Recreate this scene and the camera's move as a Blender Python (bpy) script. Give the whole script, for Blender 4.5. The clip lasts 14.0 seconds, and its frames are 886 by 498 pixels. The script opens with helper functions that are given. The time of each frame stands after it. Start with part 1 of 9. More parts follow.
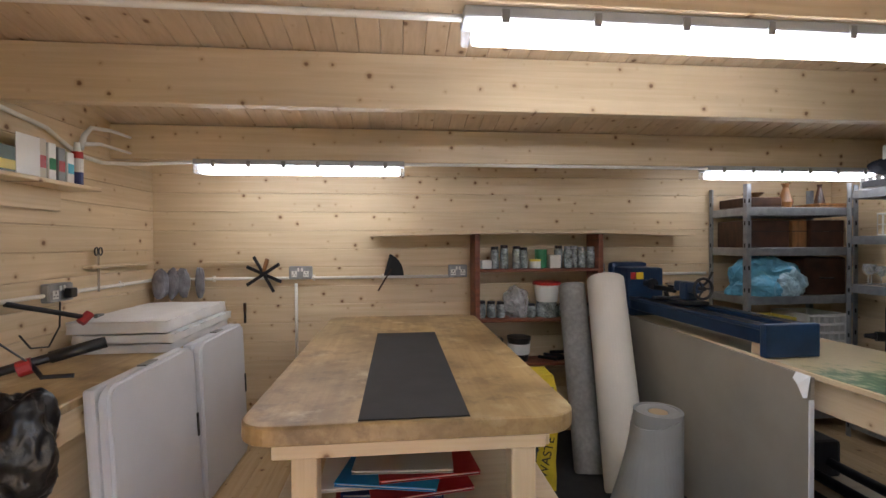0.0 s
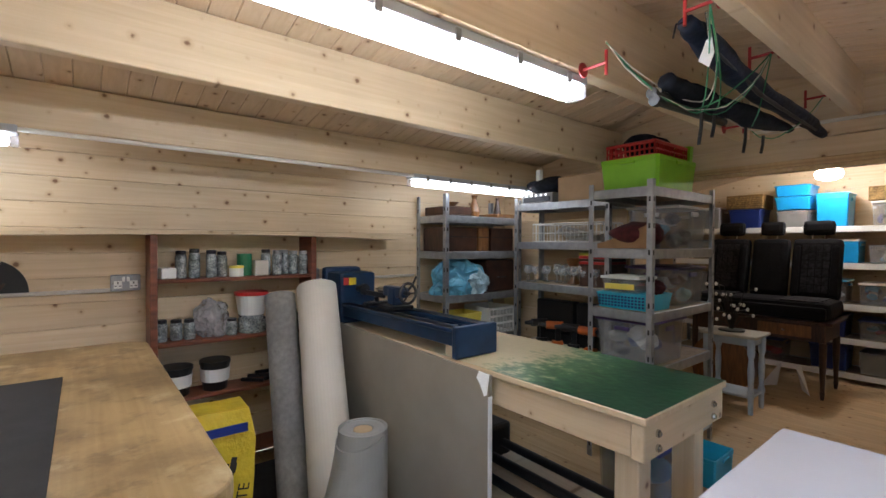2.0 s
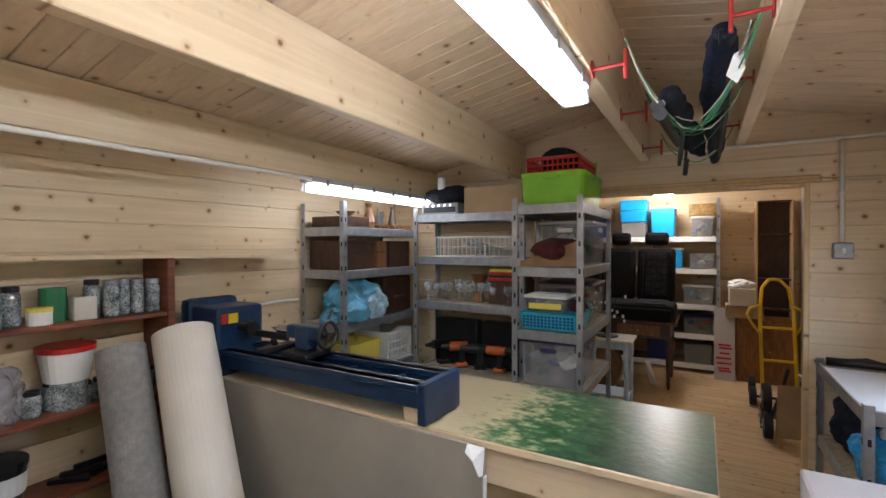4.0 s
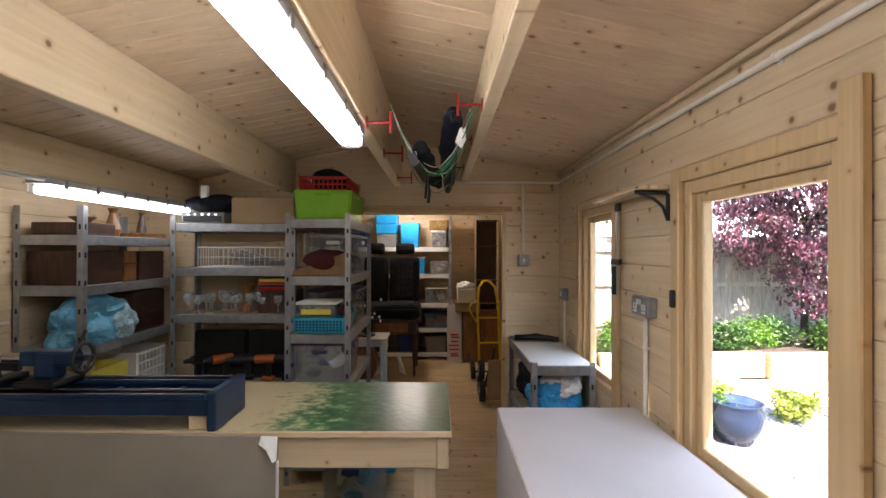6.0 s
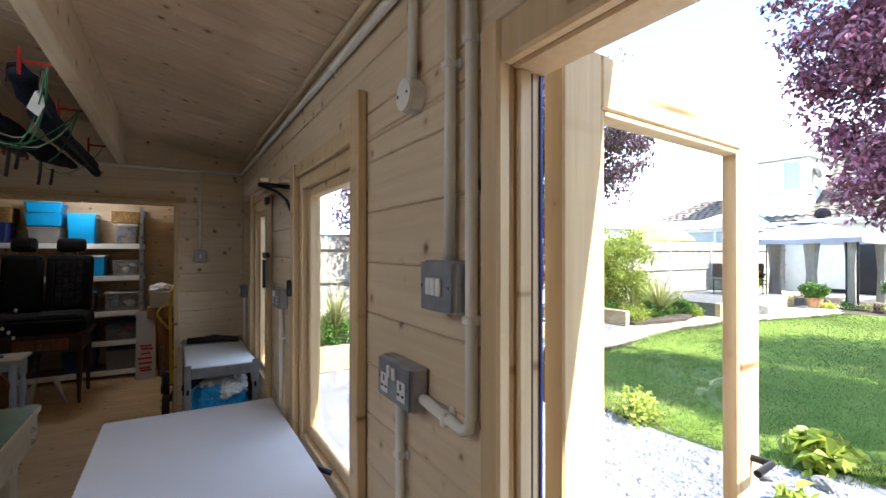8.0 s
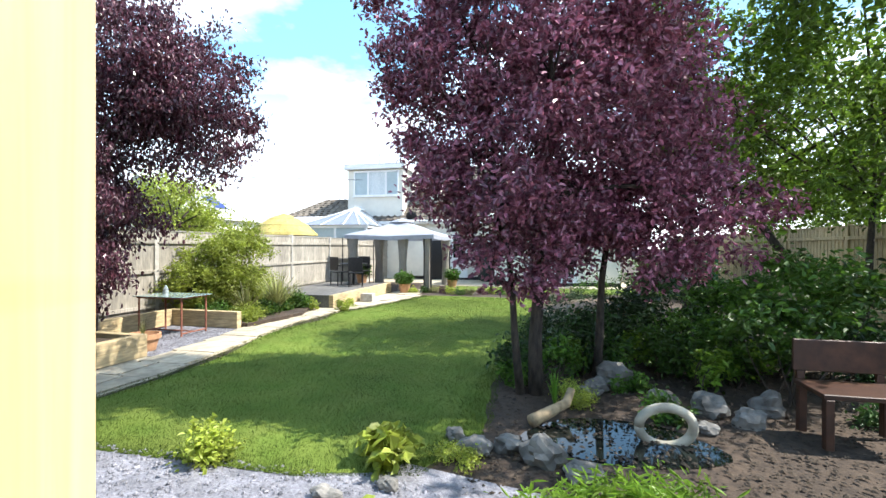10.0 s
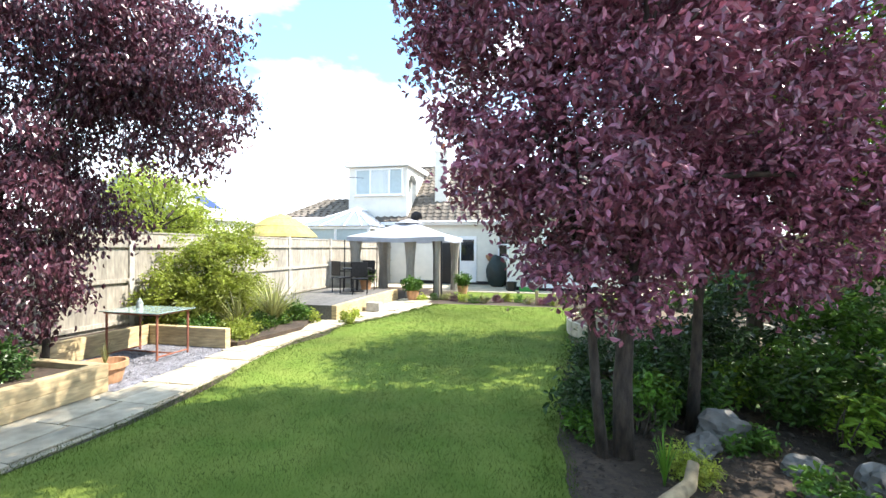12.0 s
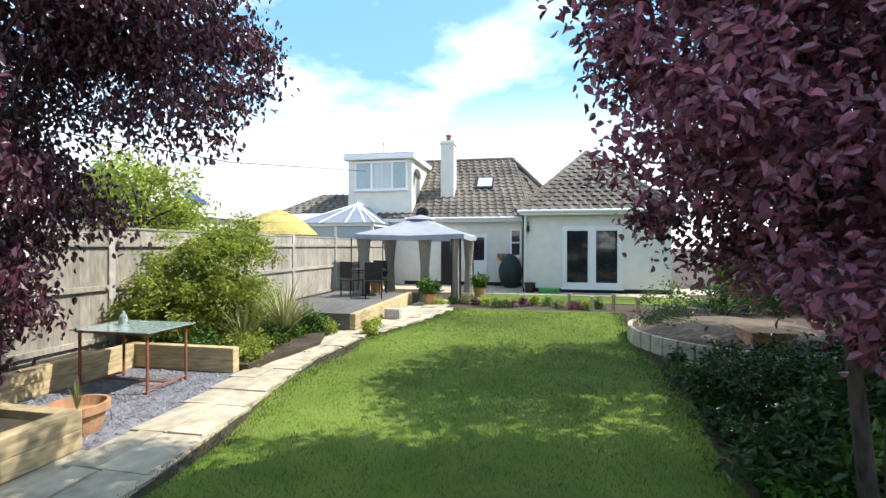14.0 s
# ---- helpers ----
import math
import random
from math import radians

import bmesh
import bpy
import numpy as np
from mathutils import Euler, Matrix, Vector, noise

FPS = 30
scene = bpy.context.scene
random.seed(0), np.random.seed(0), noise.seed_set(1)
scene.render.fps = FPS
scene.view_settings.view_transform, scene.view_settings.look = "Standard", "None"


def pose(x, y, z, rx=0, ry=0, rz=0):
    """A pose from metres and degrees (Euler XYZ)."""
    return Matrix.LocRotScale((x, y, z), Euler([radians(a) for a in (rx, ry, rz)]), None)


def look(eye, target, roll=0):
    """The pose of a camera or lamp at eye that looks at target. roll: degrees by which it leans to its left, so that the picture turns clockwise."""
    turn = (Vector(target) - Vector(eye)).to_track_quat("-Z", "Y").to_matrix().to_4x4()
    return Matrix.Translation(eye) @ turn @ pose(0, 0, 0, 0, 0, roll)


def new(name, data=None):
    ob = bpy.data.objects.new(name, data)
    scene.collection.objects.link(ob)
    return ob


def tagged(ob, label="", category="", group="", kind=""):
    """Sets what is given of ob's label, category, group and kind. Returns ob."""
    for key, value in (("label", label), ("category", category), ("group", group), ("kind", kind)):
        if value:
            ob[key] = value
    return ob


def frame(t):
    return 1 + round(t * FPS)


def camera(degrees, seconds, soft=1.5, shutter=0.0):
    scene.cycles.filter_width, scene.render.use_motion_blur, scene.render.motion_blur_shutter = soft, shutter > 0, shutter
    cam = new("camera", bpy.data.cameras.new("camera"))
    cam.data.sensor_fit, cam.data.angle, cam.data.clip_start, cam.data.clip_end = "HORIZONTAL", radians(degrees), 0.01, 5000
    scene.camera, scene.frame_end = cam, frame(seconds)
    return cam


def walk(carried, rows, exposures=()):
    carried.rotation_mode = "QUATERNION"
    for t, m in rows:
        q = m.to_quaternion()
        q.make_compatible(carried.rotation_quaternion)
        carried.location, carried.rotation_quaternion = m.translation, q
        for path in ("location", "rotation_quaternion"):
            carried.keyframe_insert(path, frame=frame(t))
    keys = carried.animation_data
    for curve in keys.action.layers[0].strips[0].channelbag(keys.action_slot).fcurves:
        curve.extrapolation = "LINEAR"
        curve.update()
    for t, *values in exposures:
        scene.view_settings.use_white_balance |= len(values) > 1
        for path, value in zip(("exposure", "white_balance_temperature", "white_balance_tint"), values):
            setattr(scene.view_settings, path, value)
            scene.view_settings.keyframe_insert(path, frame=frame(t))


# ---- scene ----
cam = camera(89.0, 14.0)
# seconds, eye, yaw, pitch, roll
ROWS = [
    (0, 2.210, 0.013, 1.383, -5.77, -0.65, -0.28),
    (0.5, 2.261, 0.012, 1.388, -18.05, -0.48, -0.13),
    (1, 2.293, -0.006, 1.401, -27.91, -0.39, -0.08),
    (1.5, 2.338, 0.004, 1.403, -34.18, -0.59, 0.15),
    (2, 2.468, 0.255, 1.409, -38.69, -0.70, 0.22),
    (2.2, 2.572, 0.363, 1.452, -39.48, -1.20, 0.37),
    (4.3, 2.415, 1.028, 1.514, -64.22, -0.11, 0.20),
    (4.5, 2.303, 1.053, 1.510, -67.12, 0.12, 0.50),
    (5, 2.173, 1.029, 1.538, -77.08, 0.07, 0.40),
    (5.5, 2.153, 1.017, 1.543, -85.13, 0.19, 0.20),
    (6, 2.121, 0.979, 1.547, -90.51, 0.31, 0.19),
    (6.5, 2.077, 0.887, 1.549, -96.48, 0.19, 0.08),
    (7, 2.023, 0.821, 1.550, -103.99, 0.17, -0.09),
    (7.5, 1.987, 0.708, 1.539, -112.33, 0.21, 0.07),
    (8, 1.961, 0.449, 1.515, -120.59, 0.33, 0.06),
    (8.5, 1.953, 0.261, 1.485, -129.80, -0.03, -0.30),
    (9, 2.046, 0.098, 1.489, -144.25, -0.35, 0.02),
    (9.2, 2.080, -0.030, 1.475, -150.70, -0.20, 0.30),
    (11.3, 2.374, -1.358, 1.560, -168.49, -0.29, 0.18),
    (11.5, 2.497, -1.465, 1.557, -167.26, -0.23, 0.07),
    (12, 2.930, -1.673, 1.572, -164.68, -0.14, 0.30),
    (12.5, 3.291, -1.844, 1.565, -163.16, -0.18, 0.09),
    (13, 3.695, -2.057, 1.573, -163.21, -0.25, 0.35),
    (13.5, 3.972, -2.450, 1.574, -163.94, -0.43, 0.03),
    (14, 4.257, -2.730, 1.560, -166.70, -0.29, 0.11),
]
EXPOSURES = [(0.0, 3.15, 6600, 17), (2.0, 3.45, 6350, 15), (4.3, 3.68, 6350, 15), (6.5, 3.12, 6950, 17), (7.5, 2.9, 6550, 15), (8.0, 2.3, 6050, 13), (8.5, 1.5, 6500, 12), (9.0, 0.98, 6400, 10), (11.5, 1.65, 6700, 11), (12.5, 1.42, 6700, 11), (13.0, 1.18, 6650, 10), (14.0, 0.77, 6550, 10)]
walk(cam, [(t, pose(x, y, z, 90 + pitch, 0, yaw) @ pose(0, 0, 0, 0, 0, roll)) for t, x, y, z, yaw, pitch, roll in ROWS], EXPOSURES)

# ---- light ----
world = bpy.data.worlds.new("world")
scene.world = world
world.use_nodes = True
SUN = Vector((-0.60, -0.16, 0.80)).normalized()


def sky_nodes():
    nt = world.node_tree
    nt.nodes.clear()
    out = nt.nodes.new("ShaderNodeOutputWorld")
    bg = nt.nodes.new("ShaderNodeBackground")
    sky = nt.nodes.new("ShaderNodeTexSky")
    sky.sky_type, sky.sun_disc = "NISHITA", False
    sky.sun_elevation = math.asin(SUN.z)
    sky.sun_rotation = math.atan2(SUN.x, SUN.y)
    sky.air_density, sky.dust_density, sky.ozone_density = 1.0, 0.6, 1.5
    # clouds
    tc = nt.nodes.new("ShaderNodeTexCoord")
    sep = nt.nodes.new("ShaderNodeSeparateXYZ")
    nt.links.new(tc.outputs["Generated"], sep.inputs[0])
    add = nt.nodes.new("ShaderNodeMath"); add.operation = "ADD"; add.inputs[1].default_value = 0.12
    nt.links.new(sep.outputs[2], add.inputs[0])
    com = nt.nodes.new("ShaderNodeCombineXYZ")
    for i in (0, 1):
        d = nt.nodes.new("ShaderNodeMath"); d.operation = "DIVIDE"
        nt.links.new(sep.outputs[i], d.inputs[0]); nt.links.new(add.outputs[0], d.inputs[1])
        nt.links.new(d.outputs[0], com.inputs[i])
    nz = nt.nodes.new("ShaderNodeTexNoise")
    nz.inputs["Scale"].default_value, nz.inputs["Detail"].default_value, nz.inputs["Roughness"].default_value = 1.1, 7, 0.55
    nt.links.new(com.outputs[0], nz.inputs["Vector"])
    ramp = nt.nodes.new("ShaderNodeValToRGB")
    ramp.color_ramp.elements[0].position, ramp.color_ramp.elements[1].position = 0.46, 0.72
    nt.links.new(nz.outputs["Fac"], ramp.inputs[0])
    # more cloud towards the horizon
    hz = nt.nodes.new("ShaderNodeMapRange")
    hz.inputs["From Min"].default_value, hz.inputs["From Max"].default_value = 0.02, 0.34
    hz.inputs["To Min"].default_value, hz.inputs["To Max"].default_value = 0.95, 0.0
    nt.links.new(sep.outputs[2], hz.inputs["Value"])
    mx = nt.nodes.new("ShaderNodeMath"); mx.operation = "MAXIMUM"
    nt.links.new(ramp.outputs[0], mx.inputs[0]); nt.links.new(hz.outputs[0], mx.inputs[1])
    mix = nt.nodes.new("ShaderNodeMix"); mix.data_type = "RGBA"
    nt.links.new(mx.outputs[0], mix.inputs["Factor"])
    # thin bright haze over the blue
    haze = nt.nodes.new("ShaderNodeMix"); haze.data_type = "RGBA"
    haze.inputs["Factor"].default_value = 0.45
    nt.links.new(sky.outputs[0], haze.inputs[6])
    haze.inputs[7].default_value = (1.5, 4.0, 6.6, 1)
    nt.links.new(haze.outputs[2], mix.inputs[6])
    mix.inputs[7].default_value = (9.0, 9.3, 9.8, 1)
    nt.links.new(mix.outputs[2], bg.inputs["Color"])
    bg.inputs["Strength"].default_value = 0.15
    nt.links.new(bg.outputs[0], out.inputs[0])


sky_nodes()
sun = new("sun", bpy.data.lights.new("sun", "SUN"))
sun.data.energy, sun.data.angle, sun.data.color = 5.0, radians(0.53), (1.0, 0.95, 0.86)
sun.matrix_basis = look(SUN * 50, (0, 0, 0))

# ---- materials ----
def mat(name, color, rough=0.6, metal=0.0, vary=0.15, scale=8.0, bump=0.0, bscale=60.0, stretch=(1, 1, 1), color2=None, spec=0.5, rand=0.0, trans=0.0, alpha=1.0, emit=0.0, sub=0.0, patches=0.0):
    m = bpy.data.materials.new(name)
    m.use_nodes = True
    nt = m.node_tree
    b = nt.nodes["Principled BSDF"]
    b.inputs["Roughness"].default_value, b.inputs["Metallic"].default_value = rough, metal
    b.inputs["Specular IOR Level"].default_value = spec
    b.inputs["Transmission Weight"].default_value, b.inputs["Alpha"].default_value = trans, alpha
    geo = nt.nodes.new("ShaderNodeNewGeometry")
    mp = nt.nodes.new("ShaderNodeMapping")
    mp.inputs["Scale"].default_value = stretch
    nt.links.new(geo.outputs["Position"], mp.inputs[0])
    n1 = nt.nodes.new("ShaderNodeTexNoise")
    n1.inputs["Scale"].default_value, n1.inputs["Detail"].default_value = scale, 6
    nt.links.new(mp.outputs[0], n1.inputs["Vector"])
    c2 = color2 or tuple(c * (1 - 2.2 * vary) for c in color)
    mix = nt.nodes.new("ShaderNodeMix"); mix.data_type = "RGBA"
    rg = nt.nodes.new("ShaderNodeMapRange")
    rg.inputs["From Min"].default_value, rg.inputs["From Max"].default_value = 0.3, 0.7
    nt.links.new(n1.outputs["Fac"], rg.inputs["Value"])
    nt.links.new(rg.outputs[0], mix.inputs["Factor"])
    mix.inputs[6].default_value, mix.inputs[7].default_value = (*color, 1), (*c2, 1)
    out = mix.outputs[2]
    n2 = nt.nodes.new("ShaderNodeTexNoise")
    n2.inputs["Scale"].default_value, n2.inputs["Detail"].default_value = scale * 0.17, 3
    nt.links.new(geo.outputs["Position"], n2.inputs["Vector"])
    hs = nt.nodes.new("ShaderNodeHueSaturation")
    r2 = nt.nodes.new("ShaderNodeMapRange")
    r2.inputs["From Min"].default_value, r2.inputs["From Max"].default_value = 0.3, 0.7
    r2.inputs["To Min"].default_value, r2.inputs["To Max"].default_value = 1 - vary - patches, 1 + vary + patches
    nt.links.new(n2.outputs["Fac"], r2.inputs["Value"])
    val = r2.outputs[0]
    if rand:
        oi = nt.nodes.new("ShaderNodeObjectInfo")
        ra = nt.nodes.new("ShaderNodeMapRange")
        ra.inputs["To Min"].default_value, ra.inputs["To Max"].default_value = 1 - rand, 1 + rand
        nt.links.new(oi.outputs["Random"], ra.inputs["Value"])
        isl = nt.nodes.new("ShaderNodeMapRange")
        isl.inputs["To Min"].default_value, isl.inputs["To Max"].default_value = 1 - rand, 1 + rand
        nt.links.new(geo.outputs["Random Per Island"], isl.inputs["Value"])
        mu = nt.nodes.new("ShaderNodeMath"); mu.operation = "MULTIPLY"
        nt.links.new(ra.outputs[0], mu.inputs[0]); nt.links.new(isl.outputs[0], mu.inputs[1])
        mv = nt.nodes.new("ShaderNodeMath"); mv.operation = "MULTIPLY"
        nt.links.new(mu.outputs[0], mv.inputs[0]); nt.links.new(val, mv.inputs[1])
        val = mv.outputs[0]
    nt.links.new(val, hs.inputs["Value"])
    nt.links.new(out, hs.inputs["Color"])
    nt.links.new(hs.outputs[0], b.inputs["Base Color"])
    if bump:
        nb = nt.nodes.new("ShaderNodeTexNoise")
        nb.inputs["Scale"].default_value, nb.inputs["Detail"].default_value = bscale, 4
        nt.links.new(mp.outputs[0], nb.inputs["Vector"])
        bp = nt.nodes.new("ShaderNodeBump")
        bp.inputs["Strength"].default_value, bp.inputs["Distance"].default_value = bump, 0.01
        nt.links.new(nb.outputs["Fac"], bp.inputs["Height"])
        nt.links.new(bp.outputs[0], b.inputs["Normal"])
    if emit:
        b.inputs["Emission Color"].default_value, b.inputs["Emission Strength"].default_value = (*color, 1), emit
    if sub:
        # thin leaf: part of the light passes through
        tr = nt.nodes.new("ShaderNodeBsdfTranslucent")
        nt.links.new(hs.outputs[0], tr.inputs["Color"])
        ms = nt.nodes.new("ShaderNodeMixShader")
        ms.inputs[0].default_value = sub
        nt.links.new(b.outputs[0], ms.inputs[1]); nt.links.new(tr.outputs[0], ms.inputs[2])
        nt.links.new(ms.outputs[0], nt.nodes["Material Output"].inputs["Surface"])
    return m


def pine(name, axis, depth, light=(0.67, 0.53, 0.355), dark=(0.545, 0.405, 0.245), rand=0.10, knots=True, rough=0.48, stain=0.0):
    """Pine with grain along one axis and scattered dark knots."""
    m = bpy.data.materials.new(name)
    m.use_nodes = True
    nt = m.node_tree
    b = nt.nodes["Principled BSDF"]
    b.inputs["Roughness"].default_value = rough
    geo = nt.nodes.new("ShaderNodeNewGeometry")
    oi = nt.nodes.new("ShaderNodeObjectInfo")
    # shift the pattern from piece to piece
    rv = nt.nodes.new("ShaderNodeMath"); rv.operation = "MULTIPLY_ADD"; rv.inputs[1].default_value = 37.0
    nt.links.new(oi.outputs["Random"], rv.inputs[0])
    ri = nt.nodes.new("ShaderNodeMath"); ri.operation = "MULTIPLY"; ri.inputs[1].default_value = 23.0
    nt.links.new(geo.outputs["Random Per Island"], ri.inputs[0])
    nt.links.new(ri.outputs[0], rv.inputs[2])
    cb = nt.nodes.new("ShaderNodeCombineXYZ")
    nt.links.new(rv.outputs[0], cb.inputs[axis])
    sh = nt.nodes.new("ShaderNodeVectorMath"); sh.operation = "ADD"
    nt.links.new(geo.outputs["Position"], sh.inputs[0]); nt.links.new(cb.outputs[0], sh.inputs[1])

    def mapped(along, across, flat=False):
        mp = nt.nodes.new("ShaderNodeMapping")
        mp.inputs["Scale"].default_value = [along if i == axis else 0.0 if flat and i == depth else across for i in range(3)]
        nt.links.new(sh.outputs[0], mp.inputs[0])
        return mp.outputs[0]

    g = nt.nodes.new("ShaderNodeTexNoise")
    g.inputs["Scale"].default_value, g.inputs["Detail"].default_value, g.inputs["Distortion"].default_value = 1.0, 5, 0.6
    nt.links.new(mapped(1.6, 40.0), g.inputs["Vector"])
    mix = nt.nodes.new("ShaderNodeMix"); mix.data_type = "RGBA"
    rg = nt.nodes.new("ShaderNodeMapRange")
    rg.inputs["From Min"].default_value, rg.inputs["From Max"].default_value = 0.30, 0.85
    nt.links.new(g.outputs["Fac"], rg.inputs["Value"])
    nt.links.new(rg.outputs[0], mix.inputs["Factor"])
    mix.inputs[6].default_value, mix.inputs[7].default_value = (*light, 1), (*dark, 1)
    col = mix.outputs[2]
    if knots:
        # knots on the face of the board, uneven in size, some cells without one
        se = nt.nodes.new("ShaderNodeSeparateXYZ")
        nt.links.new(sh.outputs[0], se.inputs[0])
        co = nt.nodes.new("ShaderNodeCombineXYZ")
        nt.links.new(se.outputs[axis], co.inputs[0]); nt.links.new(se.outputs[3 - axis - depth], co.inputs[1])
        wob = nt.nodes.new("ShaderNodeTexNoise"); wob.inputs["Scale"].default_value = 60.0
        nt.links.new(co.outputs[0], wob.inputs["Vector"])
        wm = nt.nodes.new("ShaderNodeVectorMath"); wm.operation = "MULTIPLY_ADD"
        wm.inputs[1].default_value = (0.010, 0.010, 0)
        nt.links.new(wob.outputs["Color"], wm.inputs[0]); nt.links.new(co.outputs[0], wm.inputs[2])
        v = nt.nodes.new("ShaderNodeTexVoronoi")
        v.voronoi_dimensions = "2D"
        v.inputs["Scale"].default_value = 7.2
        nt.links.new(wm.outputs[0], v.inputs["Vector"])
        sp = nt.nodes.new("ShaderNodeSeparateColor")
        nt.links.new(v.outputs["Color"], sp.inputs[0])
        for lo, hi, soft, tone in ((0.06, 0.22, 0.16, (0.40, 0.235, 0.10, 1)), (-0.02, 0.115, 0.06, (0.15, 0.062, 0.024, 1))):
            sz = nt.nodes.new("ShaderNodeMapRange")
            sz.inputs["From Min"].default_value, sz.inputs["From Max"].default_value = 0.2, 1.0
            sz.inputs["To Min"].default_value, sz.inputs["To Max"].default_value = lo, hi
            sz.clamp = False
            nt.links.new(sp.outputs[0], sz.inputs["Value"])
            less = nt.nodes.new("ShaderNodeMath"); less.operation = "SUBTRACT"
            nt.links.new(sz.outputs[0], less.inputs[0]); nt.links.new(v.outputs["Distance"], less.inputs[1])
            k = nt.nodes.new("ShaderNodeMapRange")
            k.inputs["From Min"].default_value, k.inputs["From Max"].default_value = 0.0, soft
            k.inputs["To Max"].default_value = 0.55 if soft > 0.1 else 0.9
            nt.links.new(less.outputs[0], k.inputs["Value"])
            m2 = nt.nodes.new("ShaderNodeMix"); m2.data_type = "RGBA"
            nt.links.new(k.outputs[0], m2.inputs["Factor"]); nt.links.new(col, m2.inputs[6])
            m2.inputs[7].default_value = tone
            col = m2.outputs[2]
    if stain:
        # worn, oily patches and pale scuffs
        for sc, lo, hi, f, tone in ((3.2, 0.44, 0.64, stain, (0.10, 0.052, 0.02, 1)), (9.0, 0.53, 0.64, stain * 0.8, (0.09, 0.05, 0.022, 1)), (5.5, 0.56, 0.70, stain, (0.62, 0.50, 0.30, 1))):
            ns = nt.nodes.new("ShaderNodeTexNoise")
            ns.inputs["Scale"].default_value, ns.inputs["Detail"].default_value, ns.inputs["Roughness"].default_value = sc, 9, 0.62
            nt.links.new(geo.outputs["Position"], ns.inputs["Vector"])
            k = nt.nodes.new("ShaderNodeMapRange")
            k.inputs["From Min"].default_value, k.inputs["From Max"].default_value, k.inputs["To Max"].default_value = lo, hi, f
            nt.links.new(ns.outputs["Fac"], k.inputs["Value"])
            m2 = nt.nodes.new("ShaderNodeMix"); m2.data_type = "RGBA"
            nt.links.new(k.outputs[0], m2.inputs["Factor"]); nt.links.new(col, m2.inputs[6])
            m2.inputs[7].default_value = tone
            col = m2.outputs[2]
    n2 = nt.nodes.new("ShaderNodeTexNoise")
    n2.inputs["Scale"].default_value, n2.inputs["Detail"].default_value = 1.4, 3
    nt.links.new(sh.outputs[0], n2.inputs["Vector"])
    r2 = nt.nodes.new("ShaderNodeMapRange")
    r2.inputs["From Min"].default_value, r2.inputs["From Max"].default_value = 0.3, 0.7
    r2.inputs["To Min"].default_value, r2.inputs["To Max"].default_value = 1 - rand, 1 + rand
    nt.links.new(n2.outputs["Fac"], r2.inputs["Value"])
    hs = nt.nodes.new("ShaderNodeHueSaturation")
    nt.links.new(r2.outputs[0], hs.inputs["Value"]); nt.links.new(col, hs.inputs["Color"])
    nt.links.new(hs.outputs[0], b.inputs["Base Color"])
    bp = nt.nodes.new("ShaderNodeBump")
    bp.inputs["Strength"].default_value, bp.inputs["Distance"].default_value = 0.25, 0.004
    nt.links.new(g.outputs["Fac"], bp.inputs["Height"]); nt.links.new(bp.outputs[0], b.inputs["Normal"])
    return m


def glass(name, tint=(1, 1, 1), rough=0.0):
    m = bpy.data.materials.new(name)
    m.use_nodes = True
    nt = m.node_tree
    nt.nodes.clear()
    out = nt.nodes.new("ShaderNodeOutputMaterial")
    gl = nt.nodes.new("ShaderNodeBsdfGlossy"); gl.inputs["Roughness"].default_value = rough
    tr = nt.nodes.new("ShaderNodeBsdfTransparent"); tr.inputs["Color"].default_value = (*tint, 1)
    lw = nt.nodes.new("ShaderNodeLayerWeight"); lw.inputs["Blend"].default_value = 0.5
    pw = nt.nodes.new("ShaderNodeMath"); pw.operation = "POWER"; pw.inputs[1].default_value = 4.0
    ma = nt.nodes.new("ShaderNodeMath"); ma.operation = "MULTIPLY_ADD"; ma.inputs[1].default_value, ma.inputs[2].default_value = 0.6, 0.03
    ms = nt.nodes.new("ShaderNodeMixShader")
    nt.links.new(lw.outputs["Facing"], pw.inputs[0]); nt.links.new(pw.outputs[0], ma.inputs[0])
    nt.links.new(ma.outputs[0], ms.inputs[0]); nt.links.new(tr.outputs[0], ms.inputs[1]); nt.links.new(gl.outputs[0], ms.inputs[2])
    nt.links.new(ms.outputs[0], out.inputs[0])
    return m


PX, PY, PZ = pine("pine_x", 0, 1), pine("pine_y", 1, 0), pine("pine_z", 2, 1)
PCEIL = pine("pine_ceiling", 1, 2, (0.67, 0.515, 0.35), (0.55, 0.40, 0.25), 0.10)
PFLOOR = pine("pine_floor", 1, 2, (0.60, 0.44, 0.25), (0.46, 0.30, 0.14), 0.14, rough=0.6)
PBENCH = pine("bench_top_wood", 1, 2, (0.42, 0.29, 0.135), (0.30, 0.185, 0.075), 0.25, False, 0.42, 0.6)
FRAMEW = pine("door_frame_wood", 2, 1, (0.62, 0.45, 0.25), (0.49, 0.325, 0.155), 0.08)
REDWOOD = mat("red_stained_wood", (0.22, 0.065, 0.03), 0.5, vary=0.25, scale=6, stretch=(1, 1, 6), bump=0.1)
DARKW = mat("dark_wood", (0.075, 0.03, 0.016), 0.45, vary=0.3, scale=9, stretch=(1, 6, 1), bump=0.1)
BROWNW = mat("brown_cabinet_wood", (0.26, 0.11, 0.035), 0.4, vary=0.25, scale=8, stretch=(6, 6, 1))
MDF = mat("chipboard_shelf", (0.45, 0.36, 0.25), 0.8, vary=0.15, scale=60, bump=0.1)
STEEL = mat("galvanised_steel", (0.38, 0.395, 0.42), 0.42, 0.65, vary=0.12, scale=22)
DARKM = mat("dark_metal", (0.03, 0.03, 0.035), 0.45, 0.6, vary=0.2, scale=20)
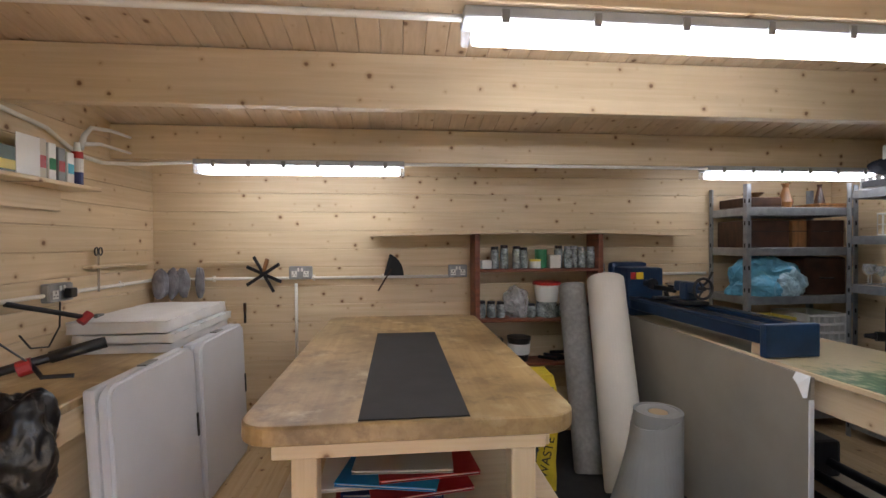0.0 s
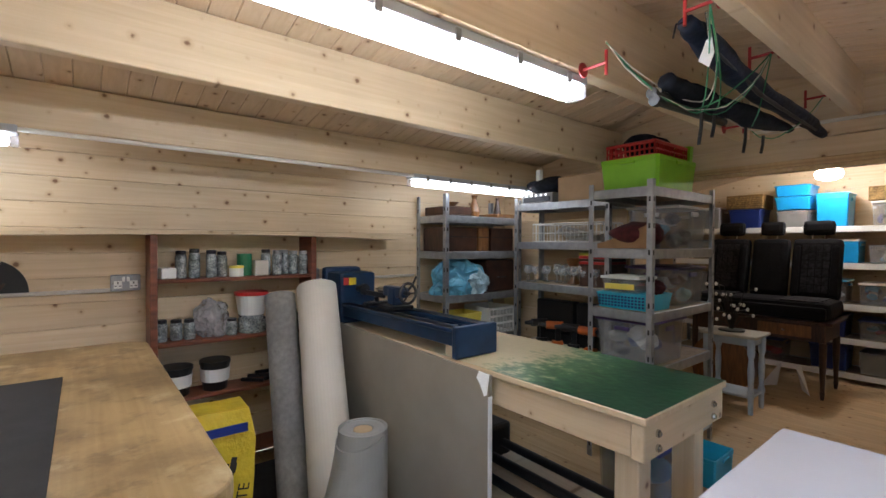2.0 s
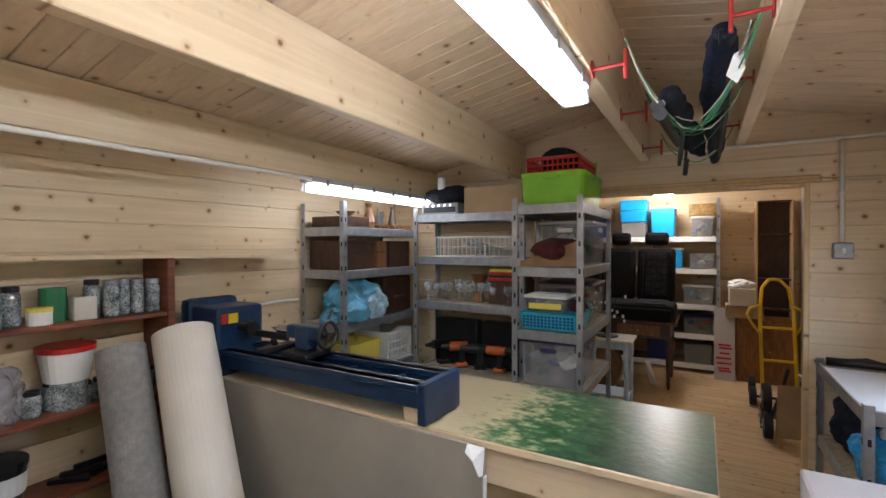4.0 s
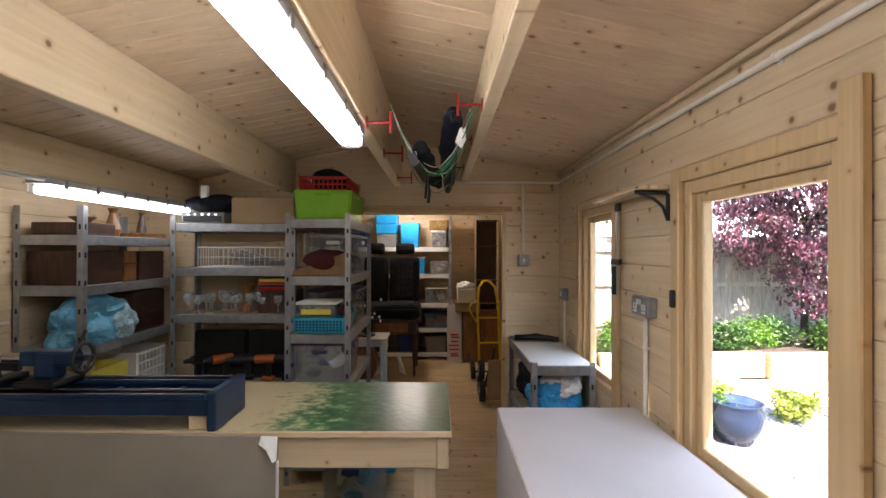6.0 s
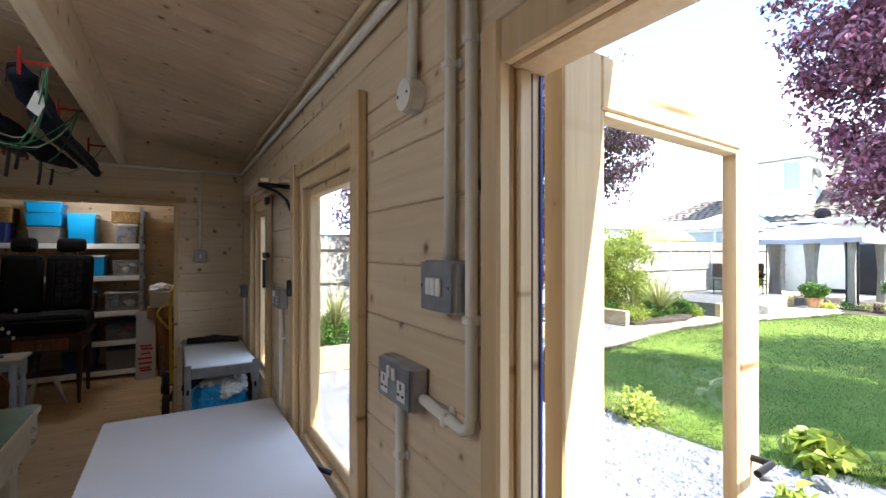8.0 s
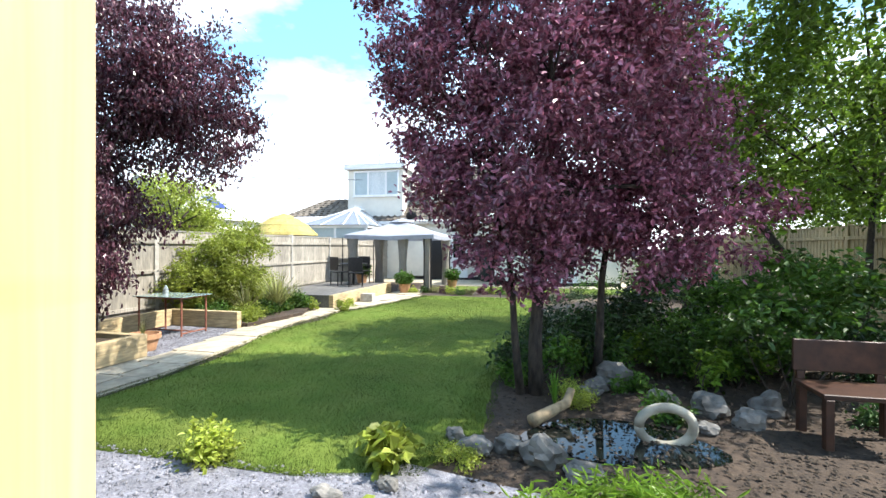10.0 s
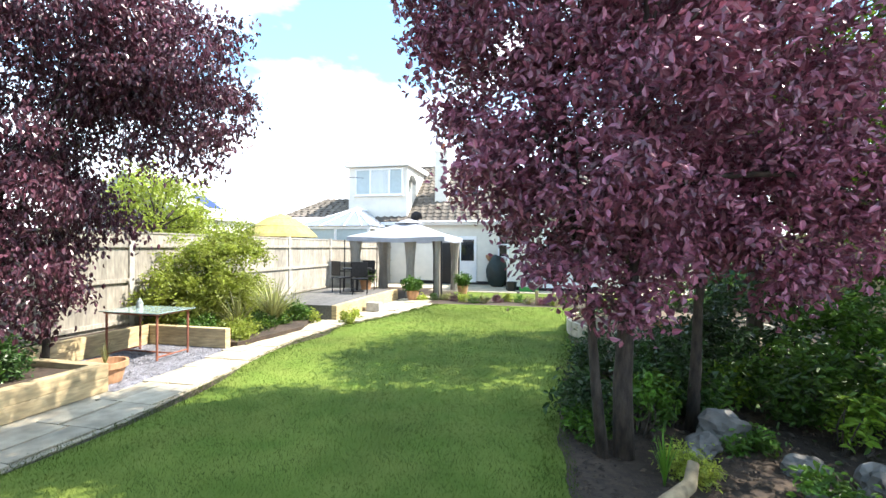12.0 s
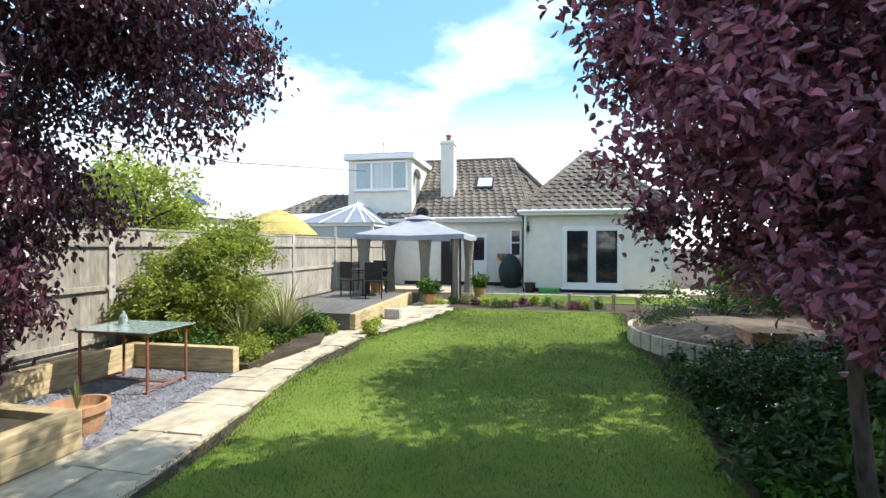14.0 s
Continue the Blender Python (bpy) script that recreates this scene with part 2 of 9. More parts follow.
CHROME = mat("bright_metal", (0.75, 0.75, 0.75), 0.25, 1.0, vary=0.1, scale=20)
WHITEP = mat("white_plastic", (0.78, 0.78, 0.76), 0.4, vary=0.04, scale=5)
CREAM = mat("cream_conduit", (0.80, 0.77, 0.70), 0.45, vary=0.06, scale=7)
BLACK = mat("black_plastic", (0.012, 0.012, 0.014), 0.4, vary=0.2, scale=10)
RUBBER = mat("black_rubber_mat", (0.022, 0.021, 0.022), 0.75, vary=0.2, scale=12, bump=0.2, bscale=300)
TUBE = mat("lit_diffuser", (0.88, 0.95, 1.0), 0.5, emit=3.4, vary=0.0)
TUBE2 = mat("dim_lit_diffuser", (0.88, 0.95, 1.0), 0.5, emit=1.8, vary=0.0)
TUBE3 = mat("dimmest_lit_diffuser", (0.88, 0.95, 1.0), 0.5, emit=1.1, vary=0.0)
LAMPB = mat("lamp_body_grey", (0.42, 0.43, 0.45), 0.5, vary=0.08)
BLUEM = mat("blue_lathe_enamel", (0.010, 0.040, 0.105), 0.35, 0.2, vary=0.2, scale=9, bump=0.05)


def worn_paint(m, edge, soft):
    """Lets the bare wood show through green paint, most of all towards its ragged edge along y."""
    nt = m.node_tree
    b = nt.nodes["Principled BSDF"]
    src = b.inputs["Base Color"].links[0].from_socket
    geo = nt.nodes.new("ShaderNodeNewGeometry")
    se = nt.nodes.new("ShaderNodeSeparateXYZ")
    nt.links.new(geo.outputs["Position"], se.inputs[0])
    total = None
    for sc, amp, det in ((4.0, 0.55, 4), (26.0, 0.9, 9)):
        ns = nt.nodes.new("ShaderNodeTexNoise")
        ns.inputs["Scale"].default_value, ns.inputs["Detail"].default_value, ns.inputs["Roughness"].default_value = sc, det, 0.7
        mp = nt.nodes.new("ShaderNodeMapping"); mp.inputs["Scale"].default_value = (1.0, 0.6, 1.0)
        nt.links.new(geo.outputs["Position"], mp.inputs[0]); nt.links.new(mp.outputs[0], ns.inputs["Vector"])
        k = nt.nodes.new("ShaderNodeMath"); k.operation = "MULTIPLY_ADD"
        k.inputs[1].default_value, k.inputs[2].default_value = amp, -amp / 2
        nt.links.new(ns.outputs["Fac"], k.inputs[0])
        if total is None:
            total = k.outputs[0]
        else:
            ad = nt.nodes.new("ShaderNodeMath"); ad.operation = "ADD"
            nt.links.new(total, ad.inputs[0]); nt.links.new(k.outputs[0], ad.inputs[1])
            total = ad.outputs[0]
    pos = nt.nodes.new("ShaderNodeMapRange")
    pos.inputs["From Min"].default_value, pos.inputs["From Max"].default_value = edge - soft * 1.8, edge + soft * 1.3
    pos.inputs["To Min"].default_value, pos.inputs["To Max"].default_value = -0.42, 0.42
    nt.links.new(se.outputs[1], pos.inputs["Value"])
    ad = nt.nodes.new("ShaderNodeMath"); ad.operation = "ADD"
    nt.links.new(total, ad.inputs[0]); nt.links.new(pos.outputs[0], ad.inputs[1])
    col = src
    for lo, hi, top, tone in ((-0.22, 0.10, 0.6, (0.10, 0.26, 0.10, 1)), (0.0, 0.16, 0.95, (0.50, 0.41, 0.25, 1))):
        k = nt.nodes.new("ShaderNodeMapRange")
        k.inputs["From Min"].default_value, k.inputs["From Max"].default_value, k.inputs["To Max"].default_value = lo, hi, top
        nt.links.new(ad.outputs[0], k.inputs["Value"])
        mx = nt.nodes.new("ShaderNodeMix"); mx.data_type = "RGBA"
        nt.links.new(k.outputs[0], mx.inputs["Factor"]); nt.links.new(col, mx.inputs[6])
        mx.inputs[7].default_value = tone
        col = mx.outputs[2]
    nt.links.new(col, b.inputs["Base Color"])


GREENP = mat("worn_green_paint", (0.014, 0.075, 0.035), 0.30, vary=0.4, scale=7, patches=0.15, color2=(0.006, 0.03, 0.016), bump=0.15, bscale=35)
worn_paint(GREENP, 1.53, 0.32)
BOARD = mat("grey_board", (0.30, 0.265, 0.215), 0.75, vary=0.08, scale=4, bump=0.05)
CARD = mat("pale_cardboard", (0.52, 0.49, 0.50), 0.7, vary=0.04, scale=3, bump=0.03)
BCARD = mat("brown_cardboard", (0.40, 0.27, 0.15), 0.8, vary=0.1, scale=6)
LIME = mat("lime_green_plastic", (0.22, 0.55, 0.02), 0.35, vary=0.08)
CYANP = mat("bright_blue_plastic", (0.01, 0.32, 0.70), 0.35, vary=0.08)
TURQ = mat("turquoise_plastic", (0.02, 0.42, 0.60), 0.4, vary=0.08)
NAVY = mat("dark_blue_plastic", (0.01, 0.03, 0.18), 0.4, vary=0.1)
YELLOW = mat("yellow_plastic", (0.75, 0.62, 0.10), 0.45, vary=0.06)
YPAINT = mat("yellow_enamel", (0.80, 0.55, 0.02), 0.35, vary=0.08)
REDP = mat("red_plastic", (0.45, 0.02, 0.02), 0.4, vary=0.1)
CLEARP = mat("frosted_clear_plastic", (0.50, 0.52, 0.55), 0.22, vary=0.1, alpha=0.24)
GREYP = mat("grey_plastic", (0.24, 0.24, 0.235), 0.5, vary=0.08)
FOLDW = mat("white_moulded_plastic", (0.62, 0.63, 0.67), 0.5, vary=0.05, scale=3, bump=0.12, bscale=250)
FOAM = mat("white_foam_wrap", (0.80, 0.80, 0.80), 0.6, vary=0.05, scale=8, bump=0.3, bscale=25)
PAPER = mat("cream_roll_paper", (0.60, 0.55, 0.48), 0.7, vary=0.06, scale=4)
FELT = mat("grey_felt", (0.24, 0.23, 0.22), 0.95, vary=0.12, scale=40, bump=0.3, bscale=180)
GREYSH = mat("grey_sheet_roll", (0.30, 0.29, 0.275), 0.6, vary=0.08, scale=5)
CLOTH = mat("dark_cloth", (0.02, 0.022, 0.03), 0.9, vary=0.2, scale=30, bump=0.3, bscale=200, spec=0.12)
SEATF = mat("charcoal_seat_fabric", (0.012, 0.012, 0.014), 0.9, vary=0.15, scale=60, bump=0.3, bscale=300, spec=0.12)
SEATC = mat("check_seat_fabric", (0.035, 0.035, 0.04), 0.9, vary=0.3, scale=40, bump=0.3, bscale=300, spec=0.12)
BLUEBAG = mat("light_blue_bag", (0.12, 0.42, 0.62), 0.45, vary=0.15, scale=14, bump=0.6, bscale=30)
GLASSM = glass("clear_glass")
JAR = mat("filled_jar_glass", (0.045, 0.065, 0.08), 0.08, vary=0.6, scale=150, color2=(0.42, 0.46, 0.45), alpha=0.95)
WINEG = mat("thin_glass", (0.70, 0.74, 0.76), 0.06, vary=0.1, scale=30, alpha=0.34)
INKBAR = mat("dark_ink", (0.02, 0.02, 0.02), 0.7, vary=0.05)
REDINK = mat("red_ink", (0.55, 0.02, 0.04), 0.6, vary=0.15)
SKIRT = mat("rope_green", (0.05, 0.28, 0.13), 0.8, vary=0.2)
REDM = mat("red_coated_hook", (0.38, 0.02, 0.02), 0.45, vary=0.1)
# outdoors
GRASS = mat("lawn_turf", (0.080, 0.128, 0.020), 0.9, spec=0.1, vary=0.22, scale=2.2, bump=0.35, bscale=160, color2=(0.122, 0.156, 0.032), patches=0.15)
BLADE = mat("grass_blades", (0.106, 0.163, 0.026), 0.75, vary=0.25, scale=2.5, rand=0.3, sub=0.45, spec=0.15)
SOIL = mat("dark_soil", (0.030, 0.020, 0.014), 0.95, vary=0.3, scale=14, bump=1.0, bscale=40, color2=(0.065, 0.045, 0.03))
SLATE = mat("slate_chippings", (0.10, 0.10, 0.12), 0.7, vary=0.3, scale=50, bump=1.0, bscale=70, color2=(0.19, 0.19, 0.21), rand=0.35)
PAVE = mat("sandstone_slab", (0.48, 0.42, 0.31), 0.85, vary=0.18, scale=7, bump=0.3, bscale=60, rand=0.12)
SLEEPER = mat("new_sleeper_timber", (0.54, 0.42, 0.235), 0.75, vary=0.22, scale=5, bump=0.3, stretch=(1, 1, 6), rand=0.1)
FENCEW = mat("weathered_fence_board", (0.37, 0.34, 0.285), 0.85, vary=0.2, scale=5, stretch=(5, 5, 1), bump=0.3, rand=0.14)
FENCEB = mat("brown_fence_board", (0.36, 0.285, 0.15), 0.85, vary=0.2, scale=5, stretch=(5, 5, 1), bump=0.3, rand=0.15)
CONC = mat("concrete", (0.42, 0.40, 0.36), 0.85, vary=0.15, scale=9, bump=0.2)
RENDER_W = mat("white_render", (0.74, 0.71, 0.63), 0.85, vary=0.05, scale=3, bump=0.15, bscale=80)
TILE = mat("brown_roof_tile", (0.085, 0.070, 0.058), 0.8, vary=0.3, scale=4, bump=0.2, rand=0.18, color2=(0.145, 0.125, 0.10))
UPVC = mat("white_upvc", (0.80, 0.80, 0.80), 0.35, vary=0.03)
DGLASS = mat("dark_window_glass", (0.02, 0.025, 0.03), 0.05, vary=0.2, spec=0.8)
BLIND = mat("pale_vertical_blind", (0.42, 0.50, 0.52), 0.5, vary=0.05)
CANVAS = mat("grey_gazebo_canvas", (0.40, 0.42, 0.48), 0.75, vary=0.08, scale=4, sub=0.3)
CURTAIN = mat("taupe_gazebo_curtain", (0.30, 0.27, 0.23), 0.9, vary=0.12, scale=6, stretch=(6, 6, 1), bump=0.4)
DECKW = mat("deck_board", (0.125, 0.12, 0.112), 0.75, vary=0.2, scale=5, stretch=(6, 1, 6), bump=0.2, rand=0.12)
PURPLE = mat("purple_leaf", (0.23, 0.085, 0.125), 0.28, vary=0.3, scale=3.0, rand=0.55, sub=0.12, color2=(0.11, 0.03, 0.05))
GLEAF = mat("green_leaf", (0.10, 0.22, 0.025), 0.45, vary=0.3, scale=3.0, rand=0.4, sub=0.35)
YLEAF = mat("yellow_green_leaf", (0.42, 0.50, 0.08), 0.45, vary=0.25, scale=3.0, rand=0.35, sub=0.48)
# GLEAF made lighter: the sunlight on the foliage is put into its colour
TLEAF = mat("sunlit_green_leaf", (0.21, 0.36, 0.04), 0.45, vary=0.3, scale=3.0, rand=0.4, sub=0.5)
DLEAF = mat("dark_green_leaf", (0.045, 0.105, 0.022), 0.42, vary=0.3, scale=4.0, rand=0.4, sub=0.25)
STRAP = mat("strap_leaf", (0.36, 0.37, 0.13), 0.5, vary=0.3, scale=3, rand=0.35, sub=0.25)
BARK = mat("grey_brown_bark", (0.075, 0.058, 0.045), 0.9, vary=0.35, scale=9, stretch=(3, 3, 1), bump=0.8, bscale=30)
ROCK = mat("grey_rock", (0.24, 0.23, 0.21), 0.85, vary=0.3, scale=7, bump=0.8, bscale=18)
TERRA = mat("terracotta", (0.46, 0.25, 0.13), 0.8, vary=0.2, scale=9, bump=0.2)
THATCH = mat("straw_parasol", (0.50, 0.40, 0.12), 0.85, vary=0.25, scale=10, stretch=(1, 1, 8))
POND = mat("pond_water", (0.01, 0.014, 0.012), 0.04, vary=0.2, scale=2)
GLAZED = mat("blue_glazed_pot", (0.012, 0.025, 0.06), 0.15, vary=0.2)
LEDGE = mat("brick_red", (0.28, 0.10, 0.06), 0.85, vary=0.2, scale=12)

# ---- helpers ----
def part(name, bm, material, parent=None, label="", smooth=False):
    me = bpy.data.meshes.new(name)
    bm.to_mesh(me)
    bm.free()
    me.materials.append(material)
    if smooth:
        me.shade_smooth()
    ob = new(name, me)
    if parent is not None:
        ob.parent = parent
    if label:
        ob["label"] = label
    return ob


BAY = [Matrix.Identity(4)]


def bay(dx=0.0, dy=0.0, dz=0.0, sx=1.0, sz=1.0):
    """The origin on which the things of one corner of the room are set out."""
    BAY[0] = Matrix.Translation((dx, dy, dz)) @ Matrix.Diagonal((sx, 1.0, sz, 1.0))


def thing(name, label, category, group="", kind=""):
    ob = new(name)
    ob.empty_display_size = 0.1
    ob.matrix_basis = BAY[0]
    return tagged(ob, label, category, group, kind)


def setting(ob, label="", category=""):
    return tagged(ob, label, category, kind="structure")


def box(bm, x0, x1, y0, y1, z0, z1, bevel=0.0, m=None):
    r = bmesh.ops.create_cube(bm, size=1.0)
    vs = r["verts"]
    for v in vs:
        v.co = Vector(((x0 + x1) / 2 + v.co.x * (x1 - x0), (y0 + y1) / 2 + v.co.y * (y1 - y0), (z0 + z1) / 2 + v.co.z * (z1 - z0)))
    if bevel:
        es = list({e for v in vs for e in v.link_edges})
        r = bmesh.ops.bevel(bm, geom=es, offset=bevel, segments=2 if bevel > 0.006 else 1, affect="EDGES", profile=0.6)
        vs = list({v for f in r["faces"] for v in f.verts} | {v for v in vs if v.is_valid})
    if m is not None:
        bmesh.ops.transform(bm, matrix=m, verts=[v for v in vs if v.is_valid])
    return vs


def B(*boxes, bevel=0.004, m=None):
    bm = bmesh.new()
    for b in boxes:
        box(bm, *b, bevel=bevel, m=m)
    return bm


def cyl(bm, p0, p1, r0, r1=None, seg=16, caps=True):
    p0, p1 = Vector(p0), Vector(p1)
    d = p1 - p0
    r = bmesh.ops.create_cone(bm, cap_ends=caps, segments=seg, radius1=r0, radius2=r0 if r1 is None else r1, depth=d.length)
    q = d.to_track_quat("Z", "Y").to_matrix().to_4x4()
    bmesh.ops.transform(bm, matrix=Matrix.Translation((p0 + p1) / 2) @ q, verts=r["verts"])
    return r["verts"]


def C(*cyls, seg=16):
    bm = bmesh.new()
    for c in cyls:
        cyl(bm, *c, seg=seg)
    return bm


def pipe(points, r, seg=10, bm=None, taper=1.0):
    """A tube along points, one ring a point, ends capped."""
    bm = bm or bmesh.new()
    pts = [Vector(p) for p in points]
    rings = []
    side = None
    for i, p in enumerate(pts):
        d = (pts[min(i + 1, len(pts) - 1)] - pts[max(i - 1, 0)]).normalized()
        if side is None:
            side = d.orthogonal().normalized()
        side = (side - d * side.dot(d)).normalized()
        up = d.cross(side)
        k = r * (1 + (taper - 1) * i / max(1, len(pts) - 1))
        rings.append([bm.verts.new(p + k * (math.cos(a) * side + math.sin(a) * up)) for a in [2 * math.pi * j / seg for j in range(seg)]])
    for a, b in zip(rings, rings[1:]):
        for j in range(seg):
            bm.faces.new((a[j], a[(j + 1) % seg], b[(j + 1) % seg], b[j]))
    bm.faces.new(rings[0][::-1]); bm.faces.new(rings[-1])
    return bm


def lathe(profile, centre, seg=24, bm=None, closed=True):
    """A turned shape from (radius, height) pairs."""
    bm = bm or bmesh.new()
    c = Vector(centre)
    rings = [[bm.verts.new(c + Vector((r * math.cos(2 * math.pi * j / seg), r * math.sin(2 * math.pi * j / seg), z))) for j in range(seg)] for r, z in profile]
    for a, b in zip(rings, rings[1:]):
        for j in range(seg):
            bm.faces.new((a[j], a[(j + 1) % seg], b[(j + 1) % seg], b[j]))
    if closed:
        bm.faces.new(rings[0][::-1]); bm.faces.new(rings[-1])
    return bm


def slab(outline, z0, z1, bm=None):
    """A flat plate with the outline given as (x, y) pairs."""
    bm = bm or bmesh.new()
    lo = [bm.verts.new((x, y, z0)) for x, y in outline]
    hi = [bm.verts.new((x, y, z1)) for x, y in outline]
    n = len(lo)
    bm.faces.new(lo[::-1]); bm.faces.new(hi)
    for i in range(n):
        bm.faces.new((lo[i], lo[(i + 1) % n], hi[(i + 1) % n], hi[i]))
    bmesh.ops.recalc_face_normals(bm, faces=bm.faces)
    return bm


def rounded(x0, x1, y0, y1, r, n=6):
    out = []
    for cx, cy, a0 in ((x1 - r, y1 - r, 0), (x0 + r, y1 - r, 90), (x0 + r, y0 + r, 180), (x1 - r, y0 + r, 270)):
        for i in range(n + 1):
            a = radians(a0 + 90 * i / n)
            out.append((cx + r * math.cos(a), cy + r * math.sin(a)))
    return out


def lump(centre, size, seed, rough=0.25, sub=3, squash=None):
    """An uneven rounded body."""
    bm = bmesh.new()
    bmesh.ops.create_icosphere(bm, subdivisions=sub, radius=1.0)
    off = Vector((seed * 3.7, seed * 1.3, seed * 2.1))
    for v in bm.verts:
        k = 1 + rough * noise.noise(v.co * 1.3 + off) + rough * 0.5 * noise.noise(v.co * 3.1 + off)
        v.co = Vector(centre) + Vector((v.co.x * size[0], v.co.y * size[1], v.co.z * size[2])) * k
    if squash is not None:
        for v in bm.verts:
            v.co.z = max(v.co.z, squash)
    return bm


def crumpled(centre, size, seed, base):
    """A slack plastic bag: many sharp folds, flat where it rests."""
    bm = bmesh.new()
    bmesh.ops.create_icosphere(bm, subdivisions=5, radius=1.0)
    off = Vector((seed * 2.3, seed * 0.7, seed * 1.9))
    for v in bm.verts:
        d = v.co.normalized()
        k = 1 + 0.32 * noise.noise(d * 1.3 + off) - 0.22 * abs(noise.noise(d * 2.6 + off)) - 0.07 * abs(noise.noise(d * 6.0 + off)) + 0.02 * noise.noise(d * 13.0 + off)
        p = Vector(centre) + Vector((d.x * size[0], d.y * size[1], d.z * size[2])) * k
        p.z = max(p.z, base)
        v.co = p
    return bm


_shared = {}


def plank_mesh(lx, ly, lz, ch, material):
    """A chamfered plank centred on its origin, shared between alike pieces."""
    key = (round(lx, 4), round(ly, 4), round(lz, 4), ch, material.name)
    if key not in _shared:
        bm = bmesh.new()
        box(bm, -lx / 2, lx / 2, -ly / 2, ly / 2, -lz / 2, lz / 2, bevel=ch)
        me = bpy.data.meshes.new("plank")
        bm.to_mesh(me); bm.free()
        me.materials.append(material)
        _shared[key] = me
    return _shared[key]


def plank(name, x0, x1, y0, y1, z0, z1, material, parent, ch=0.004):
    ob = new(name, plank_mesh(x1 - x0, y1 - y0, z1 - z0, ch, material))
    ob.parent = parent
    ob.matrix_basis = Matrix.Translation(((x0 + x1) / 2, (y0 + y1) / 2, (z0 + z1) / 2))
    return ob


def mesh_of(name, verts, faces, material, parent=None, smooth=False):
    me = bpy.data.meshes.new(name)
    me.from_pydata(verts, [], faces)
    me.materials.append(material)
    if smooth:
        me.shade_smooth()
    ob = new(name, me)
    if parent is not None:
        ob.parent = parent
    return ob

# ---- the workshop: shell ----
X0, X1, X2, Y0, Y1 = 0.49, 5.775, 9.05, 0.0, 3.40
RIDGE = 1.31
ROW = 0.135


def ceil_z(y):
    """Underside of the roof boards: a low ridge over the middle beam."""
    return 2.185 + 0.20 * y if y < RIDGE else 2.185 + 0.20 * (2 * RIDGE - y)


def cut_rows(length, top, holes):
    """Board pieces (a0, a1, z0, z1) over a wall with rectangular holes (a0, a1, z0, z1)."""
    out = []
    for i in range(int(top / ROW) + 1):
        z0, z1 = i * ROW, min((i + 1) * ROW, top)
        if z1 - z0 < 0.02:
            continue
        cuts = sorted({z0, z1, *[z for h in holes for z in h[2:] if z0 + 0.012 < z < z1 - 0.012]})
        for za, zb in zip(cuts, cuts[1:]):
            mid = (za + zb) / 2
            a = length[0]
            for h in sorted(h for h in holes if h[2] < mid < h[3]):
                if h[0] - a > 0.01:
                    out.append((a, h[0], za, zb))
                a = max(a, h[1])
            if length[1] - a > 0.01:
                out.append((a, length[1], za, zb))
    return out


def core(bm, length, top, holes, put):
    for a0, a1, z0, z1 in cut_rows(length, top, holes):
        put(bm, a0, a1, z0, z1)


DOOR = (1.44, 2.525, -0.02, 1.815)
WIN1 = (3.19, 3.905, 0.71, 1.825)
WIN2 = (4.60, 5.176, 0.71, 1.825)
OPEN = (0.44, 2.10, -0.02, 1.87)


def wall_y(name, y, side, xs, top, holes, label):
    """A wall along x. side: the way its boards face."""
    bm = bmesh.new()
    core(bm, xs, top, holes, lambda b, a0, a1, z0, z1: box(b, a0, a1, *sorted((y - side * 0.014, y - side * 0.06)), z0, z1))
    w = setting(part(name, bm, PX), label, "wall")
    for a0, a1, z0, z1 in cut_rows(xs, top, holes):
        plank("board", a0, a1, *sorted((y, y - side * 0.0145)), z0 + 0.0005, z1 - 0.0005, PX, w, 0.0035)
    return w


def wall_x(name, x, side, ys, top, holes, label):
    bm = bmesh.new()
    core(bm, ys, top, holes, lambda b, a0, a1, z0, z1: box(b, *sorted((x - side * 0.014, x - side * 0.05)), a0, a1, z0, z1))
    w = setting(part(name, bm, PY), label, "wall")
    for a0, a1, z0, z1 in cut_rows(ys, top, holes):
        plank("board", *sorted((x, x - side * 0.0145)), a0, a1, z0 + 0.0005, z1 - 0.0005, PY, w, 0.0035)
    return w


def gable(parent, x, side, name="gable"):
    """The board triangle between a cross wall and the roof."""
    bm = bmesh.new()
    a, b = sorted((x, x - side * 0.05))
    lo = [(Y0, 2.026), (Y1, 2.026)]
    hi = [(Y1, ceil_z(Y1)), (RIDGE, ceil_z(RIDGE)), (Y0, ceil_z(Y0))]
    pts = lo + hi
    va = [bm.verts.new((a, y, z)) for y, z in pts]
    vb = [bm.verts.new((b, y, z)) for y, z in pts]
    bm.faces.new(va); bm.faces.new(vb[::-1])
    for i in range(5):
        bm.faces.new((va[i], va[(i + 1) % 5], vb[(i + 1) % 5], vb[i]))
    bmesh.ops.recalc_face_normals(bm, faces=bm.faces)
    return part(name, bm, PY, parent)


wall_y("wall_south", Y0, 1, (X0 - 0.05, X2 + 0.05), 2.185, [DOOR, WIN1, WIN2], "pale varnished pine boards with knots, window side")
wall_y("wall_north", Y1, -1, (X0 - 0.05, X2 + 0.05), 2.027, [], "pale varnished pine boards with knots, behind the shelves")
w = wall_x("wall_west", X0, 1, (Y0, Y1), 2.025, [], "pale varnished pine boards with knots")
gable(w, X0, 1)
w = wall_x("wall_partition", X1, -1, (Y0, Y1), 2.025, [OPEN], "pine board partition with a wide opening")
gable(w, X1, -1)
w = wall_x("wall_east", X2, -1, (Y0, Y1), 2.025, [], "pine board wall of the store room")
gable(w, X2, -1)

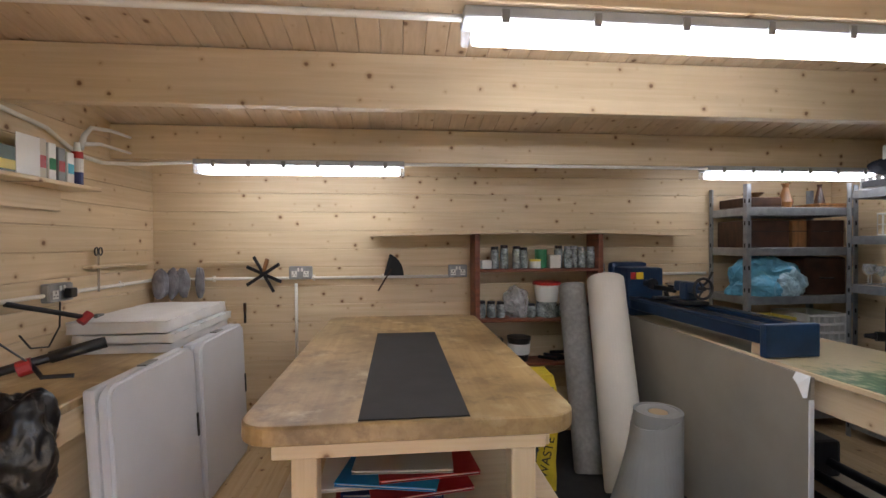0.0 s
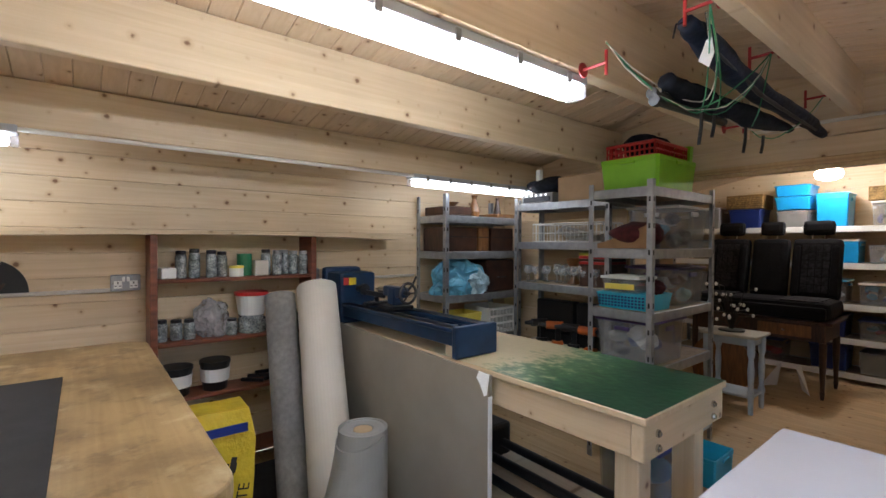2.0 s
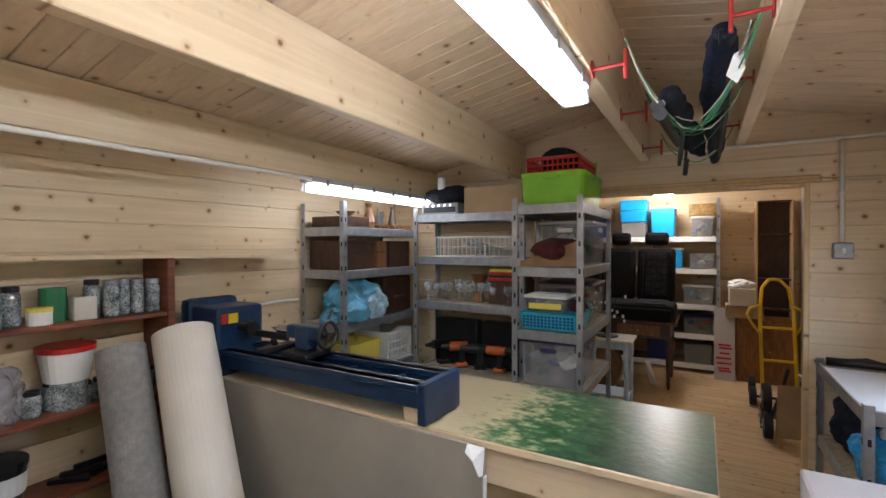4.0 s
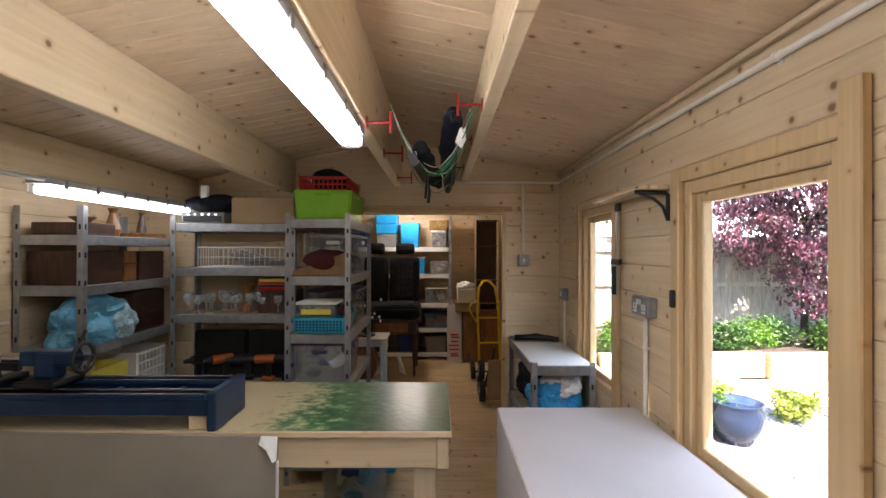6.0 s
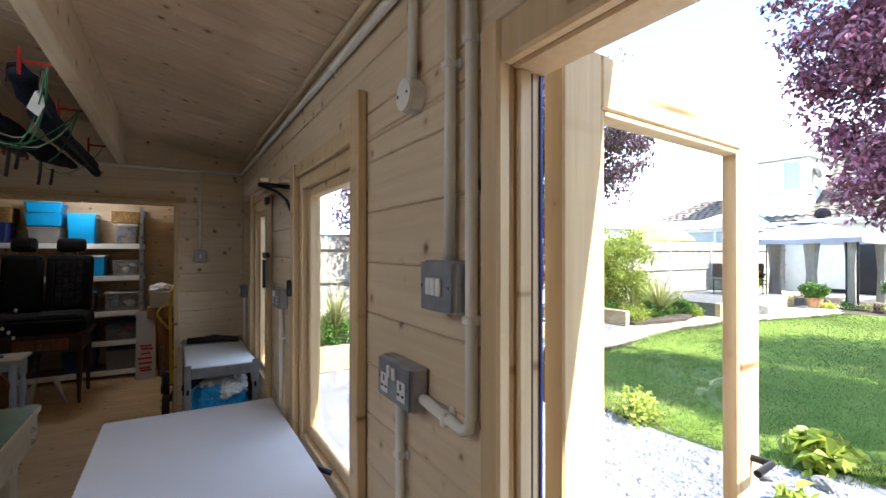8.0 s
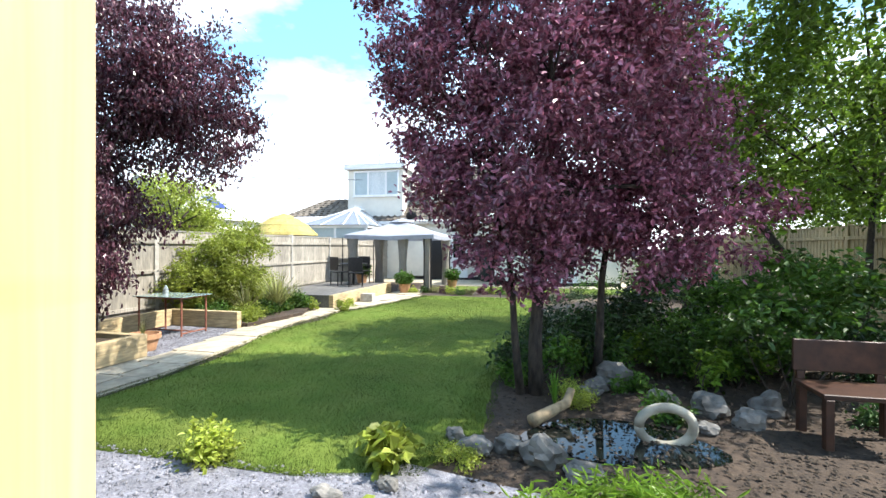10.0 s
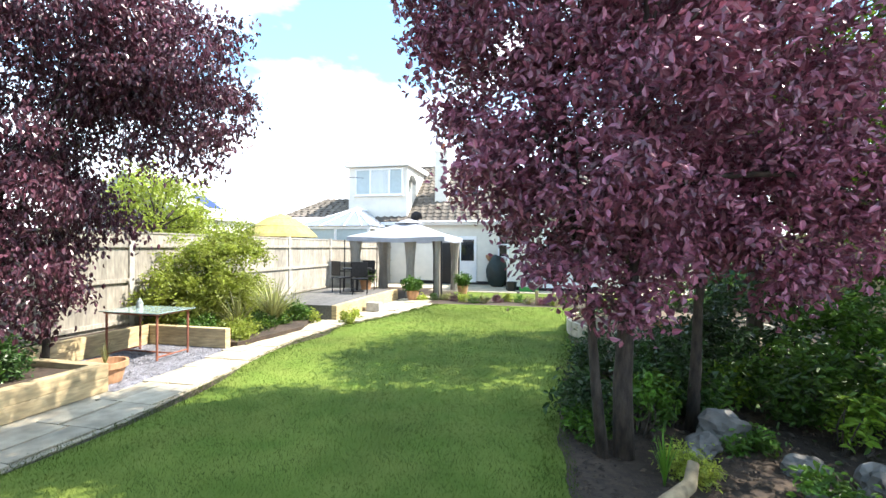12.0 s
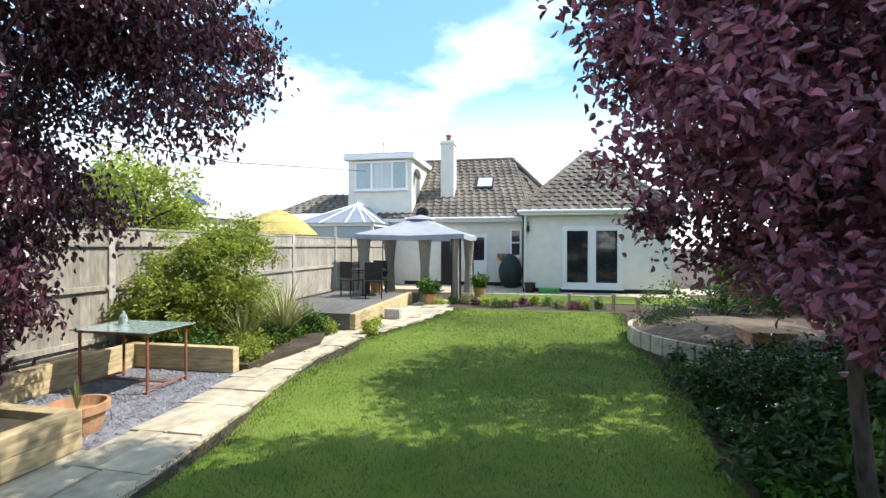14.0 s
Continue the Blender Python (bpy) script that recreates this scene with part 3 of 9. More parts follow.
# floor
bm = bmesh.new()
box(bm, X0 - 0.05, X2 + 0.05, Y0 - 0.06, Y1 + 0.06, -0.10, -0.02)
floor = setting(part("floor", bm, PFLOOR), "pale worn pine floorboards", "floor")
n = int((X2 - X0) / 0.12)
for i in range(n + 1):
    a = X0 + i * 0.12
    plank("floorboard", a, min(a + 0.119, X2), Y0, Y1, -0.0205, 0.0, PFLOOR, floor, 0.002)

# ceiling, boards run up the slope
def slope_board(bm, x0, x1, ya, yb, t0=0.0, t1=0.03, ch=0.004):
    za, zb = ceil_z(ya), ceil_z(yb)
    prof = [(x0, t0 + ch), (x0 + ch, t0), (x1 - ch, t0), (x1, t0 + ch), (x1, t1), (x0, t1)]
    A = [bm.verts.new((x, ya, za + t)) for x, t in prof]
    Bv = [bm.verts.new((x, yb, zb + t)) for x, t in prof]
    bm.faces.new(A[::-1]); bm.faces.new(Bv)
    for i in range(6):
        bm.faces.new((A[i], A[(i + 1) % 6], Bv[(i + 1) % 6], Bv[i]))


bm = bmesh.new()
a = X0 - 0.05
while a < X2 + 0.05:
    slope_board(bm, a, a + 0.0985, -0.30, RIDGE)
    slope_board(bm, a, a + 0.0985, RIDGE, Y1 + 0.1)
    a += 0.10
bmesh.ops.recalc_face_normals(bm, faces=bm.faces)
setting(part("ceiling", bm, PCEIL), "sloping tongue and groove pine ceiling boards", "ceiling")
bm = bmesh.new()
for ya, yb in ((-0.30, RIDGE), (RIDGE, Y1 + 0.1)):
    v = [bm.verts.new((x, y, ceil_z(y) + z)) for z in (0.045, 0.09) for x, y in ((X0 - 0.2, ya), (X2 + 0.2, ya), (X2 + 0.2, yb), (X0 - 0.2, yb))]
    for f in ((3, 2, 1, 0), (4, 5, 6, 7), (0, 1, 5, 4), (1, 2, 6, 5), (2, 3, 7, 6), (3, 0, 4, 7)):
        bm.faces.new([v[i] for i in f])
setting(part("roof", bm, DARKW), "roof covering over the boards", "roof")

# purlins
for y, z0, w in ((0.775, 2.12, 0.055), (RIDGE, 2.07, 0.062), (2.17, 2.015, 0.062), (2.95, 1.905, 0.062)):
    bm = B((X0 + 0.001, X1 - 0.001, y - w / 2, y + w / 2, z0, ceil_z(y) - 0.004), bevel=0.004)
    setting(part("roof_beam", bm, PX), "planed pine roof beam with knots", "beam")
bm = B((X0 + 0.002, X1 - 0.002, 0.001, 0.026, 2.157, 2.182), bevel=0.005)
setting(part("trim", bm, PX), "pine cornice strip", "trim")


def window_unit(name, hole, leafy, label):
    x0, x1, z0, z1 = hole
    w = setting(thing(name, label, "window"), label, "window")
    part("window_frame", B((x0, x0 + 0.045, -0.075, 0.004, z0, z1), (x1 - 0.045, x1, -0.075, 0.004, z0, z1), (x0 + 0.045, x1 - 0.045, -0.075, 0.004, z1 - 0.05, z1), (x0 + 0.045, x1 - 0.045, -0.075, 0.004, z0, z0 + 0.055)), FRAMEW, w)
    part("sash", B((x0 + 0.046, x0 + 0.085, -0.06, -0.02, z0 + 0.056, z1 - 0.051), (x1 - 0.085, x1 - 0.046, -0.06, -0.02, z0 + 0.056, z1 - 0.051), (x0 + 0.086, x1 - 0.086, -0.06, -0.02, z1 - 0.088, z1 - 0.051), (x0 + 0.086, x1 - 0.086, -0.06, -0.02, z0 + 0.056, z0 + 0.095)), FRAMEW, w)
    p = part("pane", B((x0 + 0.08, x1 - 0.08, -0.042, -0.036, z0 + 0.09, z1 - 0.082), bevel=0), GLASSM, w)
    p.visible_shadow = False
    # inside architrave
    part("architrave", B((x1, x1 + 0.06, 0.002, 0.030, z0 - 0.06, z1 + 0.055), bevel=0.004), FRAMEW, w)
    part("architrave", B((x0 - 0.065, x0, 0.002, 0.030, z0 - 0.06, z1 + (0.13 if leafy else 0.055)), bevel=0.004), FRAMEW, w)
    part("architrave", B((x0, x1, 0.002, 0.022, z1, z1 + 0.055), bevel=0.004), FRAMEW, w)
    return w


w1 = window_unit("window_1", WIN1, True, "tall pine framed window looking on the garden")
part("catch", B((3.915, 3.937, 0.031, 0.05, 1.325, 1.395)), BLACK, w1, "small black catch")
part("stay_handle", pipe([(3.45, 0.0, 0.775), (3.48, 0.035, 0.785), (3.55, 0.04, 0.772)], 0.009), DARKM, w1, "dark metal window stay")
w2 = window_unit("window_2", WIN2, False, "narrow tall pine framed window, lit bright")

# door opening and the open leaf
def door_1():
    d = setting(thing("door_1", "", "door"), "open glazed pine door standing out over the gravel", "door")
    x0, x1, _, z1 = DOOR
    for a, b in ((x1 - 0.014, x1), (x0, x0 + 0.04)):
        part("door_frame", B((a, b, -0.068, 0.001, -0.02, z1)), FRAMEW, d)
    part("door_frame", B((x0 + 0.04, x1 - 0.014, -0.068, 0.001, z1 - 0.014, z1)), FRAMEW, d)
    part("threshold", B((x0 + 0.04, x1 - 0.014, -0.10, 0.0, -0.06, 0.012)), FRAMEW, d)
    for a, b in ((x1 - 0.016, x1 + 0.034), (x0 - 0.062, x0)):
        part("architrave", B((a, b, 0.002, 0.028, 0.0, z1 + 0.06), bevel=0.005), FRAMEW, d)
    part("architrave", B((x0, x1 - 0.017, 0.002, 0.026, z1 - 0.012, z1 + 0.055), bevel=0.005), FRAMEW, d)
    part("stop_bead", B((x1 - 0.026, x1 - 0.0145, -0.032, -0.006, 0.013, z1 - 0.015), bevel=0.003), FRAMEW, d)
    # dark strips stand for the seal and for shadow in the rebate grooves
    for ya, mt in ((-0.036, DARKW), (-0.056, NAVY)):
        part("seal", B((x1 - 0.018, x1 - 0.0145, ya - 0.006, ya, 0.013, z1 - 0.015), bevel=0.001), mt, d, "dark strip for the seal and the shade in the grooves")
    # leaf, hinged on the east jamb, swung out
    m = pose(x1 + 0.027, -0.105, 0, 0, 0, -85.5)
    L, t = 0.785, 0.045
    leaf = part("leaf", B((0, 0.105, -t, 0, 0.02, 1.875), (L - 0.105, L, -t, 0, 0.02, 1.875), (0.105, L - 0.105, -t, 0, 1.775, 1.875), (0.105, L - 0.105, -t, 0, 0.02, 0.15), m=m), FRAMEW, d)
    part("bead", B((0.105, 0.118, -t + 0.004, -0.004, 0.15, 1.775), (L - 0.118, L - 0.105, -t + 0.004, -0.004, 0.15, 1.775), (0.118, L - 0.118, -t + 0.004, -0.004, 1.762, 1.775), (0.118, L - 0.118, -t + 0.004, -0.004, 0.15, 0.163), bevel=0.003, m=m), FRAMEW, leaf)
    p = part("pane", B((0.116, L - 0.116, -0.026, -0.020, 0.161, 1.764), bevel=0, m=m), GLASSM, leaf)
    p.visible_shadow = False
    hd = pipe([m @ Vector(c) for c in ((L - 0.05, -t, 0.98), (L - 0.05, -t - 0.045, 0.98), (L - 0.15, -t - 0.05, 0.985))], 0.009)
    part("handle", hd, DARKM, leaf, "dark metal lever handle")
    for z in (0.3, 0.95, 1.6):
        part("hinge", C((m @ Vector((-0.008, 0.006, z - 0.04)), m @ Vector((-0.008, 0.006, z + 0.04)), 0.005), seg=10), STEEL, leaf, "steel hinge")


door_1()
# lining of the opening to the store room
y0, y1, _, z1 = OPEN
for b in ((X1 - 0.004, X1 + 0.056, y0 - 0.001, y0 + 0.025, 0.0, z1), (X1 - 0.004, X1 + 0.056, y1 - 0.025, y1, 0.0, z1), (X1 - 0.004, X1 + 0.056, y0 + 0.025, y1 - 0.025, z1 - 0.025, z1), (X1 - 0.020, X1 - 0.0005, y0 - 0.05, y1 + 0.05, z1, z1 + 0.04)):
    setting(part("opening_trim", B(b), FRAMEW), "pine lining of the wide opening", "trim")


# ---- lamps ----
def tube_lamp(x0, x1, y, z, label, glow):
    """A closed batten lamp hung under a beam; z is its top."""
    l = thing("batten_lamp", label, "lamp", "batten lamps")
    part("body", B((x0, x1, y - 0.05, y + 0.05, z - 0.035, z), bevel=0.008), LAMPB, l)
    part("diffuser", B((x0 + 0.03, x1 - 0.03, y - 0.044, y + 0.044, z - 0.085, z - 0.0355), bevel=0.018), glow, l, "glowing white diffuser")
    for a, b in ((x0, x0 + 0.0295), (x1 - 0.0295, x1)):
        part("end_cap", B((a, b, y - 0.046, y + 0.046, z - 0.087, z - 0.0355), bevel=0.012), CLEARP, l, "clear end cap")
    n = 6
    for i in range(n):
        x = x0 + 0.12 + (x1 - x0 - 0.24) * i / (n - 1)
        for s in (-1, 1):
            part("clip", B((x - 0.012, x + 0.012, y + s * 0.0505 - 0.004, y + s * 0.0505 + 0.004, z - 0.05, z - 0.01), bevel=0.002), GREYP, l)
    return l


tube_lamp(0.985, 2.257, 2.915, 1.904, "long lit batten lamp under the rear beam", TUBE2)
tube_lamp(4.296, 5.60, 2.915, 1.904, "long lit batten lamp over the steel shelves", TUBE3)
tube_lamp(2.405, 4.03, 1.345, 2.069, "long lit batten lamp under the ridge beam", TUBE)

# ---- conduit on the walls ----
def conduit(name, pts, label, r=0.011):
    c = thing(name, label, "conduit")
    part("tube", pipe(pts, r, 10), CREAM, c, smooth=True)
    return c


def saddle(c, x, y, z, along, wall):
    """A two-lug clip. wall: axis the wall faces along with sign."""
    ax, s = wall
    d = [0.022, 0.022, 0.022]
    d[along] = 0.009
    d[ax] = 0.004
    p = [x, y, z]
    p[ax] += 0.0
    part("saddle", B((p[0] - d[0], p[0] + d[0], p[1] - d[1], p[1] + d[1], p[2] - d[2], p[2] + d[2]), bevel=0.003), CREAM, c)
    q = list(p)
    q[ax] += s * 0.013
    d[ax] = 0.012
    for i in range(3):
        if i != along and i != ax:
            d[i] = 0.013
    part("saddle_hoop", B((q[0] - d[0], q[0] + d[0], q[1] - d[1], q[1] + d[1], q[2] - d[2], q[2] + d[2]), bevel=0.004), CREAM, c)


zc = 1.14
c = conduit("wall_conduit", [(X0 + 0.016, 1.2, zc), (X0 + 0.016, Y1 - 0.05, zc), (X0 + 0.03, Y1 - 0.02, zc), (X0 + 0.06, Y1 - 0.015, zc), (2.64, Y1 - 0.015, zc)], "cream plastic conduit along the boards")
for x in (0.9, 1.6, 2.1):
    saddle(c, x, Y1 - 0.003, zc, 0, (1, -1))
for y in (2.6, 3.0):
    saddle(c, X0 + 0.003, y, zc, 1, (0, 1))
conduit("wall_conduit", [(3.74, Y1 - 0.015, zc), (4.66, Y1 - 0.015, zc)], "cream plastic conduit behind the lathe")
conduit("wall_conduit", [(1.475, Y1 - 0.015, 1.10), (1.475, Y1 - 0.015, 0.44)], "cream plastic conduit drop to the low socket")
conduit("lamp_conduit", [(2.257, 2.875, 1.885), (4.296, 2.875, 1.885)], "cream conduit between the batten lamps")
conduit("lamp_conduit", [(X0 + 0.016, 2.0, 2.0), (X0 + 0.018, 2.4, 1.96), (X0 + 0.02, 2.62, 1.87), (X0 + 0.03, 2.80, 1.86), (0.66, 2.885, 1.868), (0.985, 2.885, 1.885)], "cream conduit curving round the corner to a lamp")
conduit("lamp_conduit", [(X0 + 0.02, 1.345, 2.052), (2.405, 1.345, 2.052)], "cream conduit along the ridge beam")
c = conduit("eaves_conduit", [(X1 - 0.016, 1.25, 2.107), (X1 - 0.016, 0.05, 2.107), (X1 - 0.03, 0.02, 2.107), (X1 - 0.06, 0.015, 2.107), (2.95, 0.015, 2.107), (1.0, 0.015, 2.107)], "cream conduit under the eaves")
for x in (5.0, 4.2, 3.40, 2.6):
    saddle(c, x, 0.003, 2.107, 0, (1, 1))
c = conduit("wall_conduit", [(X1 - 0.016, 0.30, 2.10), (X1 - 0.016, 0.30, 1.51)], "cream conduit drop to a grey switch box")
saddle(c, X1 - 0.003, 0.30, 1.80, 2, (0, -1))
c = conduit("wall_conduit", [(2.82, 0.015, 2.10), (2.827, 0.015, 1.885)], "cream conduit to a round box")
c = conduit("wall_conduit", [(2.668, 0.015, 2.10), (2.672, 0.015, 1.495)], "cream conduit drop to the switch")
saddle(c, 2.672, 0.003, 1.86, 2, (1, 1))
c = conduit("wall_conduit", [(2.60, 0.015, 2.10), (2.60, 0.015, 1.235), (2.606, 0.015, 1.21), (2.625, 0.015, 1.20), (2.79, 0.015, 1.216)], "cream conduit bending into the double socket")
saddle(c, 2.60, 0.003, 1.88, 2, (1, 1)); saddle(c, 2.60, 0.003, 1.397, 2, (1, 1)); saddle(c, 2.68, 0.003, 1.204, 0, (1, 1))
c = conduit("wall_conduit", [(2.885, 0.015, 1.18), (2.885, 0.015, 0.05)], "cream conduit from the double socket to the floor")
saddle(c, 2.885, 0.003, 1.06, 2, (1, 1))
c = conduit("wall_conduit", [(4.214, 0.015, 1.25), (4.214, 0.015, 0.05)], "cream conduit below a metal socket")
saddle(c, 4.214, 0.003, 1.10, 2, (1, 1))
conduit("wall_conduit", [(5.56, 0.015, 1.18), (5.56, 0.015, 0.6)], "cream conduit below a grey box")


def round_box(x, z, label):
    b = thing("junction_box", label, "junction box", "round junction boxes")
    part("box", C(((x, 0.001, z), (x, 0.032, z), 0.036)), CREAM, b)
    part("lid", C(((x, 0.0325, z), (x, 0.037, z), 0.034)), CREAM, b)
    for s in (-1, 1):
        part("screw", C(((x + s * 0.022, 0.0372, z), (x + s * 0.022, 0.039, z), 0.004), seg=8), CHROME, b)


round_box(2.827, 1.848, "round cream junction box on the boards")
round_box(2.84, 2.11, "round cream junction box in the eaves conduit")


def wall_plate(name, c, w, h, wall, label, sockets=0, switches=0, body=None):
    """A surface box with a plate. wall: (axis, sign)."""
    b = thing(name, label, "switch" if not sockets else "socket", "electrical boxes")
    ax, s = wall
    u = 1 - ax

    def bx(du0, du1, d0, d1, z0, z1):
        r = [0] * 6
        r[2 * u], r[2 * u + 1] = c[u] + du0, c[u] + du1
        r[2 * ax], r[2 * ax + 1] = sorted((c[ax] + s * d0, c[ax] + s * d1))
        r[4], r[5] = c[2] + z0, c[2] + z1
        return tuple(r)

    part("box", B(bx(-w / 2, w / 2, 0.001, 0.042, -h / 2, h / 2), bevel=0.006), body or STEEL, b)
    part("plate", B(bx(-w / 2 + 0.003, w / 2 - 0.003, 0.0425, 0.046, -h / 2 + 0.003, h / 2 - 0.003), bevel=0.0015), body or STEEL, b)
    for i in range(sockets):
        o = (i - (sockets - 1) / 2) * w * 0.52
        part("socket_insert", B(bx(o - 0.019, o + 0.019, 0.0462, 0.0475, -0.030, 0.012), bevel=0.0005), WHITEP, b)
        for dx, dz, a, e in ((0, 0.001, 0.003, 0.006), (-0.010, -0.017, 0.005, 0.0025), (0.010, -0.017, 0.005, 0.0025)):
            part("pin_slot", B(bx(o + dx - a, o + dx + a, 0.0476, 0.0482, dz - e, dz + e), bevel=0), BLACK, b)
        part("rocker", B(bx(o * 0.30 - 0.007, o * 0.30 + 0.007, 0.0462, 0.053, 0.008, 0.034), bevel=0.002), WHITEP, b)
    for i in range(switches):
        o = (i - (switches - 1) / 2) * 0.0175
        part("rocker", B(bx(o - 0.0075, o + 0.0075, 0.0462, 0.053, -0.016, 0.016), bevel=0.002), WHITEP, b)
    for s2 in (-1, 1):
        part("screw", B(bx(s2 * w * 0.42 - 0.003, s2 * w * 0.42 + 0.003, 0.0462, 0.0475, -0.003, 0.003), bevel=0.001), CHROME, b)
    return b


wall_plate("double_socket", (2.857, 0.0, 1.232), 0.165, 0.092, (1, 1), "metal clad double socket with white inserts", 2)
wall_plate("light_switch", (2.672, 0.0, 1.4515), 0.115, 0.095, (1, 1), "metal clad three gang light switch", 0, 3)
wall_plate("double_socket", (4.214, 0.0, 1.295), 0.17, 0.092, (1, 1), "metal clad double socket between the windows", 2)
wall_plate("fused_outlet", (5.56, 0.0, 1.225), 0.09, 0.09, (1, 1), "grey metal outlet box beside the narrow window", 0, 1)
wall_plate("light_switch", (X1, 0.297, 1.478), 0.088, 0.088, (0, -1), "grey metal single switch box", 0, 1)
wall_plate("double_socket", (1.51, Y1, 1.18), 0.16, 0.092, (1, -1), "metal clad double socket on the rear boards", 2)
wall_plate("double_socket", (2.66, Y1, 1.18), 0.14, 0.092, (1, -1), "metal clad double socket beside the jar shelves", 2)
wall_plate("double_socket", (3.76, Y1, 1.18), 0.10, 0.092, (1, -1), "metal socket behind the lathe", 1)
wall_plate("double_socket", (X0, 2.45, 1.15), 0.16, 0.092, (0, 1), "metal clad double socket over the side bench", 2)
wall_plate("double_socket", (1.475, Y1, 0.40), 0.09, 0.09, (1, -1), "low metal socket on the rear boards", 1)


# ---- steel racks ----
def rack(name, x0, x1, y0, y1, h, levels, label, beam=None):
    beam = beam or STEEL
    r = thing(name, label, "shelving rack", "boltless steel racks")
    for x, sx in ((x0, 1), (x1, -1)):
        for y, sy in ((y0, 1), (y1, -1)):
            a = sorted((x, x + sx * 0.035)); b = sorted((y, y + sy * 0.035))
            t = 0.003
            bx = sorted((x, x + sx * t)); by = sorted((y, y + sy * t))
            p = part("post", B((a[0], a[1], by[0], by[1], 0.0, h), (bx[0], bx[1], min(by[1], b[1] if sy < 0 else by[1]) if sy > 0 else b[0], b[1] if sy > 0 else by[0], 0.0, h), bevel=0), STEEL, r)
            for i in range(int(h / 0.16)):
                z = 0.08 + i * 0.16
                xm = x + sx * 0.018
                part("slot", B((xm - 0.006, xm + 0.006, y - sy * 0.0012, y - sy * 0.0002, z - 0.015, z + 0.015), bevel=0), DARKM, p)
                ym = y + sy * 0.018
                part("slot", B((x - sx * 0.0012, x - sx * 0.0002, ym - 0.006, ym + 0.006, z - 0.015, z + 0.015), bevel=0), DARKM, p)
    for z in levels:
        for y, s in ((y0 + 0.0035, 1), (y1 - 0.0035, -1)):
            ys = sorted((y, y + s * 0.014))
            part("shelf_beam", B((x0 + 0.036, x1 - 0.036, ys[0], ys[1], z - 0.055, z + 0.004), (x0 + 0.036, x1 - 0.036, ys[0] + 0.004, ys[1] + 0.006 * (s > 0), z - 0.038, z - 0.034), bevel=0.002), beam, r)
        for x, s in ((x0 + 0.0035, 1), (x1 - 0.0035, -1)):
            xs = sorted((x, x + s * 0.014))
            part("shelf_beam", B((xs[0], xs[1], y0 + 0.036, y1 - 0.036, z - 0.055, z + 0.004), bevel=0.002), beam, r)
        part("shelf_board", B((x0 + 0.018, x1 - 0.018, y0 + 0.018, y1 - 0.018, z - 0.012, z - 0.002), bevel=0.001), MDF, r, "chipboard shelf panel")
    return r


bay(-0.035, -0.10)
RA = (4.72, 5.60, 3.09, 3.48)
rack("steel_rack", *RA, 1.80, (0.15, 0.62, 0.99, 1.34, 1.63), "galvanised steel rack with boxes and bags on its shelves")
bay(-0.205, -0.15)
RB = (5.60, 5.96, 2.17, 3.07)
rack("steel_rack", *RB, 1.80, (0.12, 0.56, 1.08, 1.42, 1.74), "galvanised steel rack with baskets and glasses")
bay(-0.055, -0.125)
RC = (5.16, 6.07, 1.69, 2.12)
rack("steel_rack", *RC, 1.80, (0.15, 0.645, 0.99, 1.375, 1.755), "galvanised steel rack full of plastic storage boxes")
bay(0.2, 0.0)
RD = (8.36, 8.83, 0.80, 3.00)
rack("steel_rack", *RD, 2.05, (0.10, 0.45, 0.80, 1.22, 1.60), "long steel rack with white shelves in the store room", WHITEP)
bay()
RE = (4.87, 5.755, 0.02, 0.41)
rack("steel_bench_rack", *RE, 0.87, (0.44, 0.845), "low steel rack with a pale top under the window")


# ---- work table ----
bay(0.05, -0.12, 0.0, 1.0, 1.022)
def work_table():
    t = thing("work_table", "solid wooden work table with rounded corners and a worn top", "table")
    bm = slab(rounded(1.72, 2.68, 1.36, 3.20, 0.10, 8), 0.825, 0.88)
    es = [e for e in bm.edges if len(e.link_faces) == 2 and abs(e.verts[0].co.z - e.verts[1].co.z) < 1e-5]
    bmesh.ops.bevel(bm, geom=es, offset=0.012, segments=3, affect="EDGES", profile=0.6)
    part("tabletop", bm, PBENCH, t, "scuffed honey coloured wood top")
    for x in (1.85, 2.50):
        for y in (1.46, 3.04):
            part("leg", B((x, x + 0.075, y, y + 0.075, 0.0, 0.755)), PZ, t)
    for x in (1.83, 2.575):
        part("side_rail", B((x, x + 0.04, 1.45, 3.13, 0.757, 0.823)), PY, t)
    for y in (1.44, 3.135):
        part("end_rail", B((1.80, 2.60, y, y + 0.035, 0.755, 0.825)), PX, t)
    part("shelf", B((1.78, 2.66, 1.42, 3.10, 0.55, 0.572)), PX, t, "plain pine lower shelf")
    part("shelf_rail", B((1.85, 2.57, 1.50, 1.53, 0.50, 0.549)), PX, t)
    part("foot_rail", B((1.86, 1.90, 1.54, 3.03, 0.10, 0.16)), PY, t)
    part("foot_rail", B((2.52, 2.56, 1.54, 3.03, 0.10, 0.16)), PY, t)


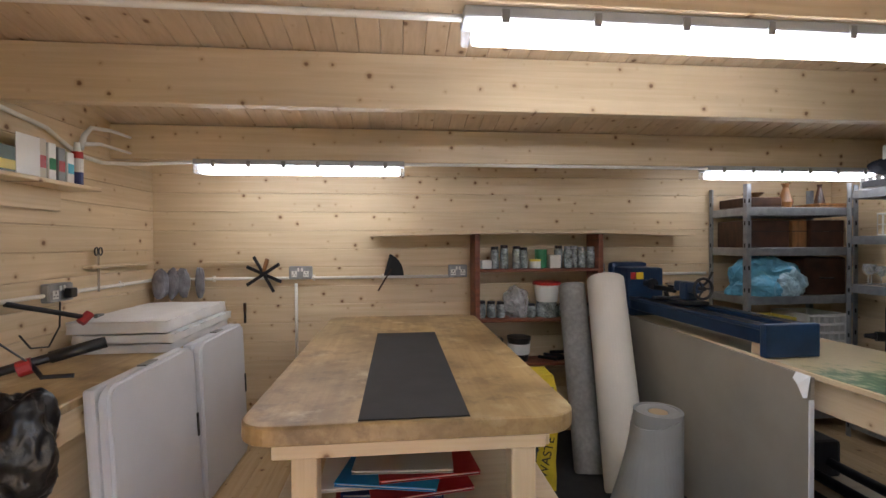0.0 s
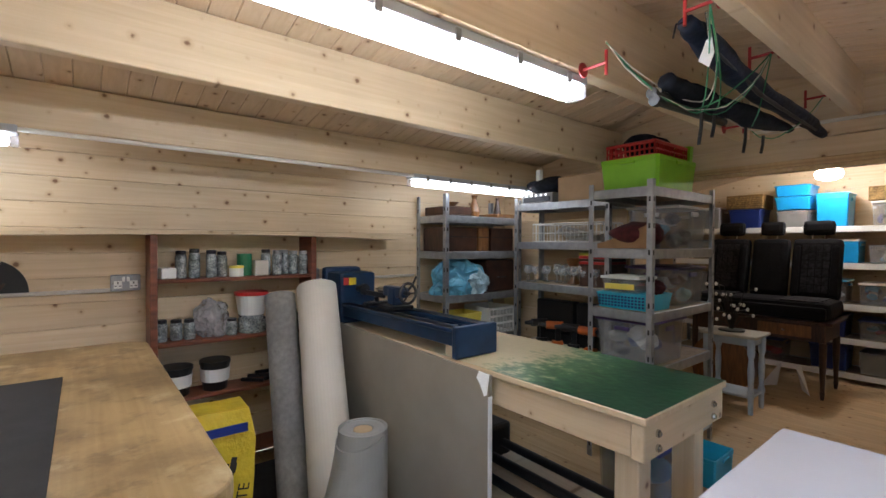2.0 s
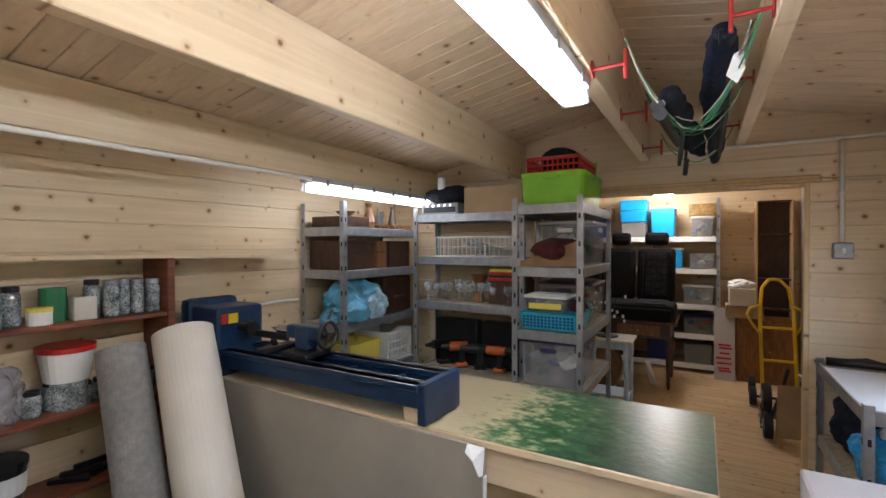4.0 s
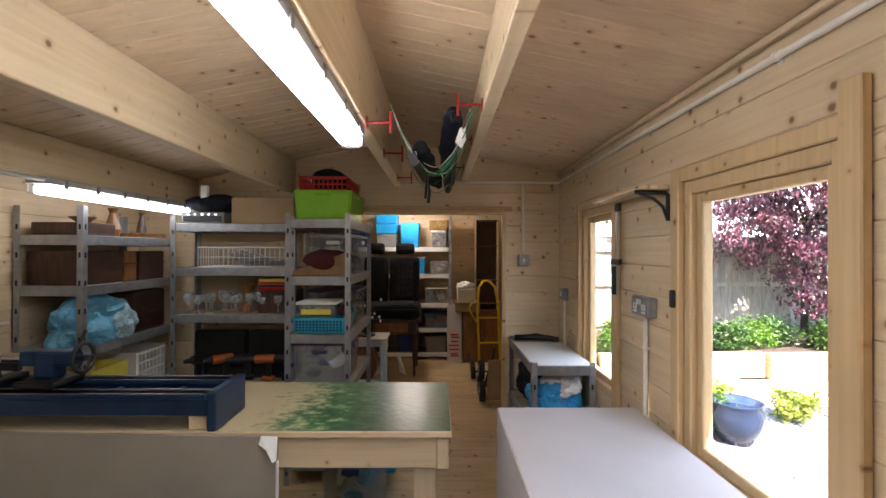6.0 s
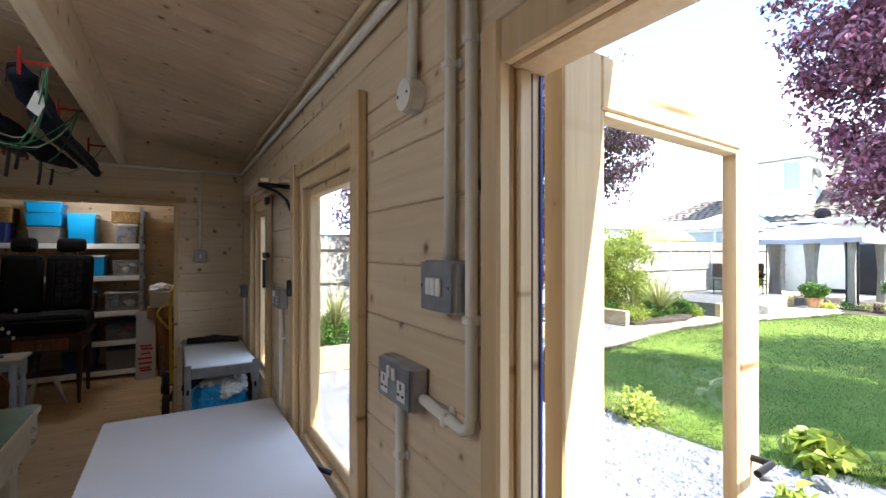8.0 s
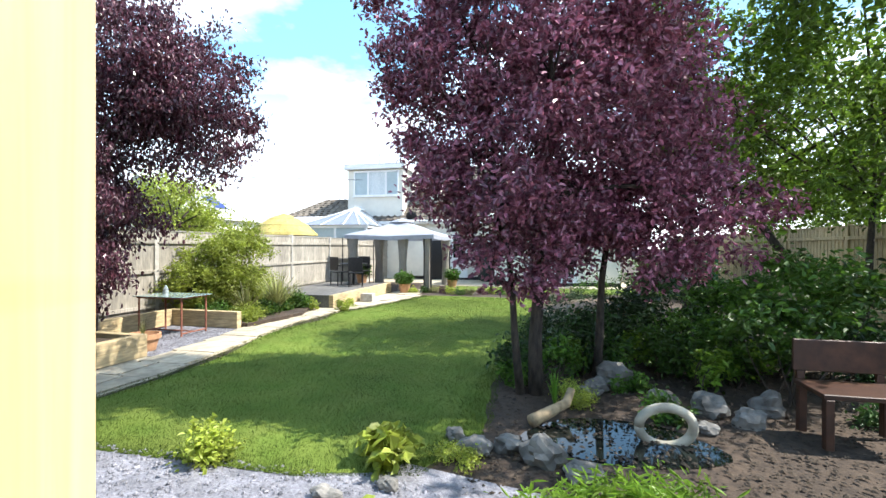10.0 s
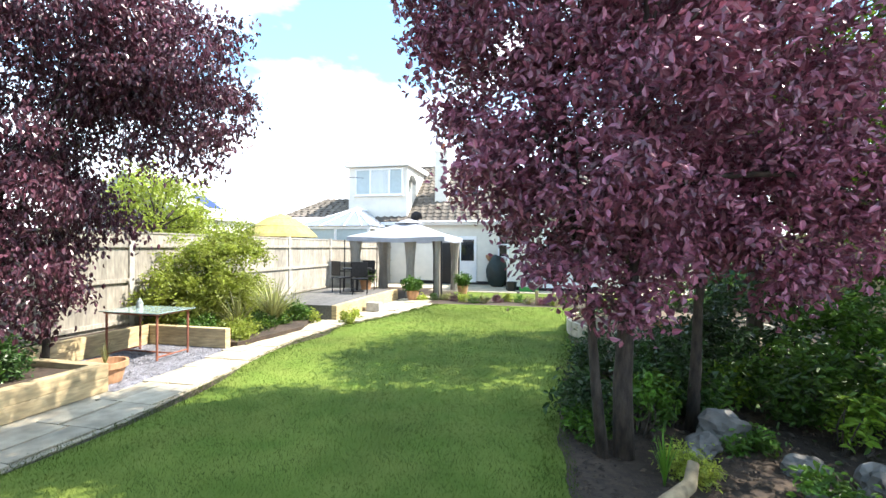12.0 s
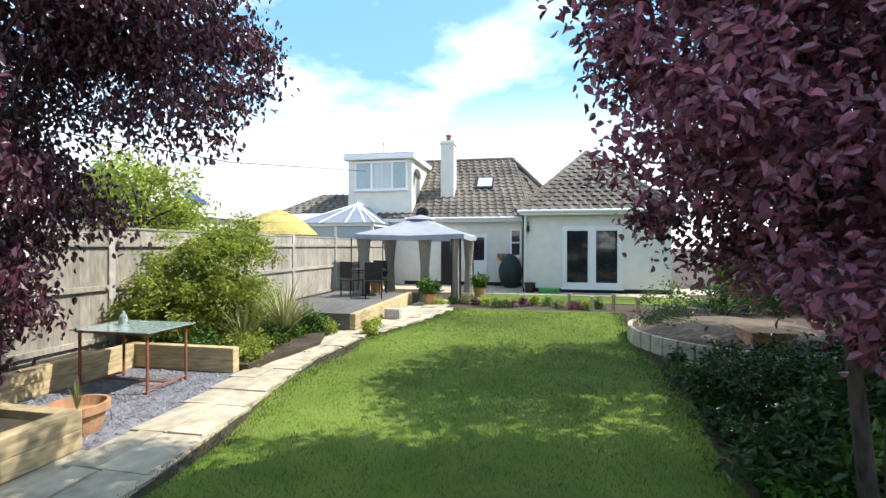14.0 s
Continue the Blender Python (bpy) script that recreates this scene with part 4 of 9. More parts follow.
work_table()
m = thing("rubber_mat", "thin black rubber strip lying on the work table", "mat")
part("mat", B((2.05, 2.36, 1.375, 2.58, 0.8805, 0.884), bevel=0.001), RUBBER, m)
cols = [REDP, NAVY, REDP, WHITEP, CYANP, REDP, PAPER]
for i, (dx, dy, rz) in enumerate(((0, 0, 4), (0.03, 0.02, -6), (0.10, -0.01, 9), (-0.05, 0.03, 2), (0.02, 0.0, -12), (0.13, 0.02, 5), (0.06, 0.04, -4))):
    z = 0.5725 + i * 0.0125
    f = thing("document_folder", "flat card folder lying in a pile under the table", "folder", "folders under the table")
    part("cover", B((-0.16, 0.16, -0.115, 0.115, 0, 0.002), (-0.16, 0.16, -0.115, 0.115, 0.0085, 0.0115), bevel=0.0008, m=pose(2.12 + dx, 1.62 + dy, z, 0, 0, rz)), cols[i], f)
    part("pages", B((-0.152, 0.155, -0.108, 0.108, 0.0022, 0.0083), bevel=0, m=pose(2.12 + dx, 1.62 + dy, z, 0, 0, rz)), PAPER, f)


# ---- side bench, folding tables ----
bay()
def side_bench():
    b = thing("side_bench", "wooden bench along the west boards with a pale top", "bench")
    part("benchtop", B((X0 + 0.005, 1.06, 1.20, 3.37, 0.80, 0.835)), PBENCH, b)
    part("apron", B((1.02, 1.05, 1.22, 3.36, 0.69, 0.799)), PY, b)
    for y in (1.25, 2.3, 3.28):
        part("leg", B((0.95, 1.019, y, y + 0.07, 0.0, 0.689)), PZ, b)
        part("leg", B((0.52, 0.59, y, y + 0.07, 0.0, 0.799)), PZ, b)
    part("panel", B((0.94, 0.955, 1.33, 2.29, 0.02, 0.688)), PY, b)


side_bench()


def folding_table(y0, y1, lean, label):
    t = thing("folding_table", label, "folding table", "white folding tables")
    m = pose(1.10, 0, 0.0, 0, lean, 0)
    bm = bmesh.new()
    o = rounded(y0, y1, 0.0, 0.865, 0.07, 6)
    v0 = [bm.verts.new((0.0, y, z)) for y, z in o]
    v1 = [bm.verts.new((0.045, y, z)) for y, z in o]
    bm.faces.new(v0); bm.faces.new(v1[::-1])
    for i in range(len(o)):
        bm.faces.new((v0[i], v0[(i + 1) % len(o)], v1[(i + 1) % len(o)], v1[i]))
    bmesh.ops.recalc_face_normals(bm, faces=bm.faces)
    es = [e for e in bm.edges if abs(e.verts[0].co.x - e.verts[1].co.x) < 1e-6]
    bmesh.ops.bevel(bm, geom=es, offset=0.012, segments=3, affect="EDGES")
    bmesh.ops.transform(bm, matrix=m, verts=bm.verts)
    part("half_top", bm, FOLDW, t, smooth=False)
    bm = bmesh.new()
    o = rounded(y0, y1, 0.0, 0.865, 0.07, 6)
    box(bm, -0.05, -0.004, y0 + 0.004, y1 - 0.004, 0.01, 0.86, bevel=0.015, m=m)
    part("half_top", bm, FOLDW, t)
    part("carry_handle", B((0.0455, 0.053, y1 - 0.03, y1 - 0.012, 0.40, 0.52), bevel=0.003, m=m), BLACK, t, "black carry handle")
    part("latch", B((-0.02, 0.02, (y0 + y1) / 2 - 0.05, (y0 + y1) / 2 + 0.05, 0.8655, 0.872), bevel=0.002, m=m), GREYP, t)


bay(0.06, 0.10)
folding_table(1.66, 2.36, -3.0, "white moulded folding table stored upright, folded in half")
folding_table(2.40, 3.06, -2.0, "white moulded folding table stored upright behind another")

# wrapped foam slabs on the bench
bay(0.07, 0.14)
for i, (z0, z1, dx) in enumerate(((0.8355, 0.885, 0.0), (0.8855, 0.935, 0.02), (0.9355, 1.005, -0.015))):
    f = thing("foam_slab", "white plastic-wrapped foam slab in a stack", "foam slab", "foam slabs")
    bm = bmesh.new()
    box(bm, 0.50 + dx, 0.98 + dx, 2.30, 3.10, z0, z1)
    bmesh.ops.subdivide_edges(bm, edges=bm.edges, cuts=8, use_grid_fill=True)
    for v in bm.verts:
        k = noise.noise(v.co * 9 + Vector((i, 0, 0)))
        edge = min(v.co.x - 0.50 - dx, 0.98 + dx - v.co.x, v.co.y - 2.30, 3.10 - v.co.y)
        if v.co.z > z1 - 0.001:
            v.co.z += 0.010 * k - (0.012 if edge < 0.02 else 0)
        elif v.co.z > z0 + 0.001:
            v.co.x += 0.012 * k; v.co.y += 0.012 * k
    part("wrap", bm, FOAM, f, smooth=True)


# ---- lathe bench, board, rolls ----
bay(-0.04, -0.09, 0.0, 1.0, 1.045)
def lathe_bench():
    b = thing("lathe_bench", "pine workbench with a green painted, worn end", "workbench")
    part("benchtop", B((3.84, 4.47, 1.02, 3.36, 0.815, 0.84)), PY, b)
    part("painted_top", B((3.843, 4.467, 1.023, 2.16, 0.8403, 0.8416), bevel=0.0005), GREENP, b, "patchy dark green paint worn to the wood")
    part("end_apron", B((3.85, 4.46, 1.03, 1.075, 0.70, 0.8145)), PX, b)
    part("side_apron", B((3.86, 3.90, 1.076, 3.34, 0.70, 0.8145)), PY, b)
    part("side_apron", B((4.42, 4.46, 1.076, 3.34, 0.70, 0.8145)), PY, b)
    for x in (3.91, 4.33):
        for y in (1.08, 3.20):
            part("leg", B((x, x + 0.085, y, y + 0.085, 0.0, 0.8145)), PZ, b)
    for z in (0.73, 0.775):
        for x in (3.93, 4.36):
            part("bolt", C(((x, 1.029, z), (x, 1.022, z), 0.012), ((x, 1.022, z), (x, 1.016, z), 0.007), seg=12), CHROME, b, "bright bolt head")
    part("low_shelf", B((3.92, 4.40, 1.18, 3.19, 0.25, 0.27)), PY, b)


lathe_bench()


def lathe_machine():
    l = thing("wood_lathe", "blue enamelled wood lathe on the bench", "lathe")
    for y0, y1 in ((1.92, 3.04),):
        for x in (3.835, 4.02):
            part("bed_rail", B((x, x + 0.045, y0, y1, 0.895, 0.975), (x - 0.012, x + 0.057, y0, y1, 0.955, 0.975), bevel=0.004), BLUEM, l)
    for x in (3.8245, 3.8865, 4.0095, 4.0705):
        part("rail_edge", B((x, x + 0.006, 1.93, 3.03, 0.9752, 0.9775), bevel=0.0008), CHROME, l, "bright machined way")
    part("bed_tray", B((3.881, 4.019, 1.93, 3.03, 0.897, 0.903), bevel=0), DARKM, l, "dark tray between the rails")
    for y in (2.1, 2.35, 2.62):
        part("cross_web", B((3.881, 4.019, y, y + 0.02, 0.904, 0.95), bevel=0.002), BLUEM, l)
    part("end_foot", B((3.82, 4.08, 1.885, 1.919, 0.845, 0.985), bevel=0.008), BLUEM, l)
    part("end_block", B((3.85, 4.06, 1.90, 2.0, 0.842, 0.893), bevel=0.003), PX, l, "wooden packing block")
    part("headstock", B((3.82, 4.08, 3.05, 3.26, 0.842, 1.16), bevel=0.02), BLUEM, l)
    part("belt_cover", B((3.81, 4.09, 3.262, 3.34, 0.86, 1.19), bevel=0.03), BLUEM, l)
    part("warning_plate", B((3.84, 3.875, 3.042, 3.049, 1.085, 1.13), bevel=0.001), REDP, l, "small red plate")
    part("badge", B((3.88, 3.93, 3.042, 3.049, 1.085, 1.13), bevel=0.001), YPAINT, l, "small yellow and red plate")
    part("spindle", C(((3.95, 3.048, 1.06), (3.95, 2.98, 1.06), 0.022), ((3.95, 2.98, 1.06), (3.95, 2.955, 1.06), 0.035)), DARKM, l)
    part("tool_rest", B((3.93, 3.95, 2.70, 2.92, 1.03, 1.06), bevel=0.004), DARKM, l)
    part("tool_rest_post", C(((3.95, 2.80, 1.0), (3.94, 2.80, 1.03), 0.014)), DARKM, l)
    part("banjo", B((3.86, 4.06, 2.77, 2.83, 0.977, 1.0), bevel=0.006), DARKM, l)
    part("tailstock_foot", B((3.875, 4.035, 2.52, 2.68, 0.978, 1.0), bevel=0.006), DARKM, l)
    part("tailstock", B((3.92, 3.99, 2.56, 2.64, 1.0, 1.10), (3.925, 3.985, 2.50, 2.70, 1.045, 1.105), bevel=0.014), BLUEM, l)
    part("quill", C(((3.955, 2.70, 1.075), (3.955, 2.78, 1.075), 0.018), ((3.955, 2.78, 1.075), (3.955, 2.83, 1.075), 0.013, 0.002), seg=14), CHROME, l, "bright steel quill")
    bm = bmesh.new()
    n = 20
    pipe([(3.955 + 0.055 * math.cos(2 * math.pi * i / n), 2.47, 1.075 + 0.055 * math.sin(2 * math.pi * i / n)) for i in range(n + 1)], 0.008, 8, bm)
    for a in (0, 120, 240):
        cyl(bm, (3.955, 2.47, 1.075), (3.955 + 0.05 * math.cos(radians(a)), 2.47, 1.075 + 0.05 * math.sin(radians(a))), 0.005, seg=8)
    cyl(bm, (3.955, 2.52, 1.075), (3.955, 2.46, 1.075), 0.012, seg=12)
    part("handwheel", bm, BLACK, l, "black spoked handwheel")
    part("lock_lever", pipe([(4.0, 2.58, 1.05), (4.05, 2.56, 1.11), (4.07, 2.55, 1.16)], 0.007), BLACK, l)


lathe_machine()
bd = thing("upright_board", "large grey plasterboard sheet leaning on the lathe bench", "board")
bm = bmesh.new()
v = [bm.verts.new(p) for p in ((3.79, 1.655, 0.0), (3.79, 3.24, 0.0), (3.805, 3.24, 0.86), (3.805, 1.655, 0.832), (3.804, 1.655, 0.0), (3.804, 3.24, 0.0), (3.819, 3.24, 0.86), (3.819, 1.655, 0.832))]
for f in ((0, 3, 2, 1), (4, 5, 6, 7), (0, 4, 7, 3), (1, 2, 6, 5), (3, 7, 6, 2), (0, 1, 5, 4)):
    bm.faces.new([v[i] for i in f])
part("sheet", bm, BOARD, bd)
bm = bmesh.new()
pts = [(3.80, 1.652, 0.838), (3.797, 1.71, 0.841), (3.788, 1.715, 0.815), (3.778, 1.685, 0.80), (3.782, 1.664, 0.755), (3.786, 1.652, 0.76)]
a = [bm.verts.new(p) for p in pts]; b = [bm.verts.new((p[0] - 0.006, p[1] - 0.004, p[2] + 0.002)) for p in pts]
bm.faces.new(a); bm.faces.new(b[::-1])
for i in range(6):
    bm.faces.new((a[i], a[(i + 1) % 6], b[(i + 1) % 6], b[i]))
part("torn_corner", bm, FOAM, bd, "torn white paper corner")
part("edge_paper", B((3.794, 3.814, 1.650, 1.6545, 0.0, 0.75), bevel=0), FOAM, bd)


def roll(name, p0, p1, r, material, label, core_r=0.03, tail=None):
    t = thing(name, label, "roll")
    p0, p1 = Vector(p0), Vector(p1)
    d = p1 - p0
    q = Matrix.Translation(p0) @ d.to_track_quat("Z", "Y").to_matrix().to_4x4()
    h = d.length
    prof = [(core_r, 0.0), (r, 0.0), (r, h), (r - 0.012, h), (r - 0.014, h - 0.004), (r - 0.03, h - 0.002), (core_r + 0.006, h - 0.006), (core_r, h - 0.01), (core_r, 0.0)]
    bm = lathe(prof, (0, 0, 0), 40, closed=False)
    bmesh.ops.transform(bm, matrix=q, verts=bm.verts)
    bmesh.ops.recalc_face_normals(bm, faces=bm.faces)
    part("wound_sheet", bm, material, t, smooth=False)
    part("core", C((p0, p0 + d * 0.985, core_r - 0.002)), BCARD, t, "brown card core")
    if tail is not None:
        part("loose_end", tail, material, t)
    return t


def flare_sheet(c, r, h):
    """The loose outer turn of a roll, spreading towards the floor."""
    bm = bmesh.new()
    rows = []
    for i in range(8):
        u = i / 7
        ring = []
        for off in (0.0, 0.006):
            for j in range(25):
                a = radians(95 + 195 * j / 24)
                k = r + off + 0.17 * (1 - u) ** 1.3 * math.sin(math.pi * j / 24) ** 1.5
                top = h * (1 - 0.10 * math.sin(math.pi * j / 24))
                ring.append(bm.verts.new((c[0] + k * math.cos(a), c[1] + k * math.sin(a), 0.001 + u * top)))
        rows.append(ring)
    for r0, r1 in zip(rows, rows[1:]):
        for j in range(24):
            bm.faces.new((r0[j], r0[j + 1], r1[j + 1], r1[j]))
            bm.faces.new((r0[25 + j + 1], r0[25 + j], r1[25 + j], r1[25 + j + 1]))
    for j in range(24):
        bm.faces.new((rows[-1][j], rows[-1][j + 1], rows[-1][26 + j], rows[-1][25 + j]))
    return bm


bay(0.08, -0.06, 0.0, 1.0, 1.03)
roll("cream_roll", (3.38, 2.42, 0.0), (3.53, 3.00, 1.10), 0.12, PAPER, "tall cream roll leaning by the shelves", 0.03)
roll("felt_roll", (3.27, 2.66, 0.0), (3.345, 3.13, 1.05), 0.09, FELT, "tall grey felt roll leaning on the shelves")
bay(0.02, 0.0)
roll("grey_sheet_roll", (3.44, 2.07, 0.0), (3.44, 2.07, 0.575), 0.112, GREYSH, "stout grey rolled sheet standing on end", 0.045, flare_sheet((3.44, 2.07), 0.115, 0.56))

# ---- window box ----
bay()
bx = thing("large_carton", "large flat pale carton standing under the window", "carton")
part("carton", B((2.72, 4.245, 0.05, 0.705, 0.0, 0.815), bevel=0.006), CARD, bx)


def print_mark(parent, x, y, z, s):
    """Printed care boxes on the lid, plain outlines and bars."""
    part("printed_frame", B((x, x + 0.16 * s, y, y + 0.002, z, z + 0.0006), (x, x + 0.16 * s, y + 0.11 * s, y + 0.11 * s + 0.002, z, z + 0.0006), (x, x + 0.002, y, y + 0.11 * s, z, z + 0.0006), (x + 0.16 * s, x + 0.162 * s, y, y + 0.11 * s, z, z + 0.0006), (x + 0.08 * s, x + 0.082 * s, y, y + 0.11 * s, z, z + 0.0006), bevel=0), INKBAR, parent, "thin dark printed frame")
    for k in range(4):
        part("printed_bar", B((x + 0.012 * s, x + 0.065 * s, y + (0.02 + 0.022 * k) * s, y + (0.028 + 0.022 * k) * s, z, z + 0.0006), bevel=0), INKBAR, parent)


print_mark(bx, 3.30, 0.54, 0.8152, 0.7)
print_mark(bx, 2.98, 0.54, 0.8152, 0.8)

# ---- things in the workshop ----
def tub(name, label, cx, cy, z, w, d, h, material, lid=None, group="storage boxes", rz=0, category="box", fill=None, taper=0.92, handle=True):
    """A moulded storage box, hollow, with a rolled rim and clip handles."""
    t = thing(name, label, category, group)
    m = pose(cx, cy, z + 0.001, 0, 0, rz)
    bm = bmesh.new()
    def ring(k, zz, inset=0.0):
        return [bm.verts.new((x * (w / 2 * k - inset), y * (d / 2 * k - inset), zz)) for x, y in ((-1, -0.92), (-0.92, -1), (0.92, -1), (1, -0.92), (1, 0.92), (0.92, 1), (-0.92, 1), (-1, 0.92))]
    rs = [ring(taper, 0), ring(0.985, h * 0.86), ring(1.0, h * 0.87), ring(1.0, h), ring(1.0, h, 0.008), ring(0.98, h * 0.86, 0.008), ring(taper, 0.006, 0.008)]
    for a, b in zip(rs, rs[1:]):
        for i in range(8):
            bm.faces.new((a[i], a[(i + 1) % 8], b[(i + 1) % 8], b[i]))
    bm.faces.new(rs[0][::-1]); bm.faces.new(rs[-1])
    bmesh.ops.transform(bm, matrix=m, verts=bm.verts)
    part("body", bm, material, t)
    if lid is not None:
        part("lid", B((-w / 2 - 0.006, w / 2 + 0.006, -d / 2 - 0.006, d / 2 + 0.006, h + 0.001, h + 0.018), (-w / 2 + 0.03, w / 2 - 0.03, -d / 2 + 0.03, d / 2 - 0.03, h + 0.018, h + 0.024), bevel=0.004, m=m), lid, t)
    if handle:
        for s in (-1, 1):
            part("handle", B((s * (w / 2 + 0.002) - 0.008, s * (w / 2 + 0.002) + 0.008, -0.05, 0.05, h * 0.80, h * 0.90), bevel=0.004, m=m), lid or material, t)
        part("handle", B((-0.05, 0.05, -d / 2 - 0.012, -d / 2 - 0.001, h * 0.80, h * 0.92), bevel=0.004, m=m), lid or material, t)
    if fill is not None or material is CLEARP:
        r = random.Random(int(cx * 977 + cy * 331 + z * 77))
        for k in range(7):
            s = (r.uniform(0.10, 0.2) * w, r.uniform(0.12, 0.22) * d, r.uniform(0.12, 0.22) * h)
            bm = lump((r.uniform(-0.28, 0.28) * w, r.uniform(-0.26, 0.26) * d, h * (0.22 + 0.09 * k)), s, k + cx * 7, 0.35, 2)
            bmesh.ops.transform(bm, matrix=m, verts=bm.verts)
            part("contents", bm, r.choice([fill or PAPER, PAPER, BCARD, NAVY, BLACK, REDP, WHITEP, BLUEBAG, GREYP, DARKW]), t)
    return t



def lattice_basket(name, label, x0, x1, y0, y1, z0, z1, material, step=0.035, r=0.003, group="baskets"):
    t = thing(name, label, "basket", group)
    bm = bmesh.new()
    n = max(2, int((x1 - x0) / step)); k = max(2, int((y1 - y0) / step))
    for i in range(n + 1):
        x = x0 + (x1 - x0) * i / n
        for y in (y0, y1):
            cyl(bm, (x, y, z0), (x, y, z1), r, seg=5)
        cyl(bm, (x, y0, z0 + r), (x, y1, z0 + r), r, seg=5)
    for i in range(k + 1):
        y = y0 + (y1 - y0) * i / k
        for x in (x0, x1):
            cyl(bm, (x, y, z0), (x, y, z1), r, seg=5)
    part("wire_mesh", bm, material, t)
    bm = bmesh.new()
    for z, q in ((z1, 2.0), ((z0 + z1) / 2, 1.0), (z0 + r, 1.2)):
        pipe([(x0, y0, z), (x1, y0, z), (x1, y1, z), (x0, y1, z), (x0, y0, z)], r * q, 6, bm)
    part("rim", bm, material, t)
    return t


def carton(name, label, x0, x1, y0, y1, z0, z1, material=None, rz=0, category="box"):
    t = thing(name, label, category)
    cx, cy = (x0 + x1) / 2, (y0 + y1) / 2
    m = pose(cx, cy, 0, 0, 0, rz)
    part("box", B((x0 - cx, x1 - cx, y0 - cy, y1 - cy, z0 + 0.001, z1), bevel=0.004, m=m), material or BCARD, t)
    part("flap_seam", B((-0.002, 0.002, y0 - cy + 0.01, y1 - cy - 0.01, z1, z1 + 0.001), bevel=0, m=m), DARKW, t)
    return t


# jar shelves
bay(0.362, -0.095, 0.0, 0.895, 1.03)
def jar_shelves():
    u = thing("jar_shelves", "red-stained open shelf unit full of jars and tubs", "shelf unit")
    for x in (2.675, 3.695):
        part("upright", B((x, x + 0.04, 3.26, 3.482, 0.0, 1.41)), REDWOOD, u)
    for z in (0.10, 0.485, 0.795, 1.145):
        part("shelf", B((2.715, 3.695, 3.265, 3.48, z, z + 0.02)), REDWOOD, u)


jar_shelves()


def jar(x, y, z, r, h, material, lidm, label):
    j = thing("jar", label, "jar", "jars on the shelves")
    part("glass", lathe([(r * 0.9, 0.001), (r, 0.012), (r, h * 0.80), (r * 0.82, h * 0.88)], (x, y, z), 14), material, j, smooth=True)
    part("lid", lathe([(r * 0.88, h * 0.885), (r * 0.88, h), (r * 0.8, h + 0.004)], (x, y, z), 14), lidm, j)
    part("fill", lathe([(r * 0.82, 0.008), (r * 0.9, 0.014), (r * 0.9, h * 0.6)], (x, y, z), 12), DARKM, j)


random.seed(9)
for i, x in enumerate((2.855, 2.93, 3.03, 3.105, 3.395, 3.465, 3.53, 3.60, 3.665)):
    jar(x, 3.36 + random.uniform(-0.03, 0.02), 1.165, 0.0345, 0.155 + random.uniform(-0.01, 0.012), JAR, DARKM if i < 5 else STEEL, "clear glass jar of screws with a dark lid" if i < 5 else "clear glass jar with a bright steel lid")
for i, x in enumerate((2.745, 2.83, 2.905, 3.16, 3.245, 3.36, 3.43, 3.51, 3.585, 3.655)):
    jar(x, 3.37 + random.uniform(-0.03, 0.02), 0.815, 0.037, 0.105 + random.uniform(-0.02, 0.015), JAR, DARKM, "small glass jar of fixings")
t = thing("paint_tin", "small green tin on the jar shelf", "tin")
part("tin", C(((3.26, 3.40, 1.1655), (3.26, 3.40, 1.30), 0.05)), mat("green_tin", (0.03, 0.22, 0.10), 0.4), t)
t = thing("paint_tin", "small yellow-lidded pot on the jar shelf", "tin")
part("tin", C(((3.19, 3.34, 1.1655), (3.19, 3.34, 1.215), 0.045)), WHITEP, t)
part("lid", C(((3.19, 3.34, 1.2155), (3.19, 3.34, 1.23), 0.047)), YELLOW, t)
carton("small_carton", "small white carton on the jar shelf", 2.735, 2.82, 3.32, 3.42, 1.165, 1.225, WHITEP, 8)
carton("small_carton", "small buff carton on the jar shelf", 3.31, 3.40, 3.31, 3.39, 1.165, 1.26, PAPER, -5)
t = thing("white_tub", "white plastic tub with a red lid", "tub")
part("tub", lathe([(0.085, 0.001), (0.105, 0.12), (0.11, 0.12)], (3.30, 3.375, 0.925), 24), WHITEP, t)
part("lid", lathe([(0.113, 0.1205), (0.113, 0.14), (0.10, 0.143)], (3.30, 3.375, 0.925), 24), REDP, t, "red lid")
part("stack_jar", lathe([(0.08, 0.0), (0.08, 0.108)], (3.30, 3.375, 0.816), 20), JAR, t)
t = thing("grey_bag", "crumpled grey bag on the middle shelf", "bag")
part("bag", crumpled((3.04, 3.37, 0.90), (0.12, 0.08, 0.13), 4, 0.816), mat("smoky_film", (0.45, 0.45, 0.47), 0.2, vary=0.2, scale=20, alpha=0.55), t)
for x, z, h in ((2.83, 0.505, 0.14), (3.06, 0.505, 0.15)):
    t = thing("black_tub", "black plastic tub with a white label", "tub")
    part("tub", lathe([(0.075, 0.001), (0.092, h), (0.097, h), (0.097, h + 0.02), (0.02, h + 0.022)], (x, 3.37, z), 20), BLACK, t)
    part("label_band", lathe([(0.0865, h * 0.35), (0.094, h * 0.85)], (x, 3.37, z), 20, closed=False), WHITEP, t, "white paper label")
t = thing("hand_tools", "heap of dark hand tools on the low shelf", "tools")
for i in range(5):
    part("tool", B((-0.08, 0.08, -0.012, 0.012, 0, 0.02), m=pose(3.30 + i * 0.05, 3.36, 0.506 + 0.021 * (i % 3), 0, 0, 20 * i - 40)), DARKM, t)

